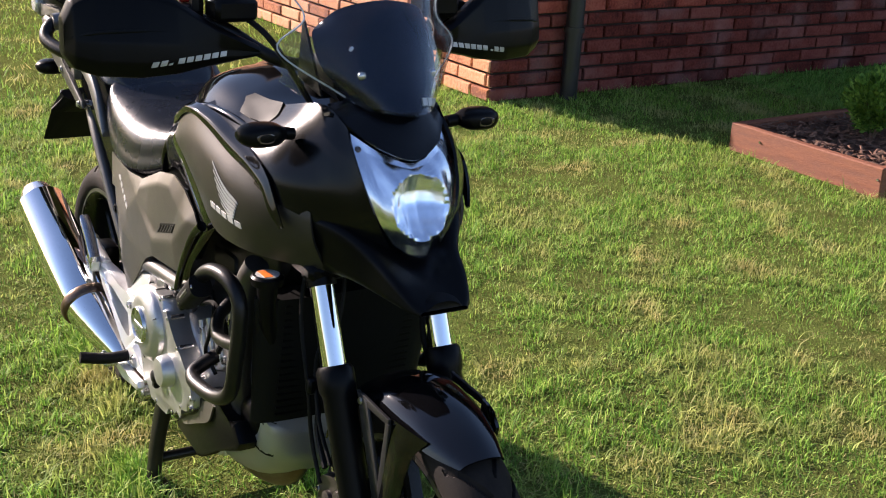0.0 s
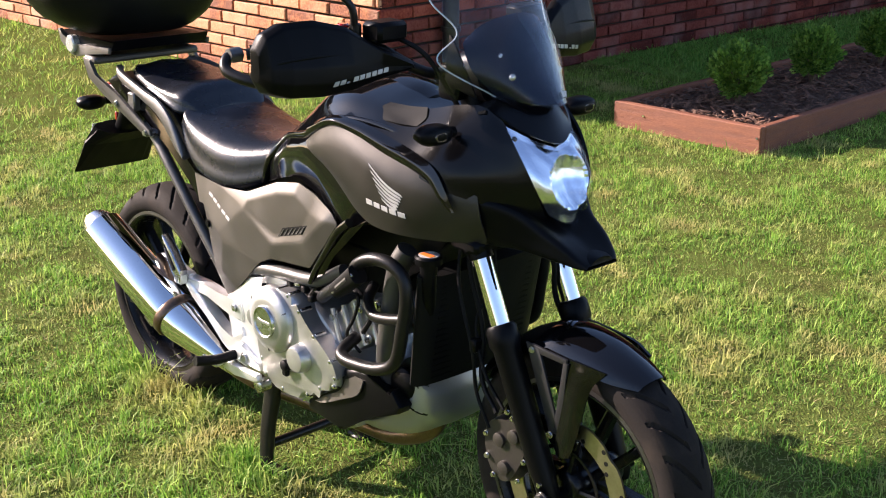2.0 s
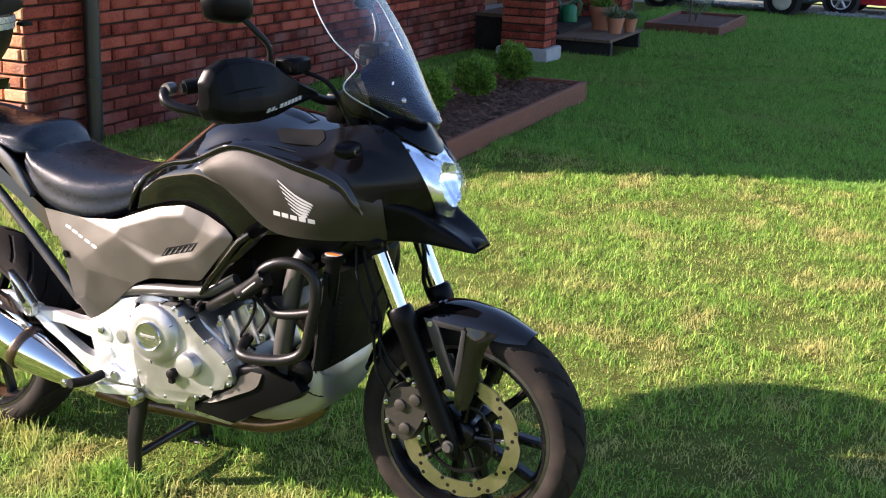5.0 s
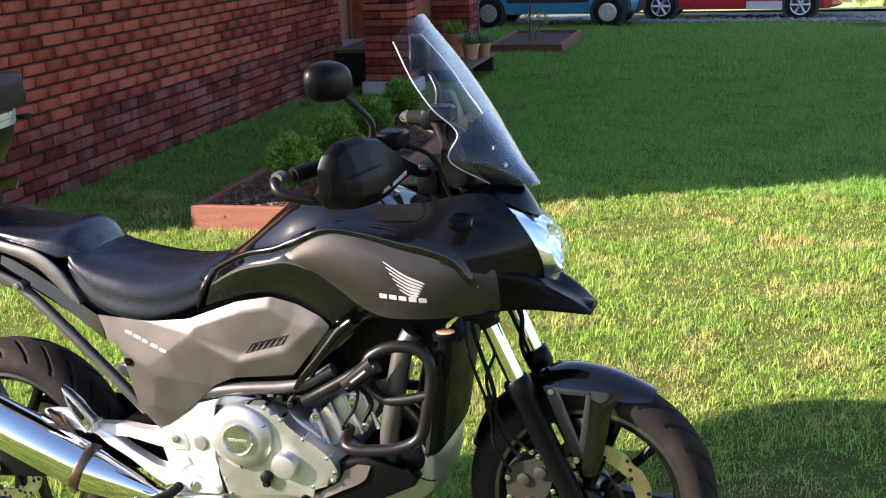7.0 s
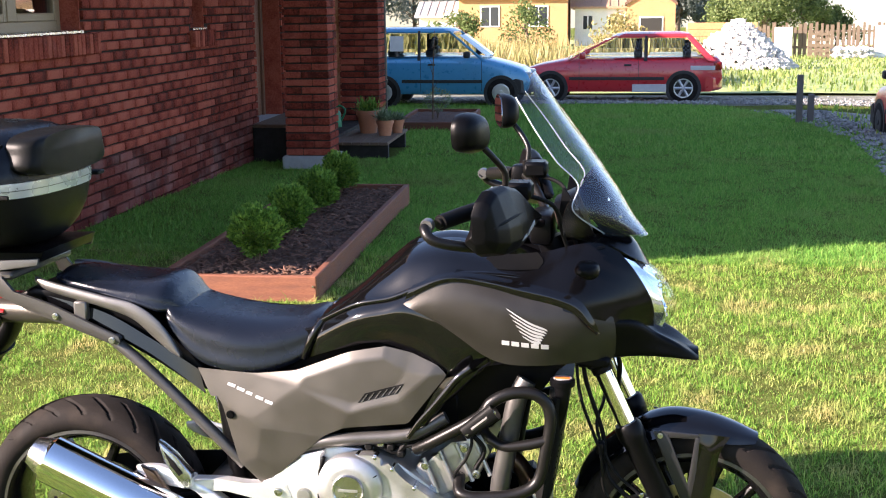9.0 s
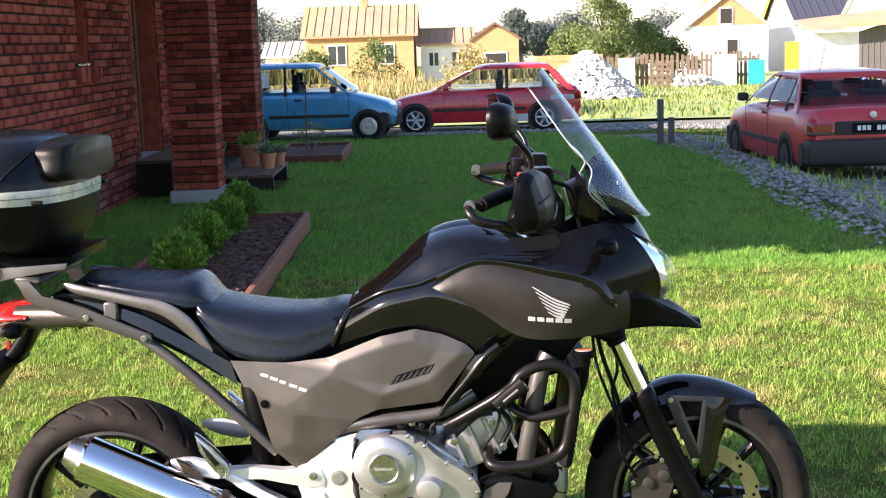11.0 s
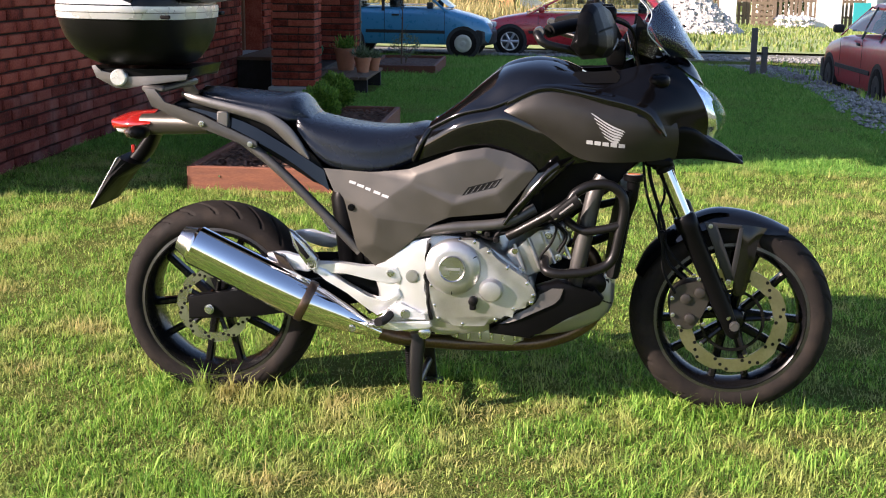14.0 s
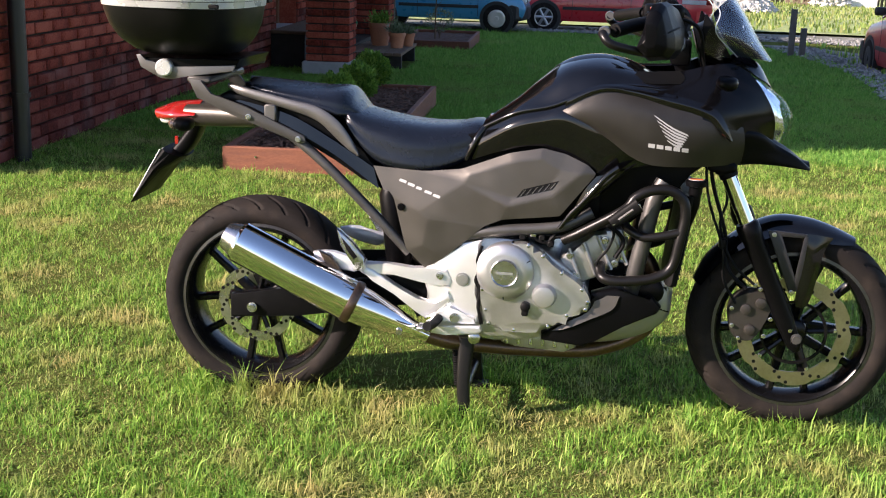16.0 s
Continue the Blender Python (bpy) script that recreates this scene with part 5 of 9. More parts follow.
for x, z in ((0.905, 0.515), (0.925, 0.46), (1.0, 0.565), (1.03, 0.50), (1.06, 0.59)):
    part("head_bolt", bolt((x, -0.158, z), 0.008, 0.008), M["alu"], cyl)
part("wire_loom", tube([(0.80, -0.165, 0.585), (0.86, -0.175, 0.57), (0.93, -0.172, 0.585), (1.0, -0.17, 0.61), (1.05, -0.168, 0.57), (1.03, -0.175, 0.52)], 0.006, 30, 8), M["rubber_soft"], bike)
part("wire_loom", tube([(0.70, -0.15, 0.585), (0.78, -0.16, 0.57), (0.84, -0.175, 0.555), (0.88, -0.17, 0.60), (0.95, -0.16, 0.63)], 0.008, 30, 8), M["rubber_soft"], bike)
part("wire_loom", tube([(0.96, -0.16, 0.62), (1.02, -0.18, 0.60), (1.01, -0.185, 0.55), (0.98, -0.18, 0.50), (1.02, -0.175, 0.47)], 0.004, 26, 8), M["rubber_soft"], bike)
part("throttle_box", blocks((0.86, 0.99, -0.12, 0.12, 0.60, 0.70), bevel=0.015), M["mattblack"], bike)
for x, z in ((0.71, 0.572), (0.735, 0.576), (0.77, 0.566), (0.80, 0.574), (0.825, 0.566), (0.85, 0.55)):
    part("clip", blocks((x - 0.009, x + 0.009, -0.188, -0.16, z - 0.008, z + 0.008), bevel=0.003), M["alu"] if z > 0.57 else M["rubber_soft"], bike)
sump = part("sump", plate([(0.70, 0.262), (0.72, 0.232), (0.76, 0.222), (0.90, 0.215), (0.935, 0.232), (0.93, 0.27)], -0.12, 0.12, 0.008), M["silver"], bike)
for k in range(6):
    x = 0.735 + k * 0.035
    part("sump_bolt", lathe([(0.0055, 0.232), (0.0055, 0.245), (0.0035, 0.262)], "z", 10, (x, -0.122, 0)), M["alu"], sump)
# belly cowl
both("side_cowl", lambda s: plate([(0.970, 0.415), (1.035, 0.438), (1.062, 0.430), (1.109, 0.408), (1.138, 0.420), (1.167, 0.388), (1.156, 0.369), (1.063, 0.325), (0.982, 0.285), (0.960, 0.257), (0.836, 0.268), (0.836, 0.292), (0.898, 0.316), (0.963, 0.357), (0.979, 0.392)], -0.188 * s, -0.135 * s, 0.010), M["mattblack"], bike, "satin black belly cowl side")
# same black plastic as the cowl; grey stands in for sun on the chamfer
both("cowl_trim", lambda s: skin([[(0.845, -0.178 * s, 0.304), (0.907, -0.188 * s, 0.329), (0.963, -0.190 * s, 0.362), (0.982, -0.188 * s, 0.395), (0.982, -0.184 * s, 0.414)], [(0.855, -0.186 * s, 0.297), (0.907, -0.1945 * s, 0.311), (0.972, -0.1955 * s, 0.343), (1.032, -0.195 * s, 0.376), (1.050, -0.192 * s, 0.415)]], 24, 8, 0.004), M["grey"], bike, "concave edge of the black cowl, sunlight painted as grey")
pan = part("belly_pan", hull([[(0.88, -0.10, 0.262), (0.88, -0.05, 0.245), (0.88, 0.05, 0.245), (0.88, 0.10, 0.262), (0.88, 0.05, 0.285), (0.88, -0.05, 0.285)],
                        [(1.00, -0.145, 0.285), (1.00, -0.08, 0.245), (1.00, 0.08, 0.245), (1.00, 0.145, 0.285), (1.00, 0.08, 0.31), (1.00, -0.08, 0.31)],
                        [(1.10, -0.150, 0.335), (1.115, -0.10, 0.280), (1.115, 0.10, 0.280), (1.10, 0.150, 0.335), (1.10, 0.10, 0.36), (1.10, -0.10, 0.36)],
                        [(1.160, -0.150, 0.410), (1.188, -0.11, 0.340), (1.188, 0.11, 0.340), (1.160, 0.150, 0.410), (1.155, 0.10, 0.42), (1.155, -0.10, 0.42)],
                        [(1.166, -0.142, 0.462), (1.198, -0.11, 0.415), (1.198, 0.11, 0.415), (1.166, 0.142, 0.462), (1.17, 0.10, 0.46), (1.17, -0.10, 0.46)]], 36, 20), M["pan"], bike, "silver-grey belly pan")
for s in (1, -1):
    decal("pan_slot", pan, [spline([Vector((1.148, -0.150 * s, 0.440)), Vector((1.165, -0.135 * s, 0.440)), Vector((1.182, -0.115 * s, 0.430))], 8), spline([Vector((1.135, -0.150 * s, 0.385)), Vector((1.155, -0.130 * s, 0.370)), Vector((1.172, -0.110 * s, 0.362))], 8)], (0.75, -0.66 * s, 0), M["rubber_soft"], pan, "dark slot in the belly pan")
part("horn", lathe([(0.036, -0.135), (0.038, -0.15), (0.030, -0.158), (0.012, -0.160)], "y", 28, (1.135, 0, 0.425)), M["mattblack"], bike)
part("cowl_bolt", bolt((0.915, -0.164, 0.305), 0.009, 0.006), M["mattblack"], bike)

# pivot plate, pegs and pedal
both("pivot_plate", lambda s: plate([(0.659, 0.550), (0.595, 0.535), (0.545, 0.475), (0.50, 0.462), (0.49, 0.425), (0.520, 0.375), (0.512, 0.327), (0.520, 0.285), (0.600, 0.278), (0.660, 0.291), (0.646, 0.35), (0.650, 0.393), (0.634, 0.443), (0.645, 0.50)], -0.182 * s, -0.150 * s, 0.009), M["casting"], bike, "cast silver footrest plate")
both("peg_arm", lambda s: plate([(0.316, 0.461), (0.392, 0.461), (0.460, 0.454), (0.528, 0.450), (0.561, 0.458), (0.575, 0.424), (0.570, 0.403), (0.528, 0.407), (0.477, 0.416), (0.409, 0.430), (0.350, 0.438), (0.315, 0.434)], -0.187 * s, -0.158 * s, 0.008), M["casting"], bike, "bright cast passenger peg arm")
both("peg_brace", lambda s: plate([(0.307, 0.454), (0.350, 0.442), (0.409, 0.400), (0.477, 0.365), (0.528, 0.344), (0.545, 0.371), (0.565, 0.393), (0.575, 0.369), (0.545, 0.328), (0.503, 0.307), (0.477, 0.325), (0.409, 0.374), (0.350, 0.414), (0.310, 0.430)], -0.190 * s, -0.160 * s, 0.007), M["casting"], bike, "bright cast lower brace")
both("peg_hanger", lambda s: plate([(0.168, 0.480), (0.202, 0.486), (0.231, 0.486), (0.265, 0.475), (0.325, 0.466), (0.328, 0.442), (0.290, 0.428), (0.256, 0.432), (0.222, 0.444), (0.191, 0.457), (0.171, 0.466)], -0.184 * s, -0.160 * s, 0.007), M["casting"], bike, "bright cast passenger peg hanger")
both("peg_knuckle", lambda s: blocks((0.292, 0.326, -0.2 * s - 0.014, -0.2 * s + 0.014, 0.440, 0.472), bevel=0.006), M["casting"], bike)
both("passenger_peg", lambda s: plate([(0.243, 0.560), (0.257, 0.552), (0.289, 0.523), (0.327, 0.480), (0.323, 0.446), (0.305, 0.440), (0.280, 0.478), (0.255, 0.511)], -0.214 * s, -0.188 * s, 0.005), M["alu"], bike, "folded aluminium passenger peg")
both("peg_rubber", lambda s: plate([(0.258, 0.537), (0.285, 0.509), (0.306, 0.482), (0.296, 0.474), (0.275, 0.500)], -0.217 * s, -0.212 * s, 0.001), M["rubber_soft"], bike, "dark rubber inlay of the peg")
both("peg_bolt", lambda s: bolt((0.214, -0.185 * s, 0.468), 0.011, 0.007, "y", -s), M["alu"], bike)
both("plate_bolt", lambda s: bolt((0.541, -0.188 * s, 0.437), 0.008, 0.006, "y", -s), M["alu"], bike)
both("plate_bolt", lambda s: bolt((0.606, -0.183 * s, 0.430), 0.015, 0.004, "y", -s), M["silver"], bike)
both("foot_peg", lambda s: tube([(0.545, -0.18 * s, 0.315), (0.535, -0.24 * s, 0.310), (0.525, -0.30 * s, 0.318)], 0.013, 12, 12), M["rubber_soft"], bike, "black rubber rider peg")
both("heel_guard", lambda s: plate([(0.505, 0.300), (0.540, 0.322), (0.560, 0.348), (0.575, 0.352), (0.600, 0.335), (0.645, 0.322), (0.650, 0.302), (0.600, 0.300), (0.560, 0.312), (0.530, 0.300)], -0.196 * s, -0.180 * s, 0.005), M["casting"], bike)
part("brake_pedal", plate([(0.491, 0.299), (0.533, 0.295), (0.600, 0.297), (0.664, 0.303), (0.671, 0.290), (0.660, 0.279), (0.567, 0.271), (0.525, 0.273), (0.491, 0.285)], -0.216, -0.198, 0.005), M["casting"], bike, "bright aluminium brake pedal")
part("pedal_tip", blocks((0.486, 0.530, -0.246, -0.200, 0.284, 0.298), bevel=0.004), M["alu"], bike)
part("plate_bolt", bolt((0.589, -0.197, 0.318), 0.011, 0.005), M["alu"], bike)
part("peg_pivot", lathe([(0.018, -0.17), (0.018, -0.20), (0.012, -0.204)], "y", 20, (0.647, 0, 0.263)), M["alu"], bike)
part("brake_cylinder", turned((0.46, -0.165, 0.36), (0.485, -0.168, 0.31), [(0, 0.012), (0.5, 0.014), (1, 0.010)]), M["mattblack"], bike)

# exhaust
muf = part("muffler", turned((-0.045, -0.232, 0.512), (0.290, -0.214, 0.350), [(0.0, 0.050), (0.02, 0.056), (0.03, 0.0605), (0.5, 0.0620), (0.97, 0.0615), (1.0, 0.057)], 56), M["chrome"], bike, "polished steel silencer can")
part("end_cap", turned((-0.078, -0.234, 0.528), (-0.040, -0.232, 0.510), [(0, 0.024), (0.02, 0.036), (0.4, 0.043), (1.0, 0.052)], 48), M["alu"], muf, "brushed end cap")
part("outlet", turned((-0.0795, -0.234, 0.5287), (-0.074, -0.2328, 0.526), [(0, 0.020), (1, 0.020)], 28), M["rubber_soft"], muf)
part("band", turned((0.283, -0.214, 0.3535), (0.305, -0.212, 0.3425), [(0, 0.0625), (0.2, 0.0645), (0.8, 0.0645), (1, 0.0620)], 48), M["heat"], muf, "browned clamp band")
part("cone", turned((0.300, -0.212, 0.345), (0.515, -0.165, 0.247), [(0, 0.058), (0.15, 0.056), (0.45, 0.044), (0.75, 0.028), (0.95, 0.020), (1, 0.018)], 48), M["chrome"], muf, "polished conical shield")
part("bolt", bolt((0.435, -0.220, 0.272), 0.008, 0.006), M["alu"], muf)
part("bracket", plate([(0.19, 0.49), (0.225, 0.475), (0.265, 0.42), (0.235, 0.41)], -0.205, -0.185, 0.004), M["heat"], muf)
part("exhaust_pipe", tube([(0.505, -0.165, 0.250), (0.57, -0.14, 0.228), (0.66, -0.10, 0.212), (0.80, -0.06, 0.20), (1.0, -0.05, 0.215), (1.14, -0.05, 0.30), (1.14, -0.05, 0.46), (1.08, -0.05, 0.53)], 0.022, 50, 16), M["heat"], bike, "heat-browned exhaust pipe")

# centre stand
both("stand_leg", lambda s: hull([[(0.600, -0.115 * s, 0.245), (0.640, -0.115 * s, 0.245), (0.640, -0.145 * s, 0.245), (0.600, -0.145 * s, 0.245)], [(0.60, -0.14 * s, 0.12), (0.632, -0.14 * s, 0.12), (0.632, -0.165 * s, 0.12), (0.60, -0.165 * s, 0.12)], [(0.612, -0.155 * s, 0.012), (0.64, -0.155 * s, 0.012), (0.64, -0.18 * s, 0.012), (0.612, -0.18 * s, 0.012)]], 20, 8), M["bar"], bike)
both("stand_foot", lambda s: blocks((0.595, 0.668, -0.15 * s - 0.035, -0.15 * s + 0.022, -0.006, 0.016), bevel=0.006), M["bar"], bike)
part("stand_bar", rod((0.618, -0.15, 0.075), (0.618, 0.15, 0.075), 0.012), M["bar"], bike)
both("stand_spring", lambda s: turned((0.585, -0.125 * s, 0.23), (0.60, -0.15 * s, 0.10), [(k / 40, 0.009 + 0.003 * (k % 2)) for k in range(41)], 12), M["rubber_soft"], bike)
part("side_stand", tube([(0.70, 0.13, 0.25), (0.60, 0.16, 0.23), (0.48, 0.17, 0.21)], 0.011, 12, 10), M["bar"], bike)

# crash bars with slider pads
for s in (1, -1):
    bar = part("crash_bar", tube([(0.885, -0.175 * s, 0.562), (0.93, -0.195 * s, 0.590), (1.045, -0.222 * s, 0.666), (1.075, -0.224 * s, 0.704), (1.118, -0.22 * s, 0.726), (1.168, -0.214 * s, 0.727), (1.202, -0.208 * s, 0.703), (1.212, -0.208 * s, 0.660), (1.202, -0.21 * s, 0.59),
                                      (1.184, -0.213 * s, 0.512), (1.135, -0.218 * s, 0.480), (1.06, -0.222 * s, 0.468), (1.015, -0.220 * s, 0.468), (0.995, -0.205 * s, 0.476), (0.99, -0.16 * s, 0.495)], 0.0145, 90, 14), M["bar"], bike, "black tubular crash bar")
    part("cross_bar", tube([(1.04, -0.15 * s, 0.630), (1.06, -0.185 * s, 0.610), (1.10, -0.205 * s, 0.592), (1.15, -0.210 * s, 0.598), (1.203, -0.210 * s, 0.612)], 0.0125, 24, 12), M["bar"], bar)
    pad = part("slider_pad", hull([[(1.005, -0.215 * s, 0.640), (1.022, -0.215 * s, 0.618), (1.022, -0.248 * s, 0.620), (1.005, -0.248 * s, 0.642)], [(1.075, -0.215 * s, 0.700), (1.095, -0.215 * s, 0.672), (1.095, -0.250 * s, 0.674), (1.075, -0.250 * s, 0.702)]], 24, 6), M["rubber_soft"], bar, "black plastic slider pad")
    part("pad_slot", rod((1.033, -0.2485 * s, 0.645), (1.070, -0.2495 * s, 0.676), 0.006, 8), M["frame"], pad)
    for p in ((1.02, -0.249 * s, 0.634), (1.083, -0.2505 * s, 0.686)):
        part("bolt", bolt(p, 0.005, 0.003, "y", -s), M["alu"], pad)

# ---- bodywork ----
COVER = dict(
    a0=(0.335, 0.158, 0.738), a1=(0.480, 0.167, 0.732), a2=(0.590, 0.172, 0.746), a3=(0.724, 0.180, 0.800), a4=(0.815, 0.184, 0.819), a5=(0.880, 0.187, 0.806), a6=(0.940, 0.190, 0.780), a7=(0.965, 0.192, 0.757),
    r0=(0.612, 0.189, 0.734), r1=(0.735, 0.193, 0.779), r2=(0.812, 0.195, 0.792), r3=(0.866, 0.196, 0.762), r4=(0.838, 0.196, 0.716), r5=(0.735, 0.195, 0.674), r6=(0.598, 0.191, 0.708),
    q3=(0.925, 0.203, 0.756), q4=(0.850, 0.204, 0.690), q5=(0.727, 0.203, 0.653), k1=(0.472, 0.187, 0.620), k2=(0.502, 0.191, 0.604), k3=(0.487, 0.188, 0.520),
    g0=(0.369, 0.170, 0.671), g1=(0.398, 0.172, 0.655), g2=(0.438, 0.172, 0.505), g3=(0.495, 0.177, 0.455), g4=(0.546, 0.183, 0.486), g5=(0.661, 0.192, 0.590), g6=(0.711, 0.194, 0.613), g7=(0.871, 0.200, 0.634))
COVER_FACES = ("a0 a1 r6 k1 g1 g0", "a1 a2 r0 r6", "a2 a3 r1 r0", "a3 a4 r2 r1", "a4 a5 r3 r2", "a5 a6 q3 r3", "a6 a7 q3", "r0 r1 r5 r6", "r1 r2 r3 r4 r5", "r3 q3 q4 r4", "r4 q4 q5 r5", "r5 q5 r6",
               "r6 q5 g6 g5 k2 k1", "q5 q4 g7 g6", "q4 q3 a7 g7", "k1 k2 k3 g2 g1", "k2 g5 g4 k3", "k3 g4 g3 g2")
both("side_cover", lambda s: facets(COVER, COVER_FACES, s, 0.004, 0.007), M["grey"], bike, "grey metallic creased side cover", angle=34)
both("cover_backing", lambda s: plate([(0.40, 0.725), (0.58, 0.732), (0.72, 0.775), (0.83, 0.790), (0.93, 0.742), (0.86, 0.650), (0.68, 0.62), (0.61, 0.58), (0.51, 0.48), (0.48, 0.51), (0.45, 0.61)], -0.140 * s, -0.158 * s, 0.004), M["mattblack"], bike)
for s in (1, -1):
    skin_ob = [o for o in bike.children if o.name.startswith("side_cover")][0 if s > 0 else 1]
    vent = decal("vent", skin_ob, [spline([Vector((a, -0.2 * s, c)), Vector((a + 0.098, -0.2 * s, c + 0.030))], 6) for a, c in ((0.748, 0.678), (0.757, 0.690), (0.766, 0.703))], (0, -s, 0), M["rubber_soft"], bike, "dark slotted air vent", 0.0015)
    for k in range(6):
        decal("vent_slat", skin_ob, bar_rows((0.757 + k * 0.0165, -0.2 * s, 0.6815 + k * 0.0051), (1, 0, 0.3), (0.7, 0, 1), 0.004, 0.023), (0, -s, 0), M["frame"], vent, "", 0.0035)
    for k in range(5):
        decal("decal_bar", skin_ob, bar_rows((0.412 + k * 0.025, -0.18 * s, 0.700 - k * 0.0085), (1, 0, -0.28), (0.45, 0, 1), 0.0205 if k != 2 else 0.016, 0.0075), (0, -s, 0), M["white"], bike, "pale slanted decal bar")
    part("cover_screw", bolt((0.422, -0.18 * s, 0.628), 0.008, 0.004, "y", -s), M["mattblack"], bike)

# tank cover, lid
SIDE = [[(0.600, 0.120, 0.762), (0.70, 0.150, 0.80), (0.80, 0.168, 0.822), (0.90, 0.176, 0.790), (0.97, 0.180, 0.745), (1.02, 0.182, 0.770), (1.10, 0.175, 0.785), (1.20, 0.16, 0.80)],
        [(0.622, 0.126, 0.815), (0.72, 0.165, 0.868), (0.80, 0.185, 0.890), (0.87, 0.198, 0.895), (0.96, 0.203, 0.860), (1.04, 0.203, 0.86), (1.12, 0.195, 0.88), (1.22, 0.175, 0.90)],
        [(0.640, 0.112, 0.858), (0.735, 0.146, 0.908), (0.825, 0.168, 0.932), (0.885, 0.176, 0.958), (0.95, 0.178, 0.990), (1.04, 0.172, 0.998), (1.13, 0.162, 0.990), (1.24, 0.150, 0.968)],
        [(0.640, 0.070, 0.866), (0.730, 0.098, 0.926), (0.805, 0.115, 0.980), (0.87, 0.122, 1.022), (0.95, 0.124, 1.038), (1.03, 0.120, 1.032), (1.10, 0.112, 1.018), (1.18, 0.105, 1.000)],
        [(0.638, 0.0, 0.868), (0.724, 0.0, 0.931), (0.790, 0.0, 0.990), (0.855, 0.0, 1.038), (0.945, 0.0, 1.060), (1.02, 0.0, 1.052), (1.09, 0.0, 1.025), (1.16, 0.0, 1.00)]]
tank = part("tank_cover", skin([flip(c) for c in SIDE[2:]] + SIDE[-2:1:-1], 54, 30, 0.004), M["gloss"], bike, "gloss black tank cover", angle=60)
both("tank_side", lambda s: skin([[(x, -y * s, z) for x, y, z in c] for c in SIDE[:3]], 54, 16, 0.004), M["gloss"], tank, "gloss black tank flank", angle=60)
both("tank_ridge", lambda s: tube([(x, -(y + 0.001) * s, z) for x, y, z in SIDE[2]], 0.0075, 54, 10), M["gloss"], tank)
both("tank_heel", lambda s: tube([(0.598, -0.122 * s, 0.764), (0.612, -0.127 * s, 0.800), (0.626, -0.124 * s, 0.832), (0.642, -0.113 * s, 0.858)], 0.010, 20, 12), M["gloss"], tank)
lid = part("tank_lid", skin([[(0.735, y * 0.75, 0.934 - abs(y) * 0.28), (0.80, y * 0.95, 1.000 - abs(y) * 0.30), (0.865, y, 1.049 - abs(y) * 0.28), (0.945, y, 1.0665 - abs(y) * 0.26), (1.02, y * 0.95, 1.058 - abs(y) * 0.22), (1.075, y * 0.85, 1.036 - abs(y) * 0.2)] for y in (-0.11, -0.07, 0, 0.07, 0.11)], 30, 16, 0.004), M["gloss"], bike, "gloss black storage lid")
part("lid_lock", lathe([(0.013, 0.0), (0.013, 0.006), (0.009, 0.008)], "z", 20, (0.660, -0.02, 0.878)), M["alu"], lid)
part("key_cover", blocks((0.640, 0.675, -0.06, 0.06, 0.862, 0.880), bevel=0.006), M["mattblack"], bike)
# matt side fairing with the wing badge
FAIR = [[(0.862, 0.196, 0.926), (0.905, 0.204, 0.957), (0.965, 0.207, 0.986), (1.04, 0.206, 0.984), (1.16, 0.200, 0.956), (1.26, 0.188, 0.932), (1.35, 0.146, 0.900)],
        [(0.885, 0.207, 0.916), (0.935, 0.216, 0.930), (1.00, 0.221, 0.938), (1.08, 0.222, 0.930), (1.17, 0.217, 0.908), (1.26, 0.196, 0.890), (1.355, 0.147, 0.880)],
        [(0.915, 0.208, 0.902), (0.975, 0.217, 0.890), (1.04, 0.221, 0.875), (1.11, 0.220, 0.863), (1.19, 0.212, 0.850), (1.27, 0.186, 0.845), (1.358, 0.141, 0.846)],
        [(0.940, 0.200, 0.888), (1.00, 0.206, 0.850), (1.055, 0.208, 0.812), (1.11, 0.207, 0.793), (1.19, 0.196, 0.790), (1.27, 0.166, 0.792), (1.355, 0.117, 0.797)]]
both("side_fairing", lambda s: skin([[(x, -y * s, z) for x, y, z in c] for c in FAIR], 44, 20, 0.005), M["matt"], bike, "matt graphite side fairing", angle=60)
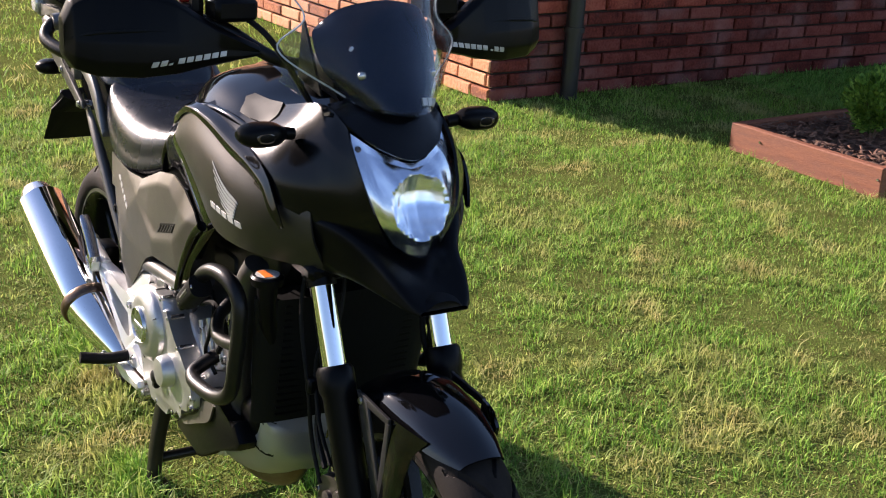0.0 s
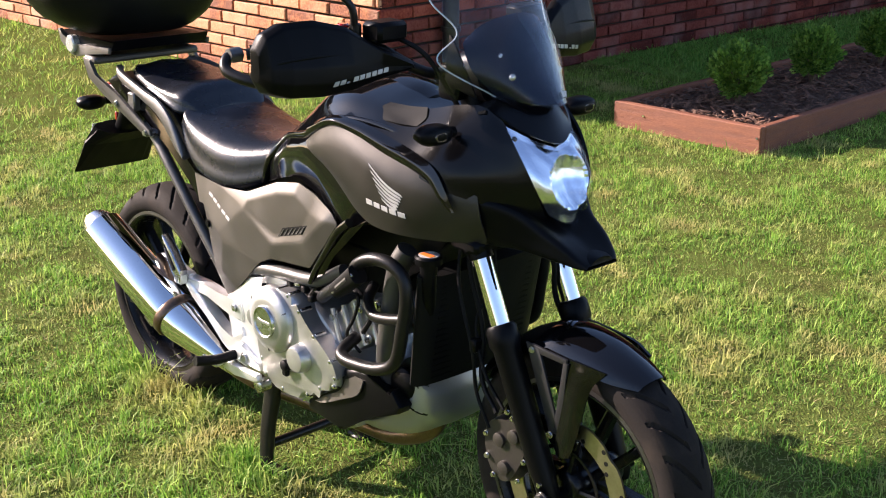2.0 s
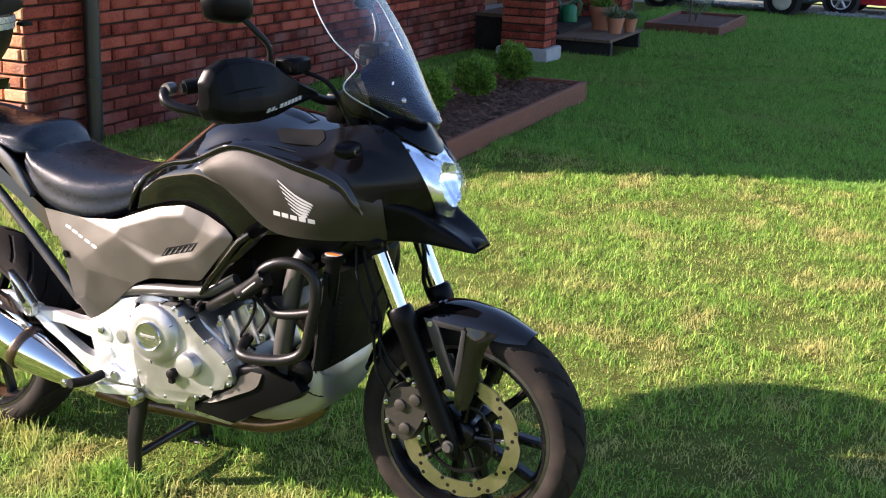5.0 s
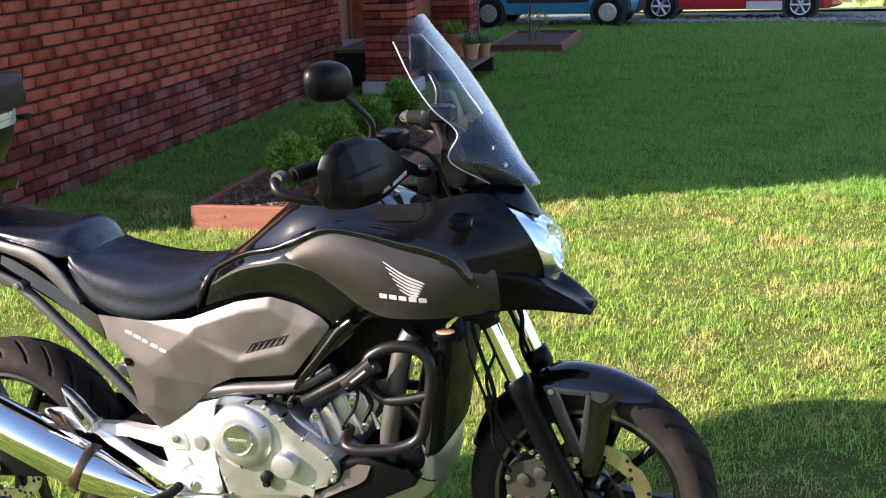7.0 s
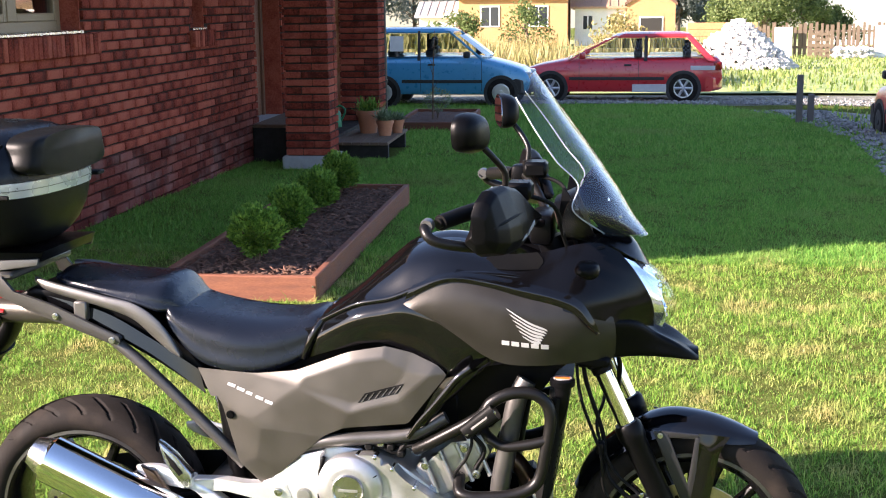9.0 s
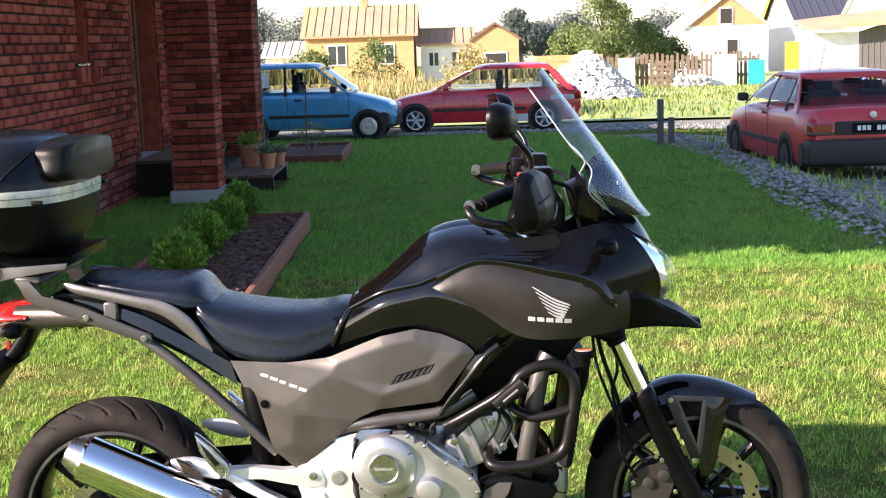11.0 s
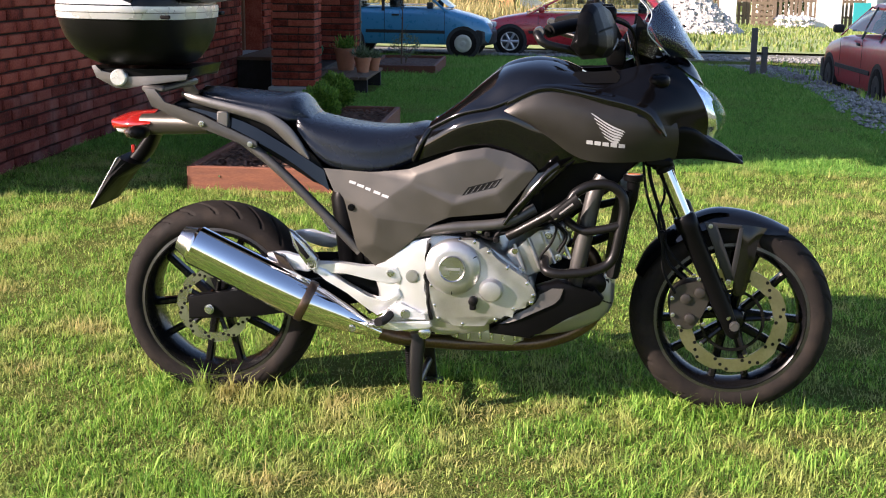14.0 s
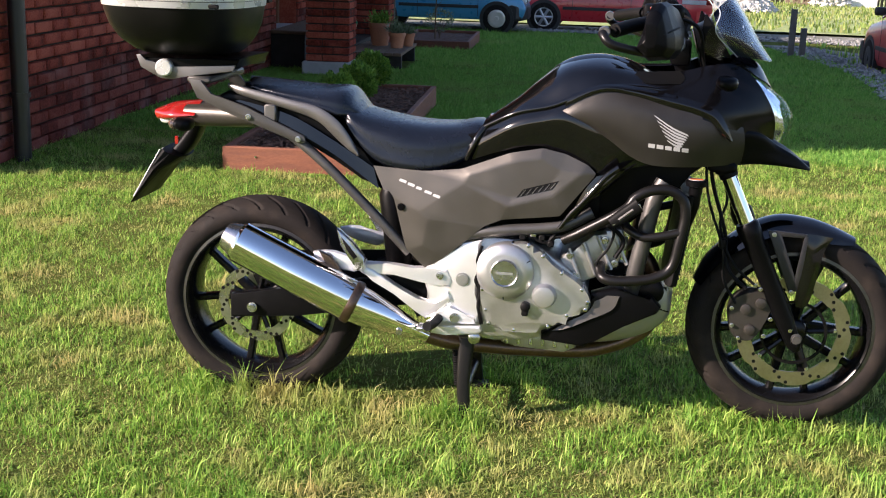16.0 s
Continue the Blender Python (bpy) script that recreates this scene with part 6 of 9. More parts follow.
# badge: five tapering feathers and a bar, as plain shapes
for s in (1, -1):
    skin_ob = [o for o in bike.children if o.name.startswith("side_fairing")][0 if s > 0 else 1]
    for k in range(6):
        tip, root = Vector((1.108 + k * 0.0075, -0.22 * s, 0.930 - k * 0.0128)), Vector((1.200 - k * 0.003, -0.22 * s, 0.882 - k * 0.0058))
        mid = tip.lerp(root, 0.5) + Vector((0.004, 0, -0.006))
        low = Vector((0.004, 0, -0.0058))
        decal("badge_feather", skin_ob, [spline([tip, mid, root], 8), spline([tip + low * 0.7, mid + low * 1.25, root + low * 0.9], 8)], (0, -s, 0), M["white"], bike, "pale feather-shaped badge stroke")
    for k in range(5):
        decal("badge_bar", skin_ob, bar_rows((1.098 + k * 0.0225, -0.22 * s, 0.843 - k * 0.0022), (1, 0, -0.1), (0, 0, 1), 0.0175, 0.0105), (0, -s, 0), M["white"], bike, "pale badge bar")
    part("duct_trim", skin([[(0.872, -0.196 * s, 0.600), (0.905, -0.200 * s, 0.655), (0.935, -0.201 * s, 0.712), (0.965, -0.200 * s, 0.752)], [(0.905, -0.200 * s, 0.628), (0.945, -0.206 * s, 0.682), (0.985, -0.207 * s, 0.725), (1.03, -0.205 * s, 0.770)], [(0.915, -0.192 * s, 0.628), (0.955, -0.198 * s, 0.680), (1.0, -0.200 * s, 0.722), (1.07, -0.196 * s, 0.792)]], 24, 10, 0.004), M["gloss"], bike, "gloss black air duct trim")
    part("duct_edge", tube([(0.872, -0.200 * s, 0.600), (0.899, -0.204 * s, 0.640), (0.931, -0.208 * s, 0.677), (0.962, -0.210 * s, 0.716), (0.993, -0.209 * s, 0.755), (1.024, -0.207 * s, 0.780)], 0.006, 30, 10, r_end=0.010), M["gloss"], bike)

# beak and cowl round the headlight
def beak_section(x, wl, zl, wt, zt, zc):
    return [(x, -wl, zl), (x, -(wl + wt) / 2 - 0.004, (zl + zt) / 2), (x, -wt, zt), (x, -wt * 0.5, (zt + zc) / 2), (x, 0, zc), (x, wt * 0.5, (zt + zc) / 2), (x, wt, zt), (x, (wl + wt) / 2 + 0.004, (zl + zt) / 2), (x, wl, zl), (x, wl * 0.5, zl + 0.016), (x, 0, zl + 0.02), (x, -wl * 0.5, zl + 0.016)]


part("beak", hull([beak_section(1.10, 0.150, 0.788, 0.180, 0.85, 0.86), beak_section(1.22, 0.142, 0.786, 0.175, 0.862, 0.865), beak_section(1.33, 0.120, 0.792, 0.146, 0.890, 0.875), beak_section(1.40, 0.098, 0.795, 0.114, 0.882, 0.866), beak_section(1.45, 0.084, 0.792, 0.080, 0.850, 0.832),
                   beak_section(1.50, 0.070, 0.786, 0.066, 0.822, 0.812), beak_section(1.535, 0.056, 0.780, 0.052, 0.797, 0.796), beak_section(1.552, 0.042, 0.777, 0.038, 0.784, 0.784)], 48, 30), M["mattblack"], bike, "satin black beak", angle=60)
CHEEK = [[(1.00, 0.120, 1.034), (1.09, 0.120, 1.032), (1.17, 0.114, 1.040), (1.25, 0.107, 1.060), (1.31, 0.099, 1.066), (1.360, 0.091, 1.044)],
         [(0.99, 0.158, 1.014), (1.09, 0.160, 1.004), (1.18, 0.158, 1.000), (1.265, 0.150, 1.008), (1.34, 0.124, 1.004), (1.400, 0.093, 0.996)],
         [(0.98, 0.186, 1.000), (1.09, 0.188, 0.982), (1.185, 0.188, 0.966), (1.28, 0.179, 0.955), (1.372, 0.128, 0.940), (1.438, 0.079, 0.926)],
         [(0.975, 0.206, 0.988), (1.09, 0.206, 0.968), (1.18, 0.201, 0.940), (1.285, 0.187, 0.908), (1.378, 0.120, 0.878), (1.444, 0.048, 0.858)]]
both("cowl_cheek", lambda s: skin([[(x, -y * s, z) for x, y, z in c] for c in CHEEK], 44, 24, 0.005), M["cowl"], bike, "satin black headlight cowl side", angle=60)
# gloss strip between the matt panel and the cowl, ending in a fin
BAND = [[(0.885, 0.196, 0.972), (0.965, 0.200, 1.003), (1.05, 0.192, 1.002), (1.14, 0.190, 0.986), (1.22, 0.190, 0.968), (1.275, 0.192, 0.946), (1.305, 0.189, 0.905), (1.322, 0.182, 0.868)],
        [(0.875, 0.203, 0.957), (0.965, 0.214, 0.995), (1.05, 0.209, 0.993), (1.14, 0.207, 0.973), (1.22, 0.203, 0.952), (1.268, 0.200, 0.928), (1.295, 0.197, 0.893), (1.318, 0.186, 0.866)],
        [(0.868, 0.204, 0.938), (0.965, 0.212, 0.984), (1.05, 0.211, 0.979), (1.14, 0.207, 0.955), (1.215, 0.199, 0.936), (1.258, 0.194, 0.918), (1.288, 0.191, 0.888), (1.314, 0.184, 0.865)]]
both("gloss_band", lambda s: skin([[(x, -y * s, z) for x, y, z in c] for c in BAND], 44, 10, 0.005), M["gloss"], bike, "gloss black strip over the side fairing", angle=60)
both("cowl_pocket", lambda s: skin([[(1.060, -0.121 * s, 1.036), (1.12, -0.120 * s, 1.038), (1.17, -0.116 * s, 1.043)], [(1.050, -0.138 * s, 1.025), (1.11, -0.140 * s, 1.021), (1.185, -0.134 * s, 1.026)], [(1.080, -0.158 * s, 1.008), (1.13, -0.157 * s, 1.008), (1.175, -0.150 * s, 1.009)]], 12, 10, 0.003), M["plate_back"], bike, "recessed matt black cowl insert")
part("nose_panel", skin([[(1.300, -0.096, 1.066), (1.335, -0.093, 1.055), (1.364, -0.090, 1.040)], [(1.33, -0.050, 1.083), (1.372, -0.050, 1.056), (1.408, -0.050, 1.013)], [(1.345, 0, 1.087), (1.390, 0, 1.056), (1.427, 0, 0.997)], [(1.33, 0.050, 1.083), (1.372, 0.050, 1.056), (1.408, 0.050, 1.013)], [(1.300, 0.096, 1.066), (1.335, 0.093, 1.055), (1.364, 0.090, 1.040)]], 16, 24, 0.004), M["cowl"], bike)
LENS = [[(1.366, -0.088, 1.034), (1.410, -0.050, 1.008), (1.428, 0, 0.992), (1.410, 0.050, 1.008), (1.366, 0.088, 1.034)],
        [(1.410, -0.088, 0.978), (1.455, -0.048, 0.968), (1.468, 0, 0.964), (1.455, 0.048, 0.968), (1.410, 0.088, 0.978)],
        [(1.446, -0.072, 0.912), (1.486, -0.040, 0.908), (1.496, 0, 0.906), (1.486, 0.040, 0.908), (1.446, 0.072, 0.912)],
        [(1.446, -0.040, 0.862), (1.466, -0.020, 0.850), (1.472, 0, 0.846), (1.466, 0.020, 0.850), (1.446, 0.040, 0.862)]]
lens = part("headlight", skin(LENS, 30, 24, 0.0025), M["lens"], bike, "clear headlight lens over a bright reflector", angle=70)
lens.visible_shadow = False


def reflector():
    """Bright pressed shell behind the lens, with a deep fluted bowl in its middle and stepped sides."""
    rows = [spline(c, 41) for c in LENS]
    cols = [spline([r[i] for r in rows], 33) for i in range(41)]
    bm = bmesh.new()
    grid = []
    for i, col in enumerate(cols):
        line = []
        for j, p in enumerate(col):
            rho = math.hypot(p.y / 0.052, (p.z - 0.928) / 0.050)
            deep = 0.004 + 0.007 * min(1, min(i, 40 - i) / 5) * min(1, min(j + 1, 33 - j) / 4)
            if rho < 1:
                deep += 0.040 * (1 - rho * rho) + 0.004
                deep += 0.0005 * math.sin(p.z * 300) + 0.0010 * math.sin(p.y * 260)
            else:
                deep += 0.0022 * math.sin(p.y * 150 + p.z * 70)
            line.append(bm.verts.new((p.x - deep, p.y * 0.985, p.z)))
        grid.append(line)
    for a, b in zip(grid, grid[1:]):
        for j in range(len(a) - 1):
            bm.faces.new((a[j], b[j], b[j + 1], a[j + 1]))
    return bm


part("reflector", reflector(), M["reflector"], lens, "bright faceted mirror reflector", angle=14)
part("bulb", lathe([(0.008, -0.03), (0.009, 0.0), (0.005, 0.005)], "x", 16, (1.425, 0, 0.928)), M["alu"], lens)
for s in (-1, 1):
    part("side_bulb", ball((1.378, s * 0.078, 1.008), 0.008), M["smoke"], lens)

# windscreen: tall clear shell, dark lower part, bolts, side deflectors
SCREEN = [[(1.114, 0.108, 1.405), (1.138, 0.060, 1.445), (1.146, 0, 1.457)], [(1.166, 0.152, 1.330), (1.212, 0.080, 1.352), (1.224, 0, 1.348)], [(1.214, 0.152, 1.262), (1.276, 0.085, 1.262), (1.292, 0, 1.259)],
          [(1.262, 0.126, 1.206), (1.324, 0.074, 1.190), (1.344, 0, 1.186)], [(1.254, 0.168, 1.152), (1.352, 0.080, 1.126), (1.386, 0, 1.118)], [(1.322, 0.076, 1.084), (1.396, 0.045, 1.074), (1.422, 0, 1.070)]]


def across(c, dx=0.0, k=1.0):
    return [(x + dx, -y * k, z) for x, y, z in c] + [(x + dx, y * k, z) for x, y, z in c[-2::-1]]


scr = part("windscreen", skin([across(c) for c in SCREEN], 30, 36, 0.004), M["clear"], bike, "tall clear windscreen with a dark tinted foot", angle=80)
scr.visible_shadow = False
tint = part("tinted_foot", skin([across([(1.262, 0.100, 1.190), (1.285, 0.072, 1.222), (1.298, 0, 1.236)], 0), across([(1.268, 0.112, 1.176), (1.318, 0.070, 1.186), (1.336, 0, 1.190)]), across([(1.290, 0.104, 1.130), (1.356, 0.066, 1.122), (1.376, 0, 1.119)]), across([(1.320, 0.072, 1.088), (1.388, 0.043, 1.077), (1.412, 0, 1.073)])], 26, 20, 0.003), M["tint"], scr, "dark tinted lower screen")
for s in (-1, 1):
    part("screen_rim", tube([(x + 0.001, y * s, z) for x, y, z in [c[0] for c in SCREEN][::-1]], 0.0016, 40, 6), M["screen_edge"], scr, "pale polished screen edge")
for s in (-1, 1):
    for p in ((1.322, s * 0.070, 1.163), (1.352, s * 0.066, 1.126)):
        part("screw", lathe([(0.0075, 0.004), (0.0075, 0.008), (0.005, 0.011), (0.003, 0.0115)], "x", 16, p), M["alu"], scr, "domed bright screen screw")
    d = part("deflector", skin([[(1.258, s * 0.142, 1.190), (1.235, s * 0.150, 1.150), (1.228, s * 0.152, 1.095)], [(1.300, s * 0.118, 1.140), (1.285, s * 0.128, 1.110), (1.275, s * 0.135, 1.078)]], 14, 6, 0.003), M["clear"], scr)
    d.visible_shadow = False
    part("screen_post", plate([(1.226, 1.196), (1.214, 1.098), (1.306, 1.082), (1.300, 1.092), (1.232, 1.196)], s * 0.108, s * 0.112, 0.001), M["mattblack"], bike, "flat black screen bracket")
for k in range(3):
    decal("screen_badge", scr, bar_rows((1.42, 0.020 + k * 0.0125, 1.088), (0, 1, 0), (0, 0.15, 1), 0.0105, 0.014), (1, 0, 0.4), M["white"], scr, "small pale badge bar on the screen")

# cockpit: bar, grips, switches, levers, guards, mirrors, dash
part("handlebar", tube([(0.985, -0.425, 1.158), (1.07, -0.30, 1.175), (1.115, -0.22, 1.172), (1.165, -0.12, 1.115), (1.172, 0, 1.105), (1.165, 0.12, 1.115), (1.115, 0.22, 1.172), (1.07, 0.30, 1.175), (0.985, 0.425, 1.158)], 0.0115, 60, 12), M["bar"], bike)
part("bar_clamp", blocks((1.145, 1.20, -0.07, 0.07, 1.05, 1.125), bevel=0.012, seg=2), M["mattblack"], bike)
for s in (-1, 1):
    part("grip", tube([(0.990, s * 0.418, 1.159), (1.035, s * 0.352, 1.170), (1.068, s * 0.302, 1.175)], 0.0175, 14, 14), M["rubber_soft"], bike)
    part("switch_box", blocks((1.065, 1.115, s * 0.262 - 0.025, s * 0.262 + 0.025, 1.150, 1.205), bevel=0.012, seg=2), M["mattblack"], bike)
    part("lever", tube([(1.125, s * 0.235, 1.180), (1.115, s * 0.30, 1.172), (1.08, s * 0.37, 1.160), (1.06, s * 0.425, 1.150)], 0.006, 18, 10), M["bar"], bike)
    part("reservoir" if s < 0 else "clutch_perch", blocks((1.105, 1.165, s * 0.20 - 0.038, s * 0.20 + 0.038, 1.182, 1.222), bevel=0.008), M["mattblack"], bike)
    rings = []
    for y, x0, x1, xt, zb, zt in ((0.470, 1.058, 1.092, 1.074, 1.122, 1.184), (0.458, 1.046, 1.120, 1.082, 1.100, 1.214), (0.425, 1.044, 1.142, 1.092, 1.088, 1.232), (0.36, 1.068, 1.160, 1.108, 1.086, 1.234), (0.30, 1.102, 1.168, 1.128, 1.094, 1.220), (0.235, 1.132, 1.172, 1.150, 1.112, 1.178), (0.165, 1.158, 1.180, 1.168, 1.126, 1.146)):
        zc = zb + 0.44 * (zt - zb)
        rings.append([(x0, s * y, zb + 0.20 * (zt - zb)), (x0 + 0.35 * (x1 - x0), s * y, zb), (x1 - 0.15 * (x1 - x0), s * y, zb + 0.04 * (zt - zb)), (x1, s * y, zb + 0.22 * (zt - zb)), (x1 - 0.003, s * y, zc), (xt + 0.020, s * y, zt - 0.010), (xt + 0.006, s * y, zt), (xt - 0.014, s * y, zt - 0.003), (x0 + 0.012, s * y, zc)])
    bm = bmesh.new()
    vs = [[bm.verts.new(p) for p in r] for r in rings]
    for p, q in zip(vs, vs[1:]):
        for k in range(9):
            bm.faces.new((p[k], p[(k + 1) % 9], q[(k + 1) % 9], q[k]))
    bm.faces.new(vs[0][::-1])
    bm.faces.new(vs[-1])
    bmesh.ops.bevel(bm, geom=list(bm.edges), offset=0.004, segments=2, affect="EDGES", profile=0.6)
    hg = part("handguard", bm, M["mattblack"], bike, "satin black plastic handguard", angle=32)
    part("guard_spine", tube([(0.965, s * 0.428, 1.158), (0.962, s * 0.455, 1.150), (0.985, s * 0.468, 1.128), (1.05, s * 0.438, 1.112), (1.11, s * 0.365, 1.10), (1.15, s * 0.26, 1.118), (1.165, s * 0.18, 1.135)], 0.0115, 34, 10), M["bar"], hg)
    part("bar_end", lathe([(0.013, -0.014), (0.015, -0.004), (0.015, 0.012), (0.010, 0.016)], "y", 18, (0.965, s * 0.44, 1.156)), M["rail"], hg, "grey metal bar end")
    for k in range(9):
        decal("guard_mark", hg, bar_rows((1.16, s * (0.348 - k * 0.0142), 1.112 + k * 0.0018), (0, -s, 0.12), (0, -s * 0.25, 1), 0.0108 if k != 2 else 0.006, 0.009 if k != 2 else 0.003), (1, 0, 0.1), M["white"], hg, "pale mark on the handguard")
    part("guard_line", tube([(1.108, s * 0.460, 1.156), (1.132, s * 0.425, 1.166), (1.148, s * 0.36, 1.170), (1.157, s * 0.29, 1.168), (1.163, s * 0.225, 1.160)], 0.003, 22, 6), M["rubber_soft"], hg)
    mr = part("mirror", hull([[(1.042 + dx * 0.85 - dy * k * 0.26, s * (0.325 + dy * k * 0.88 + dx * 0.25), 1.342 + dz * k * 0.98) for dy, dz in ((-0.072, -0.030), (-0.066, 0.018), (-0.030, 0.040), (0.030, 0.042), (0.062, 0.026), (0.066, -0.010), (0.045, -0.036), (-0.03, -0.046))] for dx, k in ((-0.022, 1.0), (-0.006, 1.03), (0.018, 0.88), (0.032, 0.55))], 40, 10), M["mattblack"], bike, "satin black mirror housing")
    part("mirror_glass", hull([[(1.0222 + dx - dy * 0.235, s * (0.3190 + dy * 0.81), 1.342 + dz * 0.90) for dy, dz in ((-0.072, -0.030), (-0.066, 0.018), (-0.030, 0.040), (0.030, 0.042), (0.062, 0.026), (0.066, -0.010), (0.045, -0.036), (-0.03, -0.046))] for dx in (0.0, -0.001)], 40), M["mirror"], mr, "mirror glass")
    part("mirror_stem", tube([(1.058, s * 0.300, 1.315), (1.085, s * 0.285, 1.285), (1.108, s * 0.262, 1.250), (1.108, s * 0.255, 1.215), (1.105, s * 0.25, 1.195)], 0.0075, 20, 10), M["bar"], mr)
    part("stem_nut", lathe([(0.012, 1.195), (0.012, 1.215), (0.008, 1.218)], "z", 6, (1.106, s * 0.251, 0)), M["bar"], mr)
part("red_switch", blocks((1.075, 1.095, -0.275, -0.255, 1.206, 1.216), bevel=0.003), M["redlens"], bike, "red kill switch")
dash = part("dash", hull([[(1.225, -0.070, 1.075), (1.225, 0.070, 1.075), (1.205, 0.065, 1.150), (1.205, -0.065, 1.150)], [(1.290, -0.065, 1.065), (1.290, 0.065, 1.065), (1.255, 0.060, 1.170), (1.255, -0.060, 1.170)]], 28), M["mattblack"], bike)
part("dash_screen", hull([[(1.217, -0.055, 1.090), (1.217, 0.055, 1.090), (1.203, 0.05, 1.142), (1.203, -0.05, 1.142)], [(1.215, -0.055, 1.089), (1.215, 0.055, 1.089), (1.201, 0.05, 1.141), (1.201, -0.05, 1.141)]], 24), M["smoke"], dash)
part("cockpit_tray", skin([[(1.06, y, 1.022 - z), (1.15, y * 1.02, 1.020 - z), (1.24, y * 0.96, 1.034 - z), (1.325, y * 0.9, 1.062 - z)] for y, z in ((-0.116, 0.0), (-0.06, 0.018), (0, 0.022), (0.06, 0.018), (0.116, 0.0))], 20, 16, 0.006), M["mattblack"], bike, "satin black cockpit tray")
for k, pts in enumerate(([(1.14, -0.18, 1.19), (1.21, -0.16, 1.16), (1.23, -0.11, 1.08), (1.25, -0.08, 1.02)],
                         [(1.10, 0.235, 1.17), (1.16, 0.20, 1.10), (1.19, 0.14, 1.05), (1.22, 0.10, 0.99)], [(1.14, 0.18, 1.19), (1.21, 0.16, 1.16), (1.23, 0.11, 1.08), (1.25, 0.08, 1.02)])):
    part("cable", tube(pts, 0.0052, 22, 8), M["rubber_soft"], bike)

# indicators
for x, z, y0, y1, tilt in ((1.285, 1.022, 0.150, 0.225, 1), (-0.236, 0.822, 0.05, 0.155, -1)):
    for s in (-1, 1):
        ind = part("indicator", hull([[(x + dx, s * yy, z + dz) for dx, dz in ((-0.020 * k, -0.004 * k), (-0.012 * k, 0.016 * k), (0.012 * k, 0.019 * k), (0.030 * k, 0.012 * k), (0.030 * k, -0.010 * k), (0.008 * k, -0.018 * k))] for yy, k in ((y1 - 0.055, 0.55), (y1 - 0.035, 1.0), (y1, 1.05), (y1 + 0.018, 0.75), (y1 + 0.026, 0.35))], 28, 16), M["mattblack"], bike, "black indicator with a smoked lens")
        part("stalk", rod((x - 0.003, s * y0, z - 0.004), (x, s * (y1 - 0.045), z), 0.011, 12), M["mattblack"], ind)
        part("lens", hull([[(x + (0.012 + 0.020 * k2) * tilt, s * (y1 - 0.012 + dy), z + dz) for dy, dz in ((-0.026 * k, -0.006), (-0.022 * k, 0.014 * k), (0.016 * k, 0.015 * k), (0.030 * k, 0.002), (0.014 * k, -0.014 * k))] for k2, k in ((0, 1.05), (0.6, 0.95), (1.1, 0.5))], 24, 10), M["smoke"], ind, "smoked amber lens")

# ---- seat and tail ----
def saddle(stations, name, material, label):
    """Padded seat through stations (x, half width, bottom, shoulder, top)."""
    secs = []
    for x, w, zb, zs, zt in stations:
        secs.append([(x, -w * 0.96, zb), (x, -w, (zb + zs) / 2), (x, -w * 0.93, zs), (x, -w * 0.6, zt - 0.006), (x, 0, zt), (x, w * 0.6, zt - 0.006), (x, w * 0.93, zs), (x, w, (zb + zs) / 2), (x, w * 0.96, zb), (x, 0, zb - 0.004)])
    return part(name, hull(secs, 40, 44), material, bike, label, angle=70)


saddle([(0.236, 0.100, 0.866, 0.884, 0.894), (0.252, 0.134, 0.842, 0.880, 0.896), (0.290, 0.148, 0.792, 0.858, 0.882), (0.350, 0.156, 0.745, 0.836, 0.868), (0.430, 0.158, 0.728, 0.820, 0.856), (0.500, 0.150, 0.727, 0.818, 0.853), (0.565, 0.132, 0.744, 0.828, 0.858), (0.612, 0.115, 0.775, 0.840, 0.868), (0.640, 0.100, 0.815, 0.845, 0.862), (0.652, 0.085, 0.83, 0.84, 0.845)],
       "rider_seat", M["seat"], "black vinyl rider seat")
saddle([(-0.062, 0.085, 0.938, 0.948, 0.954), (-0.03, 0.105, 0.926, 0.942, 0.955), (0.06, 0.126, 0.912, 0.930, 0.948), (0.16, 0.136, 0.890, 0.920, 0.942), (0.222, 0.134, 0.868, 0.915, 0.943), (0.250, 0.122, 0.868, 0.905, 0.930), (0.270, 0.108, 0.868, 0.888, 0.905), (0.285, 0.095, 0.868, 0.876, 0.886)],
       "passenger_seat", M["seat"], "black vinyl passenger seat")
part("tail_cowl", plate([(-0.10, 0.925), (0.05, 0.908), (0.20, 0.872), (0.30, 0.772), (0.34, 0.735), (0.352, 0.665), (0.30, 0.690), (0.22, 0.740), (0.12, 0.795), (0.0, 0.838), (-0.10, 0.862), (-0.16, 0.895)], -0.128, 0.128, 0.012), M["mattblack"], bike, "satin black tail cowl")
both("tail_panel", lambda s: skin([[(-0.09, -0.126 * s, 0.905), (0.08, -0.140 * s, 0.868), (0.20, -0.146 * s, 0.810), (0.335, -0.150 * s, 0.730)], [(-0.07, -0.132 * s, 0.875), (0.09, -0.148 * s, 0.825), (0.22, -0.154 * s, 0.762), (0.352, -0.158 * s, 0.672)]], 24, 8, 0.003), M["gloss"], bike, "gloss black tail side panel")
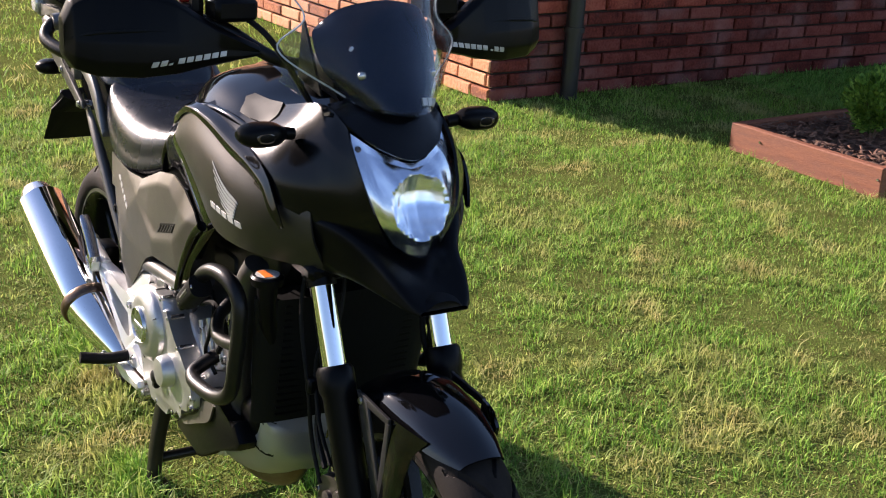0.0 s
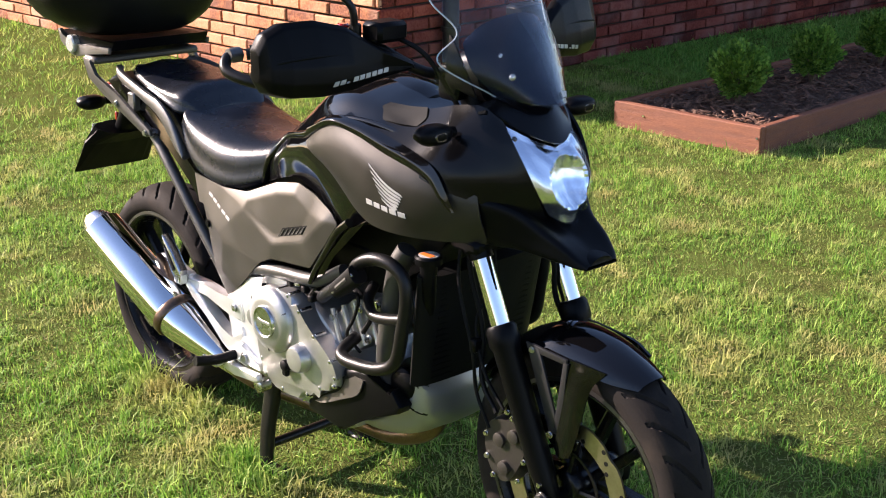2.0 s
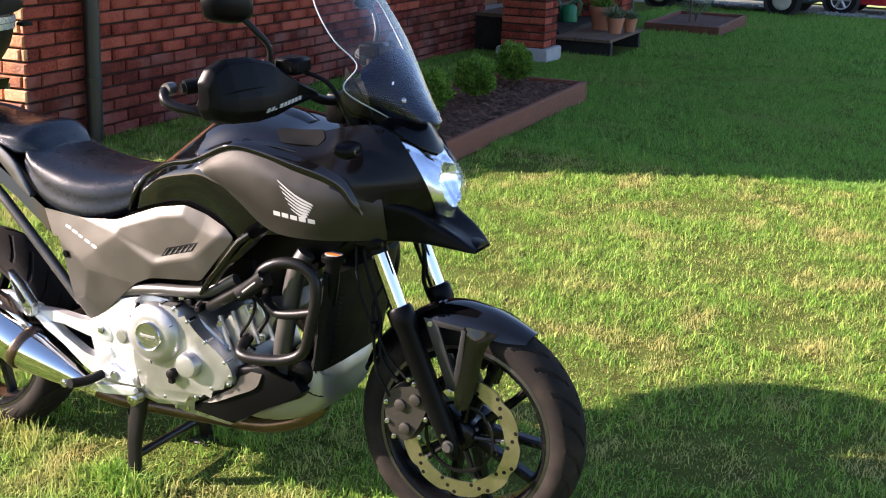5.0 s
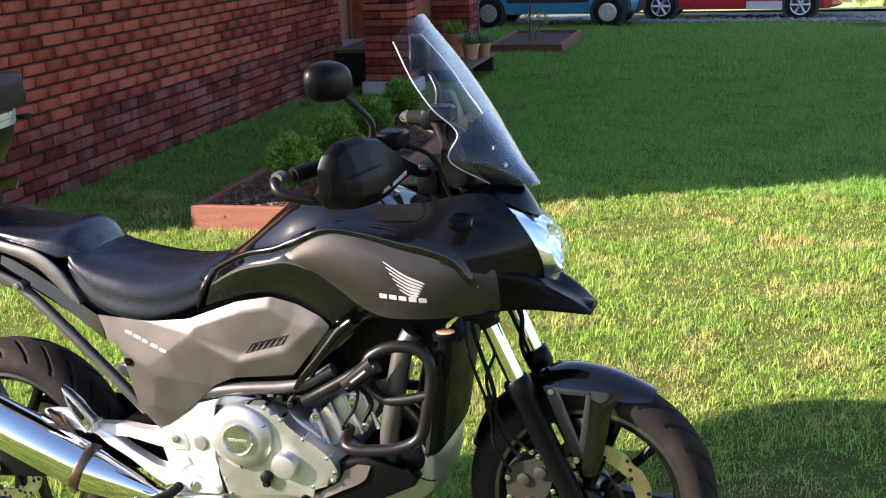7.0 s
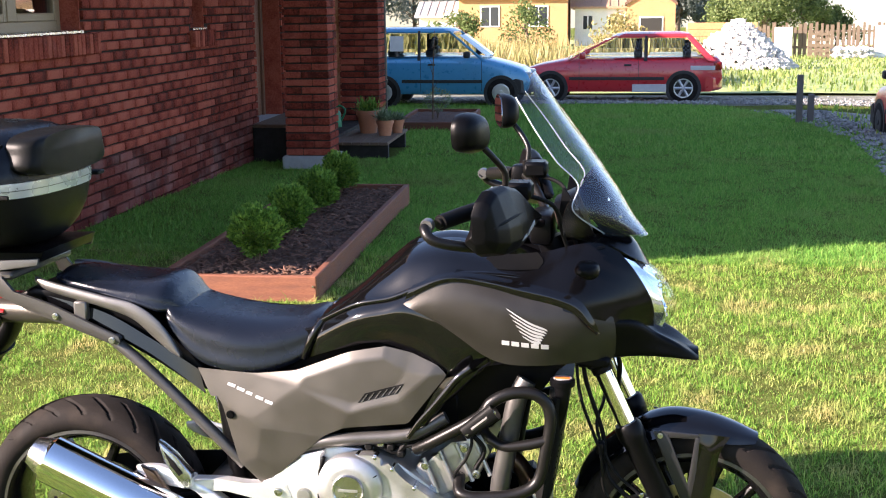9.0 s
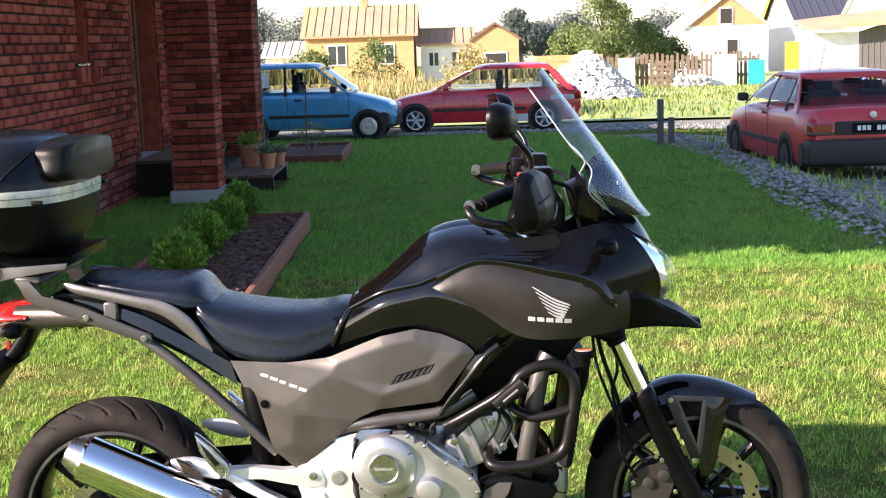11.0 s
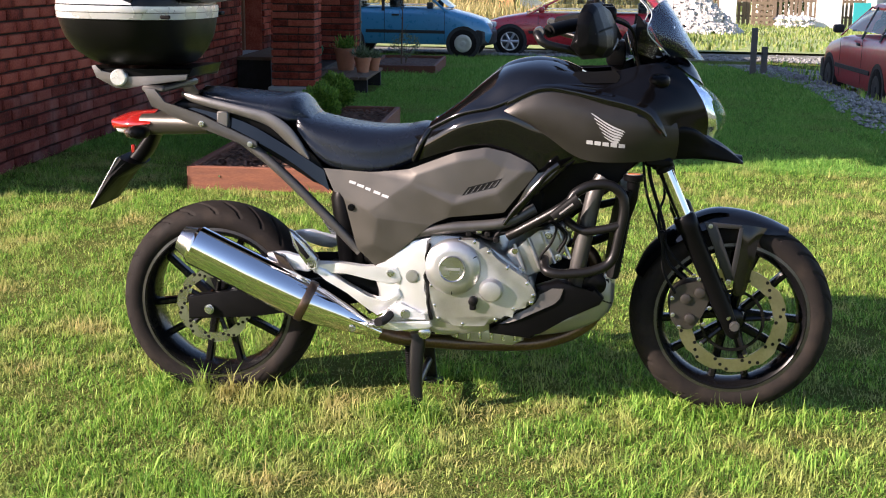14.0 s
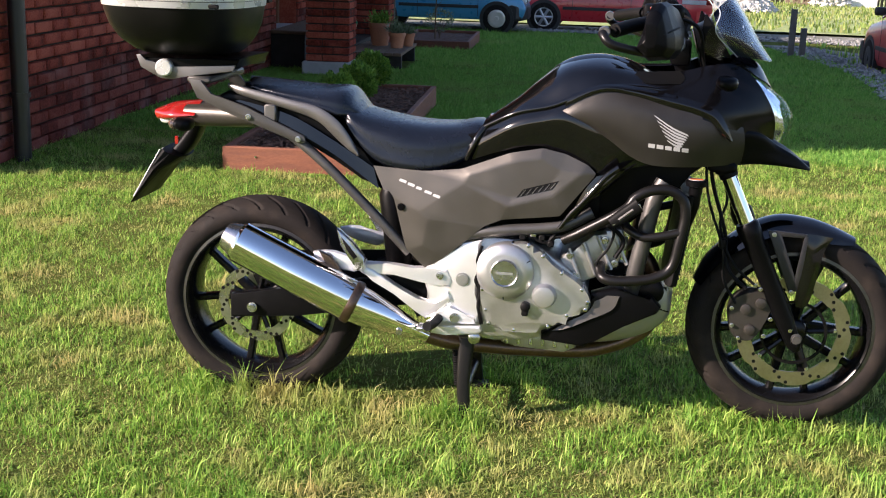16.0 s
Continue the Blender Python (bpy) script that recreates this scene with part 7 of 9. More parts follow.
both("grab_rail", lambda s: hull([[(x, -(y - 0.010) * s, z + w * 0.5), (x, -(y + 0.006) * s, z + w), (x, -(y + 0.012) * s, z), (x, -(y + 0.006) * s, z - w), (x, -(y - 0.010) * s, z - w * 0.5)] for x, y, z, w in ((-0.102, 0.112, 0.939, 0.007), (-0.05, 0.135, 0.926, 0.013), (0.087, 0.150, 0.898, 0.015), (0.170, 0.154, 0.876, 0.020), (0.225, 0.156, 0.838, 0.027), (0.262, 0.157, 0.802, 0.022), (0.292, 0.156, 0.768, 0.006))], 24, 36), M["rail"], bike, "grey cast grab rail")
both("rail_post", lambda s: blocks((0.015, 0.05, -0.150 * s - 0.01, -0.150 * s + 0.012, 0.845, 0.895), bevel=0.004), M["rail"], bike)
both("rack_arm", lambda s: plate([(-0.205, 0.958), (-0.180, 0.905), (-0.105, 0.872), (0.118, 0.790), (0.140, 0.796), (0.136, 0.812), (-0.035, 0.886), (-0.140, 0.915), (-0.165, 0.955)], -0.170 * s, -0.160 * s, 0.003), M["frame"], bike, "graphite flat steel rack arm")
both("rack_bolt", lambda s: bolt((0.118, -0.171 * s, 0.802), 0.0065, 0.005, "y", -s), M["alu"], bike)
both("rack_bolt", lambda s: bolt((-0.028, -0.171 * s, 0.858), 0.0065, 0.005, "y", -s), M["alu"], bike)
both("rack_spacer", lambda s: rod((0.125, -0.16 * s, 0.802), (0.125, -0.14 * s, 0.802), 0.012), M["alu"], bike)
part("rack_plate", plate([(-0.360, 1.014), (-0.345, 0.990), (-0.272, 0.962), (-0.21, 0.975), (-0.072, 0.990), (-0.058, 1.018), (-0.20, 1.012), (-0.29, 1.005)], -0.150, 0.150, 0.005), M["mattblack"], bike, "black case carrier plate")
both("rack_edge", lambda s: plate([(-0.362, 1.018), (-0.349, 0.984), (-0.290, 0.954), (-0.255, 0.952), (-0.205, 0.964), (-0.075, 0.982), (-0.070, 1.000), (-0.205, 0.990), (-0.272, 0.985), (-0.335, 1.002), (-0.348, 1.020)], -0.160 * s, -0.150 * s, 0.002), M["rail"], bike, "grey cast carrier edge")
both("rack_knob", lambda s: lathe([(0.025, -0.150 * s), (0.025, -0.166 * s), (0.021, -0.170 * s)], "y", 28, (-0.278, 0, 0.985)), M["silverband"], bike, "round pale carrier knob")
part("rack_bridge", blocks((-0.21, -0.14, -0.165, 0.165, 0.945, 0.965), bevel=0.006), M["frame"], bike)
tl = part("tail_light", hull([[(-0.358, -0.030, 0.842), (-0.352, 0.0, 0.850), (-0.358, 0.030, 0.842), (-0.352, 0.025, 0.818), (-0.352, -0.025, 0.818)], [(-0.300, -0.065, 0.845), (-0.300, 0.0, 0.870), (-0.300, 0.065, 0.845), (-0.300, 0.055, 0.822), (-0.300, -0.055, 0.822)], [(-0.215, -0.080, 0.850), (-0.215, 0.0, 0.880), (-0.215, 0.080, 0.850), (-0.215, 0.07, 0.838), (-0.215, -0.07, 0.838)]], 28, 14), M["redlens"], bike, "red tail lamp lens")
part("clear_lens", hull([[(-0.345, -0.026, 0.822), (-0.345, 0.026, 0.822), (-0.338, 0.022, 0.806), (-0.338, -0.022, 0.806)], [(-0.250, -0.062, 0.838), (-0.250, 0.062, 0.838), (-0.250, 0.05, 0.806), (-0.250, -0.05, 0.806)]], 20, 6), M["whitelens"], tl, "clear lower lens")
part("tail_shell", hull([[(-0.255, -0.062, 0.862), (-0.255, 0.062, 0.862), (-0.255, 0.05, 0.806), (-0.255, -0.05, 0.806)], [(-0.12, -0.09, 0.872), (-0.12, 0.09, 0.872), (-0.12, 0.08, 0.815), (-0.12, -0.08, 0.815)], [(-0.03, -0.11, 0.872), (-0.03, 0.11, 0.872), (-0.03, 0.10, 0.82), (-0.03, -0.10, 0.82)]], 24, 8), M["grey"], bike, "grey tail shell")
part("plate_holder", hull([[(-0.245, -0.035, 0.805), (-0.215, -0.035, 0.805), (-0.215, 0.035, 0.805), (-0.245, 0.035, 0.805)], [(-0.285, -0.032, 0.755), (-0.245, -0.032, 0.745), (-0.245, 0.032, 0.745), (-0.285, 0.032, 0.755)], [(-0.318, -0.030, 0.715), (-0.285, -0.030, 0.700), (-0.285, 0.030, 0.700), (-0.318, 0.030, 0.715)]], 20, 8), M["mattblack"], bike)
slab = pose(-0.362, 0, 0.662, 0, 30, 0)
pl = part("number_plate", blocks((-0.003, 0.0, -0.095, 0.095, -0.085, 0.085), bevel=0.001), M["plaster"], bike, "white number plate with dark bars", smooth=False)
pl.matrix_local = slab
for k in range(2):
    b = part("plate_bar", blocks((-0.0045, -0.003, -0.07, 0.07, -0.055 + k * 0.065, -0.015 + k * 0.065)), M["rubber_soft"], pl, smooth=False)
bk = part("plate_back", hull([[(0.004, -0.10, -0.092), (0.010, -0.10, -0.092), (0.010, 0.10, -0.092), (0.004, 0.10, -0.092)], [(0.004, -0.10, 0.03), (0.030, -0.09, 0.03), (0.030, 0.09, 0.03), (0.004, 0.10, 0.03)], [(0.004, -0.09, 0.09), (0.055, -0.06, 0.09), (0.055, 0.06, 0.09), (0.004, 0.09, 0.09)]], 16), M["plate_back"], bike, "black plate carrier", smooth=False)
bk.matrix_local = slab
part("reflector", blocks((-0.296, -0.284, -0.036, -0.028, 0.745, 0.770), bevel=0.002), M["redlens"], bike)

# ---- top case on the carrier ----
CASE = ((1.022, -0.245, 0.130, 0.150), (1.035, -0.250, 0.150, 0.185), (1.065, -0.258, 0.178, 0.232), (1.105, -0.263, 0.198, 0.262), (1.145, -0.266, 0.207, 0.278), (1.185, -0.267, 0.210, 0.284), (1.215, -0.267, 0.208, 0.280), (1.250, -0.264, 0.196, 0.264), (1.285, -0.258, 0.170, 0.232), (1.312, -0.250, 0.130, 0.185), (1.326, -0.245, 0.080, 0.115), (1.330, -0.245, 0.02, 0.03))


def case_point(z, a, out=0.0):
    """A point on the case's skin at height z and angle a (0: front, 90: left)."""
    for (z0, c0, a0, b0), (z1, c1, a1, b1) in zip(CASE, CASE[1:]):
        if z <= z1 or z1 == CASE[-1][0]:
            t = min(1, max(0, (z - z0) / (z1 - z0)))
            cx, ra, rb = c0 + (c1 - c0) * t, a0 + (a1 - a0) * t, b0 + (b1 - b0) * t
            break
    c, s = math.cos(a), math.sin(a)
    p = 0.72
    return (cx + (ra + out) * math.copysign(abs(c) ** p, c), (rb + out) * math.copysign(abs(s) ** p, s), z)


def case_shell(z0, z1, nz, out=0.0, n=72):
    bm = bmesh.new()
    rings = [[bm.verts.new(case_point(z0 + (z1 - z0) * k / nz, 2 * math.pi * j / n, out)) for j in range(n)] for k in range(nz + 1)]
    for p, q in zip(rings, rings[1:]):
        for j in range(n):
            bm.faces.new((p[j], p[(j + 1) % n], q[(j + 1) % n], q[j]))
    bm.faces.new(rings[0][::-1])
    bm.faces.new(rings[-1])
    return bm


def case_patch(a0, a1, top, bottom, out, nu=20, nv=10):
    """A three-cornered patch lying on the case, its foot at one height and its peak at another."""
    rows = []
    for i in range(nu):
        t = i / (nu - 1)
        a = radians(a0 + (a1 - a0) * t)
        zb, zt = bottom, bottom + 0.004 + (top - bottom) * min(t / 0.30, (1 - t) / 0.70)
        rows.append([(case_point(zb + (zt - zb) * j / (nv - 1), a, out), case_point(zb + (zt - zb) * j / (nv - 1), a, out - 0.006)) for j in range(nv)])
    bm = bmesh.new()
    o = [[bm.verts.new(p[0]) for p in r] for r in rows]
    q = [[bm.verts.new(p[1]) for p in r] for r in rows]
    for i in range(nu - 1):
        for j in range(nv - 1):
            bm.faces.new((o[i][j], o[i + 1][j], o[i + 1][j + 1], o[i][j + 1]))
            bm.faces.new((q[i][j], q[i][j + 1], q[i + 1][j + 1], q[i + 1][j]))
        bm.faces.new((o[i][0], q[i][0], q[i + 1][0], o[i + 1][0]))
        bm.faces.new((o[i][-1], o[i + 1][-1], q[i + 1][-1], q[i][-1]))
    for j in range(nv - 1):
        bm.faces.new((o[0][j], o[0][j + 1], q[0][j + 1], q[0][j]))
        bm.faces.new((o[-1][j], q[-1][j], q[-1][j + 1], o[-1][j + 1]))
    return bm


box = thing("top_case", "black motorcycle top case with a silver band on the rear carrier", "luggage case", m=pose(0.004, 0, 0, -0.5, 0.24, 0))
part("shell", case_shell(1.022, 1.156, 10), M["case_low"], box, "grained black lower shell")
part("lid", case_shell(1.196, 1.332, 16), M["case_top"], box, "satin black domed lid")
part("core", case_shell(1.15, 1.20, 2, -0.006), M["rubber_soft"], box)
part("band", case_shell(1.158, 1.195, 3, 0.004), M["silverband"], box, "silver painted band", angle=30)
part("band_groove", case_shell(1.1755, 1.1775, 1, 0.0045), M["frame"], box)
for s in (-1, 1):
    lo, hi = (180, 238) if s < 0 else (122, 180)
    part("reflector", case_patch(188 if s < 0 else 172, 284 if s < 0 else 76, 1.302, 1.199, 0.0035, 30), M["whitelens"], box, "pale reflector panel")
    part("clip", blocks((-0.115, -0.085, s * 0.245 - 0.006, s * 0.27 + 0.012, 1.160, 1.172), bevel=0.003), M["rubber_soft"], box)
part("backrest", hull([[(x, y * w, z) for y, z in ((-0.19, 1.215), (-0.20, 1.262), (-0.17, 1.302), (0, 1.312), (0.17, 1.302), (0.20, 1.262), (0.19, 1.215), (0, 1.205))] for x, w in ((-0.12, 0.95), (-0.08, 1.0), (-0.048, 0.97), (-0.034, 0.84))], 44, 12), M["case_low"], box, "padded black backrest")
part("handle", blocks((-0.485, -0.465, -0.05, 0.05, 1.10, 1.15), bevel=0.008), M["rubber_soft"], box)
part("lid_ridge", tube([case_point(1.205, radians(283), 0.002), case_point(1.235, radians(290), 0.002), case_point(1.262, radians(300), 0.002), case_point(1.285, radians(312), 0.002)], 0.003, 24, 8), M["rubber_soft"], box)


# ---- parked cars ----
def car(name, label, m, paint, W, low, belt, roof, z_belt, z_roof, wheels, r_wheel, windows, group, rim="spokes", extras=None, inset=0.13):
    """A small car, front towards +x: low = outline (x, z) of the lower body; belt, roof = (rear x, front x) of the glasshouse foot and roof."""
    c = thing(name, label, "car", m=m, group=group)
    h = W / 2
    lo_i, hi_i = min(range(len(low)), key=lambda q: low[q][0]), max(range(len(low)), key=lambda q: low[q][0])
    upper = low[lo_i:hi_i + 1]
    under = sorted(low[hi_i:] + low[:lo_i + 1])
    xa, xb = low[lo_i][0], low[hi_i][0]

    def level(chain, x):
        return float(np.interp(x, [p[0] for p in chain], [p[1] for p in chain]))

    rings = []
    for k in range(49):
        u = 0.5 - 0.5 * math.cos(math.pi * k / 48)
        x = xa + 0.002 + (xb - xa - 0.004) * u
        near = max(0.0, 1 - min(x - xa, xb - x) / 0.55)
        w = h * (1 - 0.16 * near ** 2.2)
        zl, zt = level(under, x), level(upper, x)
        d = zt - zl
        rings.append([(x, sy * w * a, zl + d * e) for sy, a, e in ((-1, 0.55, 0.0), (-1, 0.93, 0.02), (-1, 0.985, 0.16), (-1, 1.0, 0.42), (-1, 0.995, 0.62), (-1, 0.975, 0.82), (-1, 0.93, 0.94), (-1, 0.80, 0.99), (-1, 0.4, 1.015), (0, 0, 1.02),
                                                          (1, 0.4, 1.015), (1, 0.80, 0.99), (1, 0.93, 0.94), (1, 0.975, 0.82), (1, 0.995, 0.62), (1, 1.0, 0.42), (1, 0.985, 0.16), (1, 0.93, 0.02), (1, 0.55, 0.0))])
    bm = bmesh.new()
    rv = [[bm.verts.new(p) for p in r] for r in rings]
    for p, q in zip(rv, rv[1:]):
        for j in range(19):
            bm.faces.new((p[j], p[(j + 1) % 19], q[(j + 1) % 19], q[j]))
    bm.faces.new(rv[0][::-1])
    bm.faces.new(rv[-1])
    part("body", bm, paint, c, angle=50)

    sec = []
    for x0, x1, yy, z in ((belt[0], belt[1], h - 0.035, z_belt - 0.03), (belt[0] + (roof[0] - belt[0]) * 0.9, belt[1] + (roof[1] - belt[1]) * 0.9, h - inset, z_roof - 0.07), (roof[0], roof[1], h - inset - 0.03, z_roof - 0.025), (roof[0] + 0.12, roof[1] - 0.15, h - inset - 0.12, z_roof)):
        sec.append([Vector(p) for p in ((x0, -yy + 0.05, z), (x0 + 0.06, -yy, z), (x1 - 0.10, -yy, z), (x1, -yy * 0.75, z), (x1 + 0.04, 0, z), (x1, yy * 0.75, z), (x1 - 0.10, yy, z), (x0 + 0.06, yy, z), (x0, yy - 0.05, z), (x0 - 0.03, 0, z))])
    bm = bmesh.new()
    rv = [[bm.verts.new(p) for p in r] for r in sec[1:]] + [[bm.verts.new(p - Vector((0, 0, 0.03))) for p in sec[1]]]
    for a, b in zip(rv[:2], rv[1:3]):
        for j in range(10):
            bm.faces.new((a[j], a[(j + 1) % 10], b[(j + 1) % 10], b[j]))
    for j in range(10):
        bm.faces.new((rv[0][j], rv[3][j], rv[3][(j + 1) % 10], rv[0][(j + 1) % 10]))
    bm.faces.new(rv[2])
    part("roof_panel", bm, paint, c, angle=25)
    for s in (-1, 1):
        cols = [(belt[0], sec[1][0].x, 0.13), (belt[1] - 0.10, sec[1][2].x, 0.06)] + [((q[1][0] + w[0][0]) / 2, (q[2][0] + w[3][0]) / 2, 0.05) for q, w in zip(windows, windows[1:])]
        for xb, xt, wd in cols:
            yb, yt = s * (h - 0.045), s * (h - inset - 0.008)
            part("pillar", hull([[(xb, yb - 0.012, z_belt - 0.05), (xb + wd, yb - 0.012, z_belt - 0.05), (xb + wd, yb + 0.012, z_belt - 0.05), (xb, yb + 0.012, z_belt - 0.05)], [(xt, yt - 0.012, z_roof - 0.06), (xt + wd * 0.8, yt - 0.012, z_roof - 0.06), (xt + wd * 0.8, yt + 0.012, z_roof - 0.06), (xt, yt + 0.012, z_roof - 0.06)]], 12), paint if wd > 0.055 else M["car_trim"], c, smooth=False)
    for x in (roof[1] - 0.35, belt[0] + 0.55):
        for y in (-0.33, 0.33):
            part("seat_back", blocks((x - 0.10, x + 0.05, y - 0.22, y + 0.22, 0.5, z_belt + 0.14), (x - 0.09, x + 0.02, y - 0.12, y + 0.12, z_belt + 0.15, z_belt + 0.32), bevel=0.03, seg=1), M["car_trim"], c)

    def side_y(z, s):
        t = (z - (z_belt - 0.03)) / (z_roof - 0.07 - z_belt + 0.03)
        return s * (h - 0.035 + (0.035 - inset) * t)

    for s in (-1, 1):
        for quad in windows:
            bm = bmesh.new()
            o = [bm.verts.new((x, side_y(z, s) + s * 0.008, z)) for x, z in quad]
            q = [bm.verts.new((x, side_y(z, s) - s * 0.02, z)) for x, z in quad]
            bm.faces.new(o if s < 0 else o[::-1])
            for j in range(len(quad)):
                bm.faces.new((o[j], o[(j + 1) % len(quad)], q[(j + 1) % len(quad)], q[j]))
            w = part("side_window", bm, M["carglass"], c, smooth=False)
    for x0, x1, s in ((belt[1], roof[1], 1), (belt[0], roof[0], -1)):
        bm = bmesh.new()
        pts = []
        for t, wd in ((0.10, 0.70), (0.86, 0.62)):
            x, z = x0 + (x1 - x0) * t * 0.95 + s * 0.045, z_belt - 0.03 + (z_roof - 0.07 - z_belt + 0.03) * t
            pts.append(((x, -h * wd - 0.05, z), (x + s * 0.035, 0, z), (x, h * wd + 0.05, z)))
        a = [bm.verts.new(p) for p in pts[0]]
        b = [bm.verts.new(p) for p in pts[1]]
        a2 = [bm.verts.new((p[0] - s * 0.08, p[1], p[2])) for p in pts[0]]
        b2 = [bm.verts.new((p[0] - s * 0.08, p[1], p[2])) for p in pts[1]]
        for j in range(2):
            bm.faces.new((a[j], a[j + 1], b[j + 1], b[j]))
        for p, q in ((a, a2), (b, b2)):
            for j in range(2):
                bm.faces.new((p[j], p[j + 1], q[j + 1], q[j]))
        part("windscreen" if s > 0 else "rear_window", bm, M["carglass"], c, smooth=False)
    for wx in wheels:
        for s in (-1, 1):
            part("wheel_arch", lathe([(r_wheel + 0.055, s * (h - 0.2)), (r_wheel + 0.055, s * (h + 0.004))], "y", 32, (wx, 0, r_wheel)), M["car_trim"], c)
            w = part("wheel", loop_lathe([(r_wheel, s * (h - 0.17)), (r_wheel, s * (h - 0.0)), (r_wheel - 0.03, s * (h + 0.015)), (r_wheel - 0.10, s * (h + 0.012)), (r_wheel - 0.10, s * (h - 0.17))], "y", 36, (wx, 0, r_wheel)), M["rubber"], c)
            if rim == "spokes":
                part("rim", loop_lathe([(r_wheel - 0.10, s * (h + 0.014)), (r_wheel - 0.12, s * (h + 0.012)), (r_wheel - 0.125, s * (h - 0.05)), (r_wheel - 0.10, s * (h - 0.05))], "y", 36, (wx, 0, r_wheel)), M["hubcap"], w)
                for k in range(6):
                    a = k * math.pi / 3
                    part("spoke", rod((wx, s * (h + 0.006), r_wheel), (wx + (r_wheel - 0.11) * math.cos(a), s * (h + 0.006), r_wheel + (r_wheel - 0.11) * math.sin(a)), 0.026, 8), M["hubcap"], w)
            else:
                part("rim", lathe([(r_wheel - 0.10, s * (h + 0.008)), (r_wheel - 0.14, s * (h + 0.016)), (0.05, s * (h + 0.002)), (0.04, s * (h + 0.02))], "y", 32, (wx, 0, r_wheel)), M["hubcap"] if rim == "disc" else M["car_trim"], w)
    x0, x1 = min(p[0] for p in low), max(p[0] for p in low)
    for nm, xe, sg in (("front_bumper", x1, 1), ("rear_bumper", x0, -1)):
        secs = []
        for q in range(13):
            y = h * (-1 + q / 6)
            x = xe + sg * (0.035 - 0.20 * abs(q / 6 - 1) ** 3.2)
            secs.append([(x - sg * 0.14, y * 0.985, 0.24), (x - sg * 0.01, y * 0.985, 0.25), (x, y * 0.985, 0.33), (x, y * 0.985, 0.43), (x - sg * 0.02, y * 0.985, 0.49), (x - sg * 0.14, y * 0.985, 0.50)])
        part(nm, hull(secs, 18), paint if name == "red_hatchback" else M["car_trim"], c)
    for s in (-1, 1):
        part("headlamp", blocks((x1 - 0.14, x1 + 0.008, s * (h - 0.30) - 0.13, s * (h - 0.30) + 0.13, 0.53, 0.64), bevel=0.03), M["whitelens"], c)
        part("tail_lamp", blocks((x0 + 0.0, x0 + 0.16, s * (h - 0.22) - 0.14, s * (h - 0.22) + 0.165, 0.62, 0.79), bevel=0.03), M["redlens"], c)
        part("door_mirror", blocks((belt[1] - 0.42, belt[1] - 0.30, s * (h + 0.07) - 0.075, s * (h + 0.07) + 0.075, z_belt + 0.0, z_belt + 0.12), bevel=0.03, seg=2), paint if name == "red_hatchback" else M["car_trim"], c)
        part("door_handle", blocks((-0.28, -0.14, s * h - 0.012, s * h + 0.012, z_belt - 0.14, z_belt - 0.105), bevel=0.006), M["car_trim"], c)
        part("rub_strip", blocks((wheels[0] + r_wheel + 0.08, wheels[1] - r_wheel - 0.08, s * h - 0.008, s * h + 0.012, 0.44, 0.50), bevel=0.004), M["car_trim"], c)
        part("door_gap", blocks((-0.42, -0.412, s * h - 0.002, s * h + 0.002, 0.28, z_belt - 0.03)), M["car_trim"], c, smooth=False)
        part("door_gap", blocks((0.72, 0.728, s * h - 0.002, s * h + 0.002, 0.30, z_belt - 0.05)), M["car_trim"], c, smooth=False)
    if extras:
        extras(c, h)
    return c


CITY = [(-1.56, 0.30), (-1.62, 0.42), (-1.60, 0.70), (-1.55, 0.90), (-0.6, 0.92), (0.55, 0.91), (0.78, 0.88), (1.15, 0.79), (1.44, 0.70), (1.56, 0.60), (1.61, 0.45), (1.56, 0.28), (1.42, 0.22), (-1.42, 0.22)]
HATCH = [(-1.92, 0.30), (-2.0, 0.45), (-1.99, 0.72), (-1.92, 0.87), (-0.6, 0.86), (0.75, 0.85), (0.98, 0.83), (1.50, 0.74), (1.88, 0.62), (2.0, 0.50), (2.03, 0.38), (1.95, 0.25), (1.80, 0.20), (-1.80, 0.20)]
FAMILY = [(-1.98, 0.28), (-2.09, 0.42), (-2.08, 0.86), (-2.00, 0.955), (-1.5, 0.975), (-0.6, 0.94), (0.70, 0.92), (0.95, 0.90), (1.55, 0.80), (1.92, 0.66), (2.03, 0.50), (2.02, 0.34), (1.90, 0.24), (1.75, 0.20), (-1.80, 0.20)]
car("blue_city_car", "small pale blue city car with a paper sheet behind glass", pose(-2.44, 20.75, -0.30, 0, 0, 0), M["car_blue"], 1.49, CITY, (-1.52, 0.82), (-1.40, 0.10), 0.90, 1.45, (-1.12, 1.08), 0.265,
    [[(-1.30, 0.96), (-0.52, 0.96), (-0.52, 1.34), (-1.24, 1.34)], [(-0.43, 0.96), (0.56, 0.96), (0.12, 1.34), (-0.43, 1.34)]], "parked cars", "disc",
    lambda c, h: part("paper_sheet", blocks((-1.0, -0.74, -h + 0.055, -h + 0.060, 1.02, 1.30)), M["plaster"], c, "white paper sheet in the window", smooth=False))


def patches(c, h):
    for s in (-1, 1):
        part("primer_patch", blocks((-0.95, -0.30, s * h - 0.01, s * h + 0.006, 0.21, 0.36), bevel=0.004), M["primer"], c, "grey unpainted sill patch")
        part("primer_patch", blocks((-1.86, -1.40, s * h - 0.03, s * h + 0.002, 0.63, 0.71), bevel=0.004), M["primer"], c, "grey unpainted wing patch")


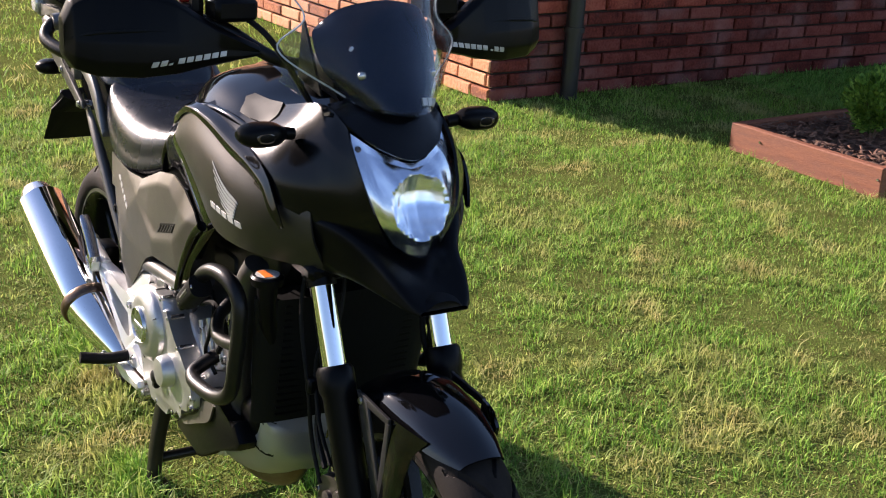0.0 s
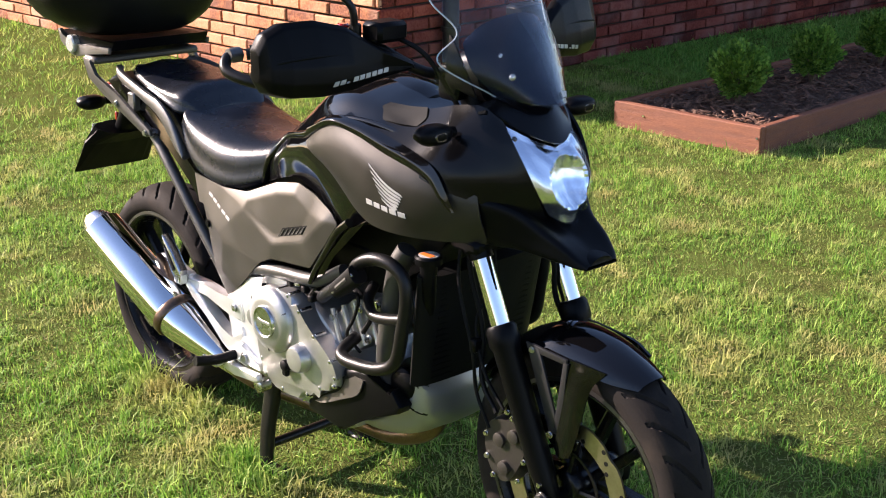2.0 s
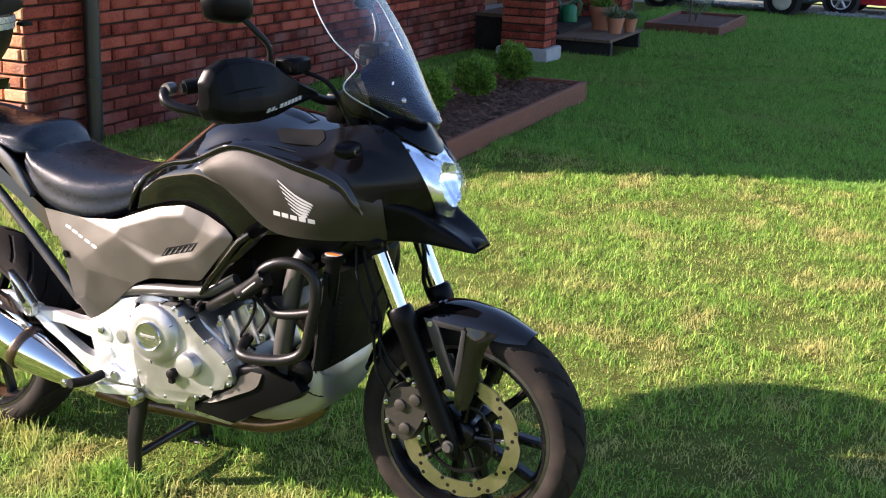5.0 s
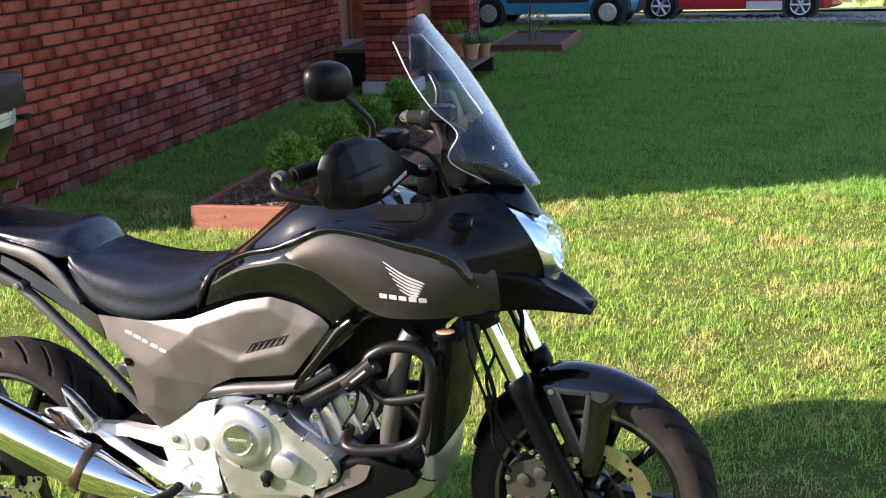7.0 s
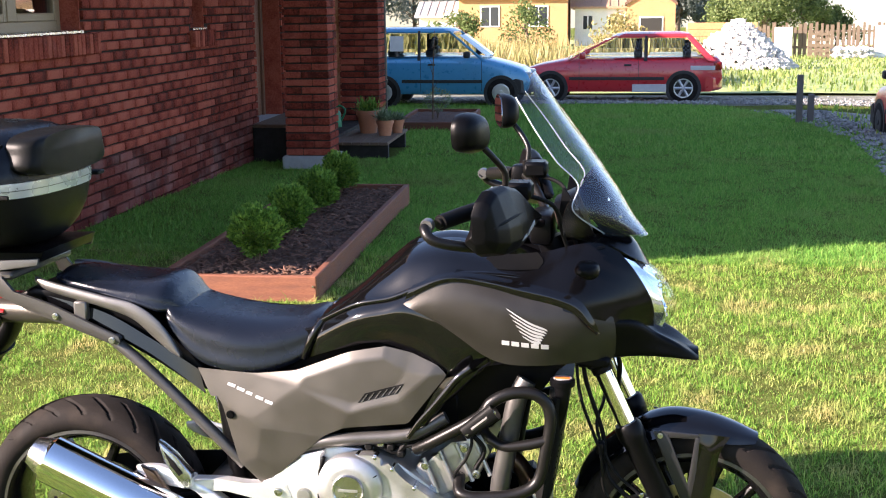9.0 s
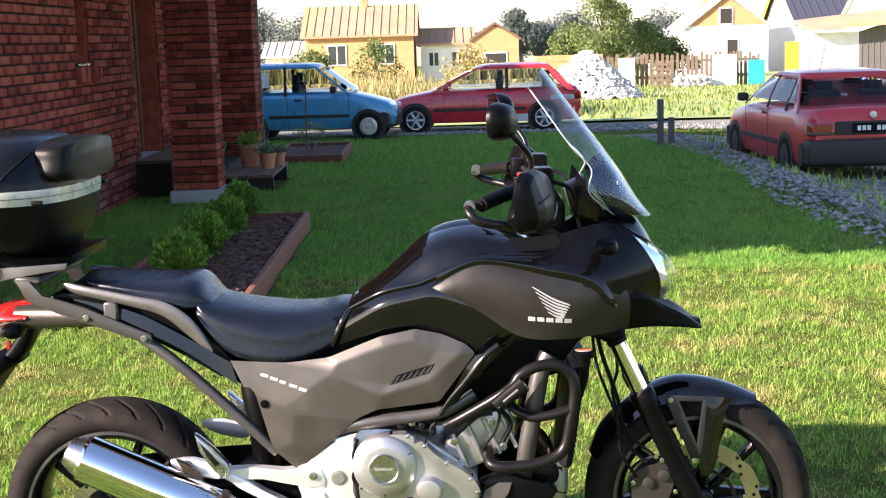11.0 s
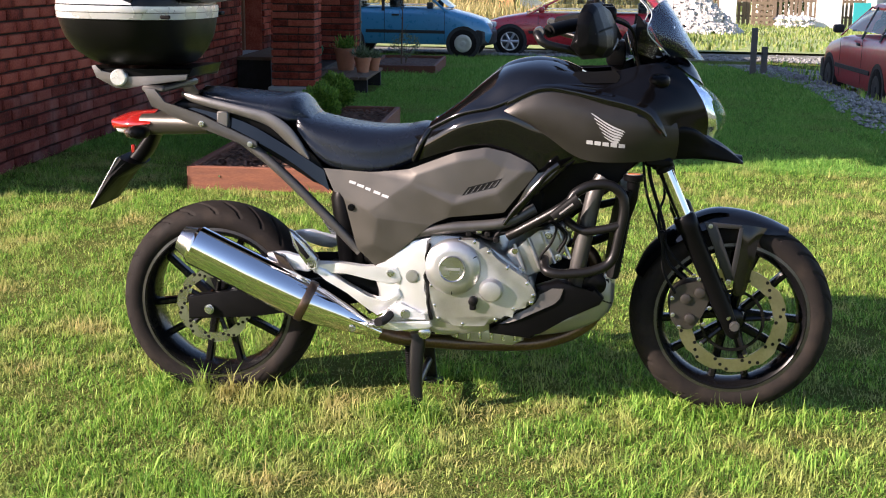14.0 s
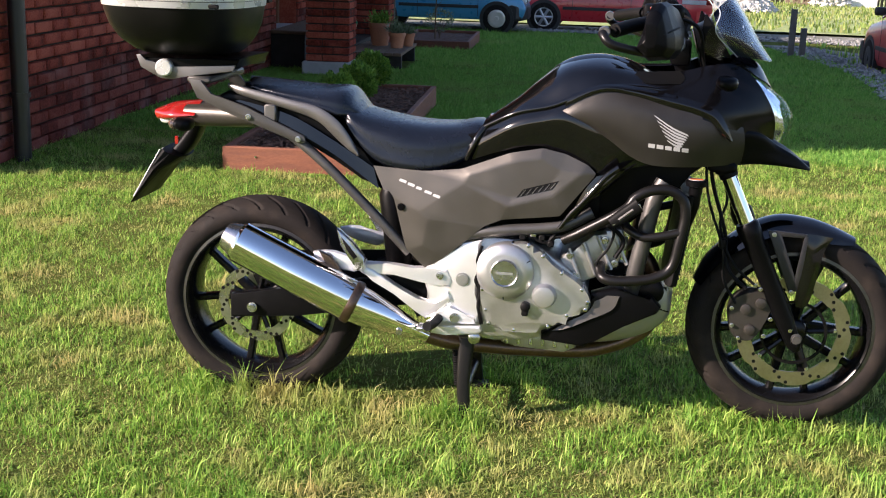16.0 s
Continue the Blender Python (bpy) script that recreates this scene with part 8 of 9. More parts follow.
car("red_hatchback", "dark red three-door hatchback with grey unpainted patches", pose(0.69, 22.5, -0.345, 0, 0, 180), M["car_red"], 1.69, HATCH, (-1.86, 1.02), (-1.35, -0.02), 0.85, 1.34, (-1.27, 1.28), 0.285,
    [[(-1.55, 0.92), (-0.62, 0.92), (-0.62, 1.23), (-1.26, 1.23)], [(-0.52, 0.92), (0.62, 0.92), (0.02, 1.23), (-0.52, 1.23)]], "parked cars", "spokes", patches)
def rear_details(c, h):
    """Dark panel between the tail lamps with the plate, boot seam, aerial."""
    part("rear_panel", blocks((-2.105, -2.07, -0.47, 0.47, 0.63, 0.80), bevel=0.01), M["car_trim"], c, "black panel between the tail lamps")
    pl = part("number_plate", blocks((-2.118, -2.104, -0.26, 0.26, 0.655, 0.775), bevel=0.003), M["rubber_soft"], c, "dark number plate with pale bars")
    for k in range(7):
        if k != 3:
            part("plate_bar", blocks((-2.121, -2.117, -0.215 + k * 0.062, -0.17 + k * 0.062, 0.685, 0.745)), M["plaster"], pl, smooth=False)
    part("bumper_cover", blocks((-2.16, -1.86, -h + 0.03, h - 0.03, 0.26, 0.575), bevel=0.05, seg=2), M["car_trim"], c, "broad black rear bumper")
    part("boot_badge", lathe([(0.045, -2.09), (0.045, -2.105), (0.02, -2.108)], "x", 18, (0, 0, 0.875)), M["hubcap"], c, "small round pale boot badge")
    part("boot_seam", blocks((-2.094, -2.08, -0.62, 0.62, 0.585, 0.595)), M["car_trim"], c, smooth=False)
    for s in (-1, 1):
        part("lamp_strip", blocks((-2.10, -1.94, s * (h - 0.22) - 0.15, s * (h - 0.22) + 0.17, 0.63, 0.67), bevel=0.01), M["smoke"], c, "dark strip under the tail lamp")
    part("aerial", rod((-0.9, 0.3, 1.38), (-1.15, 0.3, 1.75), 0.006, 6), M["car_trim"], c)


car("red_family_car", "faded red four-door car with black bumpers parked on gravel", pose(5.57, 14.75, ground_z(5.57, 14.75), 0, 0, 94), M["car_red2"], 1.69, FAMILY, (-1.62, 0.98), (-1.08, 0.02), 0.945, 1.40, (-1.22, 1.30), 0.285,
    [[(-1.42, 1.00), (-1.14, 1.00), (-1.10, 1.29), (-1.18, 1.29)], [(-1.06, 1.00), (-0.28, 1.00), (-0.28, 1.29), (-1.02, 1.29)], [(-0.20, 1.00), (0.62, 1.00), (0.10, 1.29), (-0.20, 1.29)]], "parked cars", "plain", rear_details, 0.23)

# ---- yard, meadow and weeds ----
def spread(name, x0, x1, y0, y1, n, mat, label, dz=0.03):
    bm = bmesh.new()
    rows = []
    for j in range(n + 1):
        y = y0 + (y1 - y0) * j / n
        rows.append([bm.verts.new((x0 + (x1 - x0) * i / n, y, ground_z(x0 + (x1 - x0) * i / n, y) + dz + 0.04 * noise.noise((i * 0.7, y * 0.5, 3)))) for i in range(n + 1)])
    for a, b in zip(rows, rows[1:]):
        for i in range(n):
            bm.faces.new((a[i], a[i + 1], b[i + 1], b[i]))
    return solid(name, bm, M[mat], label, "ground", kind="structure")


spread("verge", 8.3, 45, -6, 24.2, 40, "far_grass", "sunlit rough verge beyond the gravel", -0.16)


def weeds(name, count, x0, x1, y0, y1, h0, h1, mat, label, seed, w=0.012):
    rg = random.Random(seed)
    verts, faces = [], []
    for _ in range(count):
        x, y = rg.uniform(x0, x1), rg.uniform(y0, y1)
        t = 0.5 + 0.5 * noise.noise((x * 0.35, y * 0.35, seed))
        if rg.random() > 0.35 + t:
            continue
        h = rg.uniform(h0, h1) * (0.35 + t)
        a, ln = rg.uniform(0, 6.28), rg.uniform(0.05, 0.45)
        dx, dy = math.cos(a) * ln * h, math.sin(a) * ln * h
        sx, sy = -math.sin(a) * w, math.cos(a) * w
        z = ground_z(x, y)
        k = len(verts)
        verts += [(x - sx, y - sy, z), (x + sx, y + sy, z), (x + dx * 0.4 + sx * 1.6, y + dy * 0.4 + sy * 1.6, z + h * 0.6), (x + dx * 0.4 - sx * 1.6, y + dy * 0.4 - sy * 1.6, z + h * 0.6), (x + dx, y + dy, z + h)]
        faces += [(k, k + 1, k + 2, k + 3), (k + 3, k + 2, k + 4)]
    return tagged(raw(name, verts, faces, M[mat]), label, "weeds", kind="stuff")


weeds("dry_weeds", 15000, -9, 2.6, 27, 42, 0.6, 1.25, "tall_grass", "tall dry yellow weeds behind the parked cars", 4, 0.016)
weeds("meadow_grass", 26000, 3, 40, 25, 55, 0.08, 0.24, "meadow", "rough yellow-green meadow grass", 6, 0.014)
weeds("verge_grass", 5000, 4.3, 12, 2, 20.5, 0.05, 0.14, "blade", "short tufts between the gravel stones", 7, 0.008)

# far things, laid out on level ground and then set on the falling field
FAR = pose(1.1, -3.7, 0, 0, 0, 2.1) @ pose(-1.1, 3.7, 0) @ pose(0, 6, 0, -1.2) @ pose(0, -6, 0)
before_far = set(bpy.data.objects)
# rubble heap, boards, pallets
rg = random.Random(3)
verts, faces = [], []
for _ in range(2600):
    a, t = rg.uniform(0, 6.28), rg.random() ** 0.7
    x, y = 5.7 + math.cos(a) * t * 1.9, 40 + math.sin(a) * t * 1.6
    z = max(0.05, 1.55 * (1 - t ** 1.3) * rg.uniform(0.8, 1.05) + 0.05)
    r = rg.uniform(0.03, 0.11)
    k = len(verts)
    for dx in (-1, 1):
        for dy in (-1, 1):
            for dz in (-1, 1):
                verts.append((x + dx * r * rg.uniform(0.5, 1.1), y + dy * r * rg.uniform(0.5, 1.1), z + dz * r * rg.uniform(0.35, 0.9)))
    faces += [(k, k + 1, k + 3, k + 2), (k + 4, k + 6, k + 7, k + 5), (k, k + 4, k + 5, k + 1), (k + 2, k + 3, k + 7, k + 6), (k, k + 2, k + 6, k + 4), (k + 1, k + 5, k + 7, k + 3)]
tagged(raw("rubble_heap", verts, faces, M["rubble"]), "heap of white broken blocks on the meadow", "rubble", kind="stuff")
stack = thing("brick_pallet", "stack of pale yellow bricks on the meadow", "brick stack")
for k in range(6):
    part("layer", blocks((4.4, 7.0, 46, 47, 0.02 + k * 0.26, 0.02 + k * 0.26 + 0.25), bevel=0.01), M["ochre"], stack, smooth=False)


def fence(x0, x1, y, h, label, seed):
    t = thing("board_fence", label, "fence")
    rg = random.Random(seed)
    part("rail", blocks((x0, x1, y + 0.03, y + 0.08, h * 0.3, h * 0.3 + 0.1)), M["fence"], t, smooth=False)
    part("rail", blocks((x0, x1, y + 0.03, y + 0.08, h * 0.75, h * 0.75 + 0.1)), M["fence"], t, smooth=False)
    x = x0
    while x < x1:
        w = rg.uniform(0.10, 0.16)
        part("board", blocks((x, x + w, y, y + 0.025, 0.0, h * rg.uniform(0.88, 1.05))), M["fence"], t, smooth=False)
        x += w + rg.uniform(0.03, 0.12)


fence(7.5, 15.0, 54, 1.52, "old grey-brown board fence across the meadow", 2)
for x, y, w, h, mt, lab in ((8.6, 53.7, 0.75, 1.38, "plaster", "white sheet leaning on the fence"), (12.8, 53.6, 1.1, 1.42, "plaster", "white boards leaning on the fence"), (14.35, 53.4, 0.75, 1.15, "teal", "teal sheet by the fence")):
    solid("leaning_sheet", blocks((x, x + w, y, y + 0.05, 0.0, h), bevel=0.01), M[mt], lab, "sheet", smooth=False)
for x in (9.95,):
    p = thing("pallet", "weathered wooden pallet standing by the fence", "pallet")
    for k in range(5):
        part("board", blocks((x, x + 0.9, 53.2, 53.24, 0.05 + k * 0.24, 0.17 + k * 0.24)), M["fence"], p, smooth=False)
    for k in range(3):
        part("bearer", blocks((x + k * 0.4, x + k * 0.4 + 0.1, 53.24, 53.36, 0.0, 1.2)), M["fence"], p, smooth=False)
heap = []
for _ in range(120):
    heap.append((rg.uniform(11.1, 12.7), rg.uniform(53.0, 53.6), rg.uniform(0.05, 0.45)))
scatter_stones("stone_heap", heap, 0.12, 0.3, M["rubble"], "low heap of white stones by the fence", "rubble")

# ---- houses far behind ----
def house(name, label, x0, x1, y0, depth, eave, ridge, along, wallm, roofm, windows, chimney=None, gable=None, over=0.35):
    """along 'x': ridge across the view; 'y': gable towards the viewer."""
    t = thing(name, label, "house", group="houses behind the meadow")
    part("wall", blocks((x0, x1, y0, y0 + depth, -0.3, eave)), M[wallm], t, smooth=False)
    if along == "x":
        ym = y0 + depth / 2
        bm = bmesh.new()
        prof = [(y0 - over, eave - 0.15), (ym, ridge), (y0 + depth + over, eave - 0.15), (y0 + depth + over, eave + 0.0), (ym, ridge + 0.18), (y0 - over, eave + 0.0)]
        a = [bm.verts.new((x0 - over, p, q)) for p, q in prof]
        b = [bm.verts.new((x1 + over, p, q)) for p, q in prof]
        for j in range(6):
            bm.faces.new((a[j], a[(j + 1) % 6], b[(j + 1) % 6], b[j]))
        bm.faces.new(a[::-1])
        bm.faces.new(b)
        roof = part("roof", bm, M[roofm], t, smooth=False)
        part("gable", hull([[(x, y0, eave - 0.02), (x, y0 + depth, eave - 0.02), (x, ym, ridge - 0.06)] for x in (x0, x1)], 3), M[gable or wallm], t, smooth=False)
        n = int((x1 - x0) / 0.6)
        for k in range(n + 1):
            x = x0 + (x1 - x0) * k / n
            part("seam", hull([[(x, y0 - over, eave), (x + 0.05, y0 - over, eave), (x + 0.05, y0 - over, eave + 0.06), (x, y0 - over, eave + 0.06)], [(x, ym, ridge + 0.18), (x + 0.05, ym, ridge + 0.18), (x + 0.05, ym, ridge + 0.24), (x, ym, ridge + 0.24)]], 8), M[roofm], roof, smooth=False)
    else:
        xm = (x0 + x1) / 2
        part("gable", plate([(x0, eave), (x1, eave), (xm, ridge - 0.1)], y0, y0 + depth), M[gable or wallm], t, smooth=False)
        roof = part("roof", plate([(x0 - over, eave - 0.25), (xm, ridge), (x1 + over, eave - 0.25), (x1 + over, eave - 0.05), (xm, ridge + 0.22), (x0 - over, eave - 0.05)], y0 - over, y0 + depth + over), M[roofm], t, smooth=False)
    for wx, wz, ww, wh, dark in windows:
        w = part("window", blocks((wx - ww / 2, wx + ww / 2, y0 - 0.06, y0 + 0.02, wz, wz + wh)), M["plaster"], t, "white framed window" if not dark else "open dark window", smooth=False)
        k = 1 if dark else 2
        for i in range(k):
            a = wx - ww / 2 + 0.1 + i * (ww - 0.1) / k
            part("pane", blocks((a, a + (ww - 0.1) / k - 0.1, y0 - 0.075, y0 - 0.055, wz + 0.1, wz + wh - 0.1)), M["far_pane"] if not dark else M["dark_room"], w, smooth=False)
    if chimney:
        cx, cz = chimney
        part("chimney", blocks((cx - 0.25, cx + 0.25, y0 + depth / 2 - 0.3, y0 + depth / 2 + 0.3, ridge - 0.5, cz), bevel=0.02), M["ochre"], t, smooth=False)
    return t


house("tin_roof_house", "ochre brick house with a rusty tin roof", -10.0, -1.7, 94, 8, 3.75, 6.0, "x", "ochre", "tinroof", [(-7.6, 1.5, 1.5, 1.6, False), (-3.9, 1.5, 1.5, 1.6, False)], (-5.6, 6.75))
house("low_outbuilding", "low white outbuilding with a brown roof", -1.2, 2.7, 96, 5, 3.0, 4.1, "x", "plaster", "tinroof", [(-0.2, 1.2, 0.9, 1.2, False), (1.6, 1.2, 0.9, 1.2, False)])
house("brick_shed", "small ochre brick shed with a shallow roof", 2.75, 6.4, 95, 6, 3.3, 4.3, "y", "ochre", "roof", [(4.6, 0.4, 1.8, 1.8, True)], over=0.15)
house("side_annex", "grey pent-roofed annex beside the tin-roofed house", -13.5, -10.4, 97, 5, 2.4, 3.4, "x", "plaster", "concrete", [])
house("brick_gable_house", "white rendered house with a bare brick gable", 19.5, 25.9, 96, 9, 3.7, 6.0, "y", "plaster", "concrete", [(22.6, 3.75, 1.1, 1.35, True), (23.1, 1.2, 1.0, 1.5, True)], (21.9, 6.6), "ochre", 0.2)
house("white_annex", "low white annex with a grey roof beside the brick gable", 17.6, 19.4, 97, 6, 3.1, 3.55, "x", "plaster", "concrete", [], over=0.1)
house("blue_roof_house", "white house with a dark blue roof and yellow trim", 28.3, 39.0, 96, 11.5, 3.6, 7.4, "x", "plaster", "blueroof", [(31.0, 1.0, 1.5, 1.5, False)], (33.6, 8.3), "plaster", 0.35)
house("grey_barn", "white rendered barn with a grey corrugated roof", 24.1, 38.0, 62, 9, 3.4, 5.9, "x", "plaster", "concrete", [(26.5, 0.6, 1.2, 1.6, True)], None, "plaster", 0.25)
solid("gable_board", hull([[(27.85, y, z), (27.93, y, z), (27.93, y, z + 0.42), (27.85, y, z + 0.42)] for y, z in ((107.7, 3.05), (101.9, 7.0))], 8), M["yellow"], "yellow gable board of the blue-roofed house", "trim", kind="structure", smooth=False)
lean = thing("pent_roof_shed", "low board shed with a rusty pent roof beside the barn", "shed", group="houses behind the meadow")
part("wall", blocks((19.1, 21.4, 60.0, 61.8, -0.3, 2.35)), M["plaster"], lean, "pale rendered shed wall", smooth=False)
for k in range(18):
    part("board", blocks((21.42 + k * 0.148, 21.42 + k * 0.148 + 0.135, 59.96 + 0.02 * (k % 2), 60.06, -0.3, 2.38 + 0.045 * k)), M["stake"], lean, smooth=False)
part("side_wall", blocks((21.42, 24.05, 60.10, 61.8, -0.3, 2.35)), M["stake"], lean, smooth=False)
part("roof", hull([[(18.8, 59.6, 2.42), (18.8, 59.6, 2.54), (18.8, 62.4, 3.05), (18.8, 62.4, 2.93)], [(24.3, 59.6, 2.75), (24.3, 59.6, 2.87), (24.3, 62.4, 3.55), (24.3, 62.4, 3.43)]], 8), M["tinroof"], lean, smooth=False)
solid("yellow_gate", blocks((17.75, 18.45, 60, 60.1, 0.0, 1.95), bevel=0.02), M["yellow"], "yellow metal gate behind the meadow", "gate", smooth=False)


# ---- trees ----
def tree(name, x, y, h, r, seed, mat, label, n=2600, leaf=0.16, trunk=0.25):
    t = thing(name, label, "tree", group="trees behind the meadow")
    rg = random.Random(seed)
    part("trunk", tube([(x, y, -0.1), (x + 0.1, y, h * 0.3), (x - 0.1, y, h * 0.62), (x, y, h * 0.9)], 0.04 * h, 12, 8, r_end=0.02), M["bark"], t)
    heads = []
    for k in range(15):
        a, e = rg.uniform(0, 6.28), rg.uniform(0.15, 1.0)
        z = h * (0.22 + 0.66 * e)
        w = r * (1.05 - 0.75 * e) * rg.uniform(0.5, 1.05)
        p = Vector((x + math.cos(a) * w, y + math.sin(a) * w, z))
        heads.append((p, r * rg.uniform(0.25, 0.46)))
        part("limb", tube([(x, y, z * 0.6), (x + math.cos(a) * w * 0.5, y + math.sin(a) * w * 0.5, z * 0.82), tuple(p)], 0.012 * h, 6, 6, r_end=0.01), M["bark"], t)
    heads.append((Vector((x, y, h * 0.88)), r * 0.3))
    verts, faces = [], []
    for _ in range(n):
        c, s = heads[rg.randrange(len(heads))]
        d = Vector((rg.gauss(0, 1), rg.gauss(0, 1), rg.gauss(0, 1))).normalized() * s * rg.uniform(0.4, 1.15)
        p = c + d
        u = Vector((rg.gauss(0, 1), rg.gauss(0, 1), rg.gauss(0, 1))).normalized() * leaf * rg.uniform(0.6, 1.3)
        v = u.cross(Vector((rg.gauss(0, 1), rg.gauss(0, 1), rg.gauss(0, 1)))).normalized() * leaf * 0.45
        k = len(verts)
        verts += [tuple(p - u), tuple(p + v), tuple(p + u), tuple(p - v)]
        faces.append((k, k + 1, k + 2, k + 3))
    crown = raw("crown", verts, faces, M[mat])
    crown.parent = t


tree("broad_tree", 10.9, 78, 6.2, 2.3, 5, "foliage", "broad green tree behind the fence", 9000, 0.11)
tree("broad_tree", 13.6, 80, 3.8, 2.2, 6, "foliage", "low green tree behind the fence", 7000, 0.11)
tree("broad_tree", 16.0, 82, 2.6, 1.6, 7, "foliage", "low green bush tree behind the fence", 5000, 0.11)
tree("broad_tree", 9.2, 82, 3.6, 2.2, 8, "foliage", "low green tree beside the meadow", 4500, 0.11)
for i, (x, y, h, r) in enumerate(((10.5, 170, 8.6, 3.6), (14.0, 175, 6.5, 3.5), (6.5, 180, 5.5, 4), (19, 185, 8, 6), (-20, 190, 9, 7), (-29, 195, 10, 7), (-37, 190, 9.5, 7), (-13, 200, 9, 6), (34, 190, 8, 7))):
    tree("far_tree", x, y, h, r, 30 + i, "foliage_far", "far tree with haze-grey painted leaves at the meadow's end", 5200, 0.26)
for i, (x, y, h, r) in enumerate(((-2.6, 60, 2.6, 1.5), (-5.5, 58, 2.2, 1.3), (1.8, 50, 1.9, 1.4), (-3.6, 35, 1.5, 0.9))):
    tree("garden_bush", x, y, h, r, 50 + i, "foliage" if i != 2 else "tall_grass", "leafy bush among the dry weeds", 1400, 0.10)

# power line mast far off
mast = thing("power_mast", "thin lattice power mast far behind the trees", "mast")
for s in (-1, 1):
    part("leg", tube([(27.5 + s * 1.6, 230, 0), (27.5 + s * 0.3, 230, 30)], 0.10, 2, 6, False), M["pylon"], mast)
for z, w in ((21.5, 3.0), (26.0, 2.4)):
    part("arm", hull([[(27.5 - w, 229.9, z), (27.5 + w, 229.9, z), (27.5 + w, 230.1, z), (27.5 - w, 230.1, z)], [(27.4, 229.9, z + 1.5), (27.6, 229.9, z + 1.5), (27.6, 230.1, z + 1.5), (27.4, 230.1, z + 1.5)]], 8), M["pylon"], mast, smooth=False)
for k in range(9):
    z0 = k * 3.2
    part("lattice", rod((27.5 - 1.6 + z0 * 0.043, 230, z0), (27.5 + 1.6 - (z0 + 3.2) * 0.043, 230, z0 + 3.2), 0.06, 5), M["pylon"], mast)


for ob in set(bpy.data.objects) - before_far:
    if ob.parent is None:
        ob.matrix_basis = FAR @ ob.matrix_basis

# ---- bricks of the house walls ----
def east(u, z, out):
    return (WALL_X + out, u, z)


def gable(u, z, out):
    return (u, CORNER_Y - out, z)


holes = [(WIN1[0], WIN1[1], WIN1[2] - 0.02, WIN1[3]), (WIN1[0] - 0.12, WIN1[1] + 0.12, WIN1[2] - 0.07, WIN1[2] - 0.02), (WIN2[0], WIN2[1], WIN2[2] - 0.02, WIN2[3]),
         (WIN2[0] - 0.12, WIN2[1] + 0.12, WIN2[2] - 0.07, WIN2[2] - 0.02), (DOOR[0], DOOR[1], 0.3, DOOR[3])]
cells = bricks(CORNER_Y - 0.03, 13.2, -0.159, 2.80, holes)
single = [c for c in cells if c[2] > LENGTH - 0.001 and 4.0 < c[0] < 8.4 and 0.45 < c[1] < 1.9][:290]
chosen = set(single)
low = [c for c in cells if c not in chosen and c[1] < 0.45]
rest = [c for c in cells if c not in chosen and c[1] >= 0.45]
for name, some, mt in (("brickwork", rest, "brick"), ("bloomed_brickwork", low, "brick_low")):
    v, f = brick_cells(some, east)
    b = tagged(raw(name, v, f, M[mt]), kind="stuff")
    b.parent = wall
# the gable gets the brick copy with sunlight in its colour
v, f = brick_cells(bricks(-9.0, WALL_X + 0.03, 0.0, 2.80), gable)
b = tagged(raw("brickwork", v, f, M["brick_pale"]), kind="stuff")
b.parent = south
shapes = []
for s in range(5):
    v, f = brick_cells([(0.0, 0.0, LENGTH)], lambda u, z, o: (o, u, z), rng=random.Random(40 + s))
    me = bpy.data.meshes.new("brick")
    me.from_pydata(v, [], f)
    me.materials.append(M["brick_piece"])
    shapes.append(me)
for i, (u, z, ln) in enumerate(single):
    b = new("brick", shapes[(i * 7) % 5])
    b.location = (WALL_X, u, z)
    b.parent = wall


# ---- lawn grass ----
def rolling(x, y, freq, seed):
    """A smooth random field of about -2 to 2, from crossed waves."""
    rg = np.random.default_rng(seed)
    f = np.zeros(len(x))
    for k in range(7):
        a, w, ph = rg.uniform(0, np.pi), freq * rg.uniform(0.6, 1.7), rg.uniform(0, 6.28)
        u, v = x * np.cos(a) + y * np.sin(a), y * np.cos(a) - x * np.sin(a)
        f += np.sin(u * w + ph + 1.2 * np.sin(v * w * 0.6 + ph * 2))
    return f / 1.9


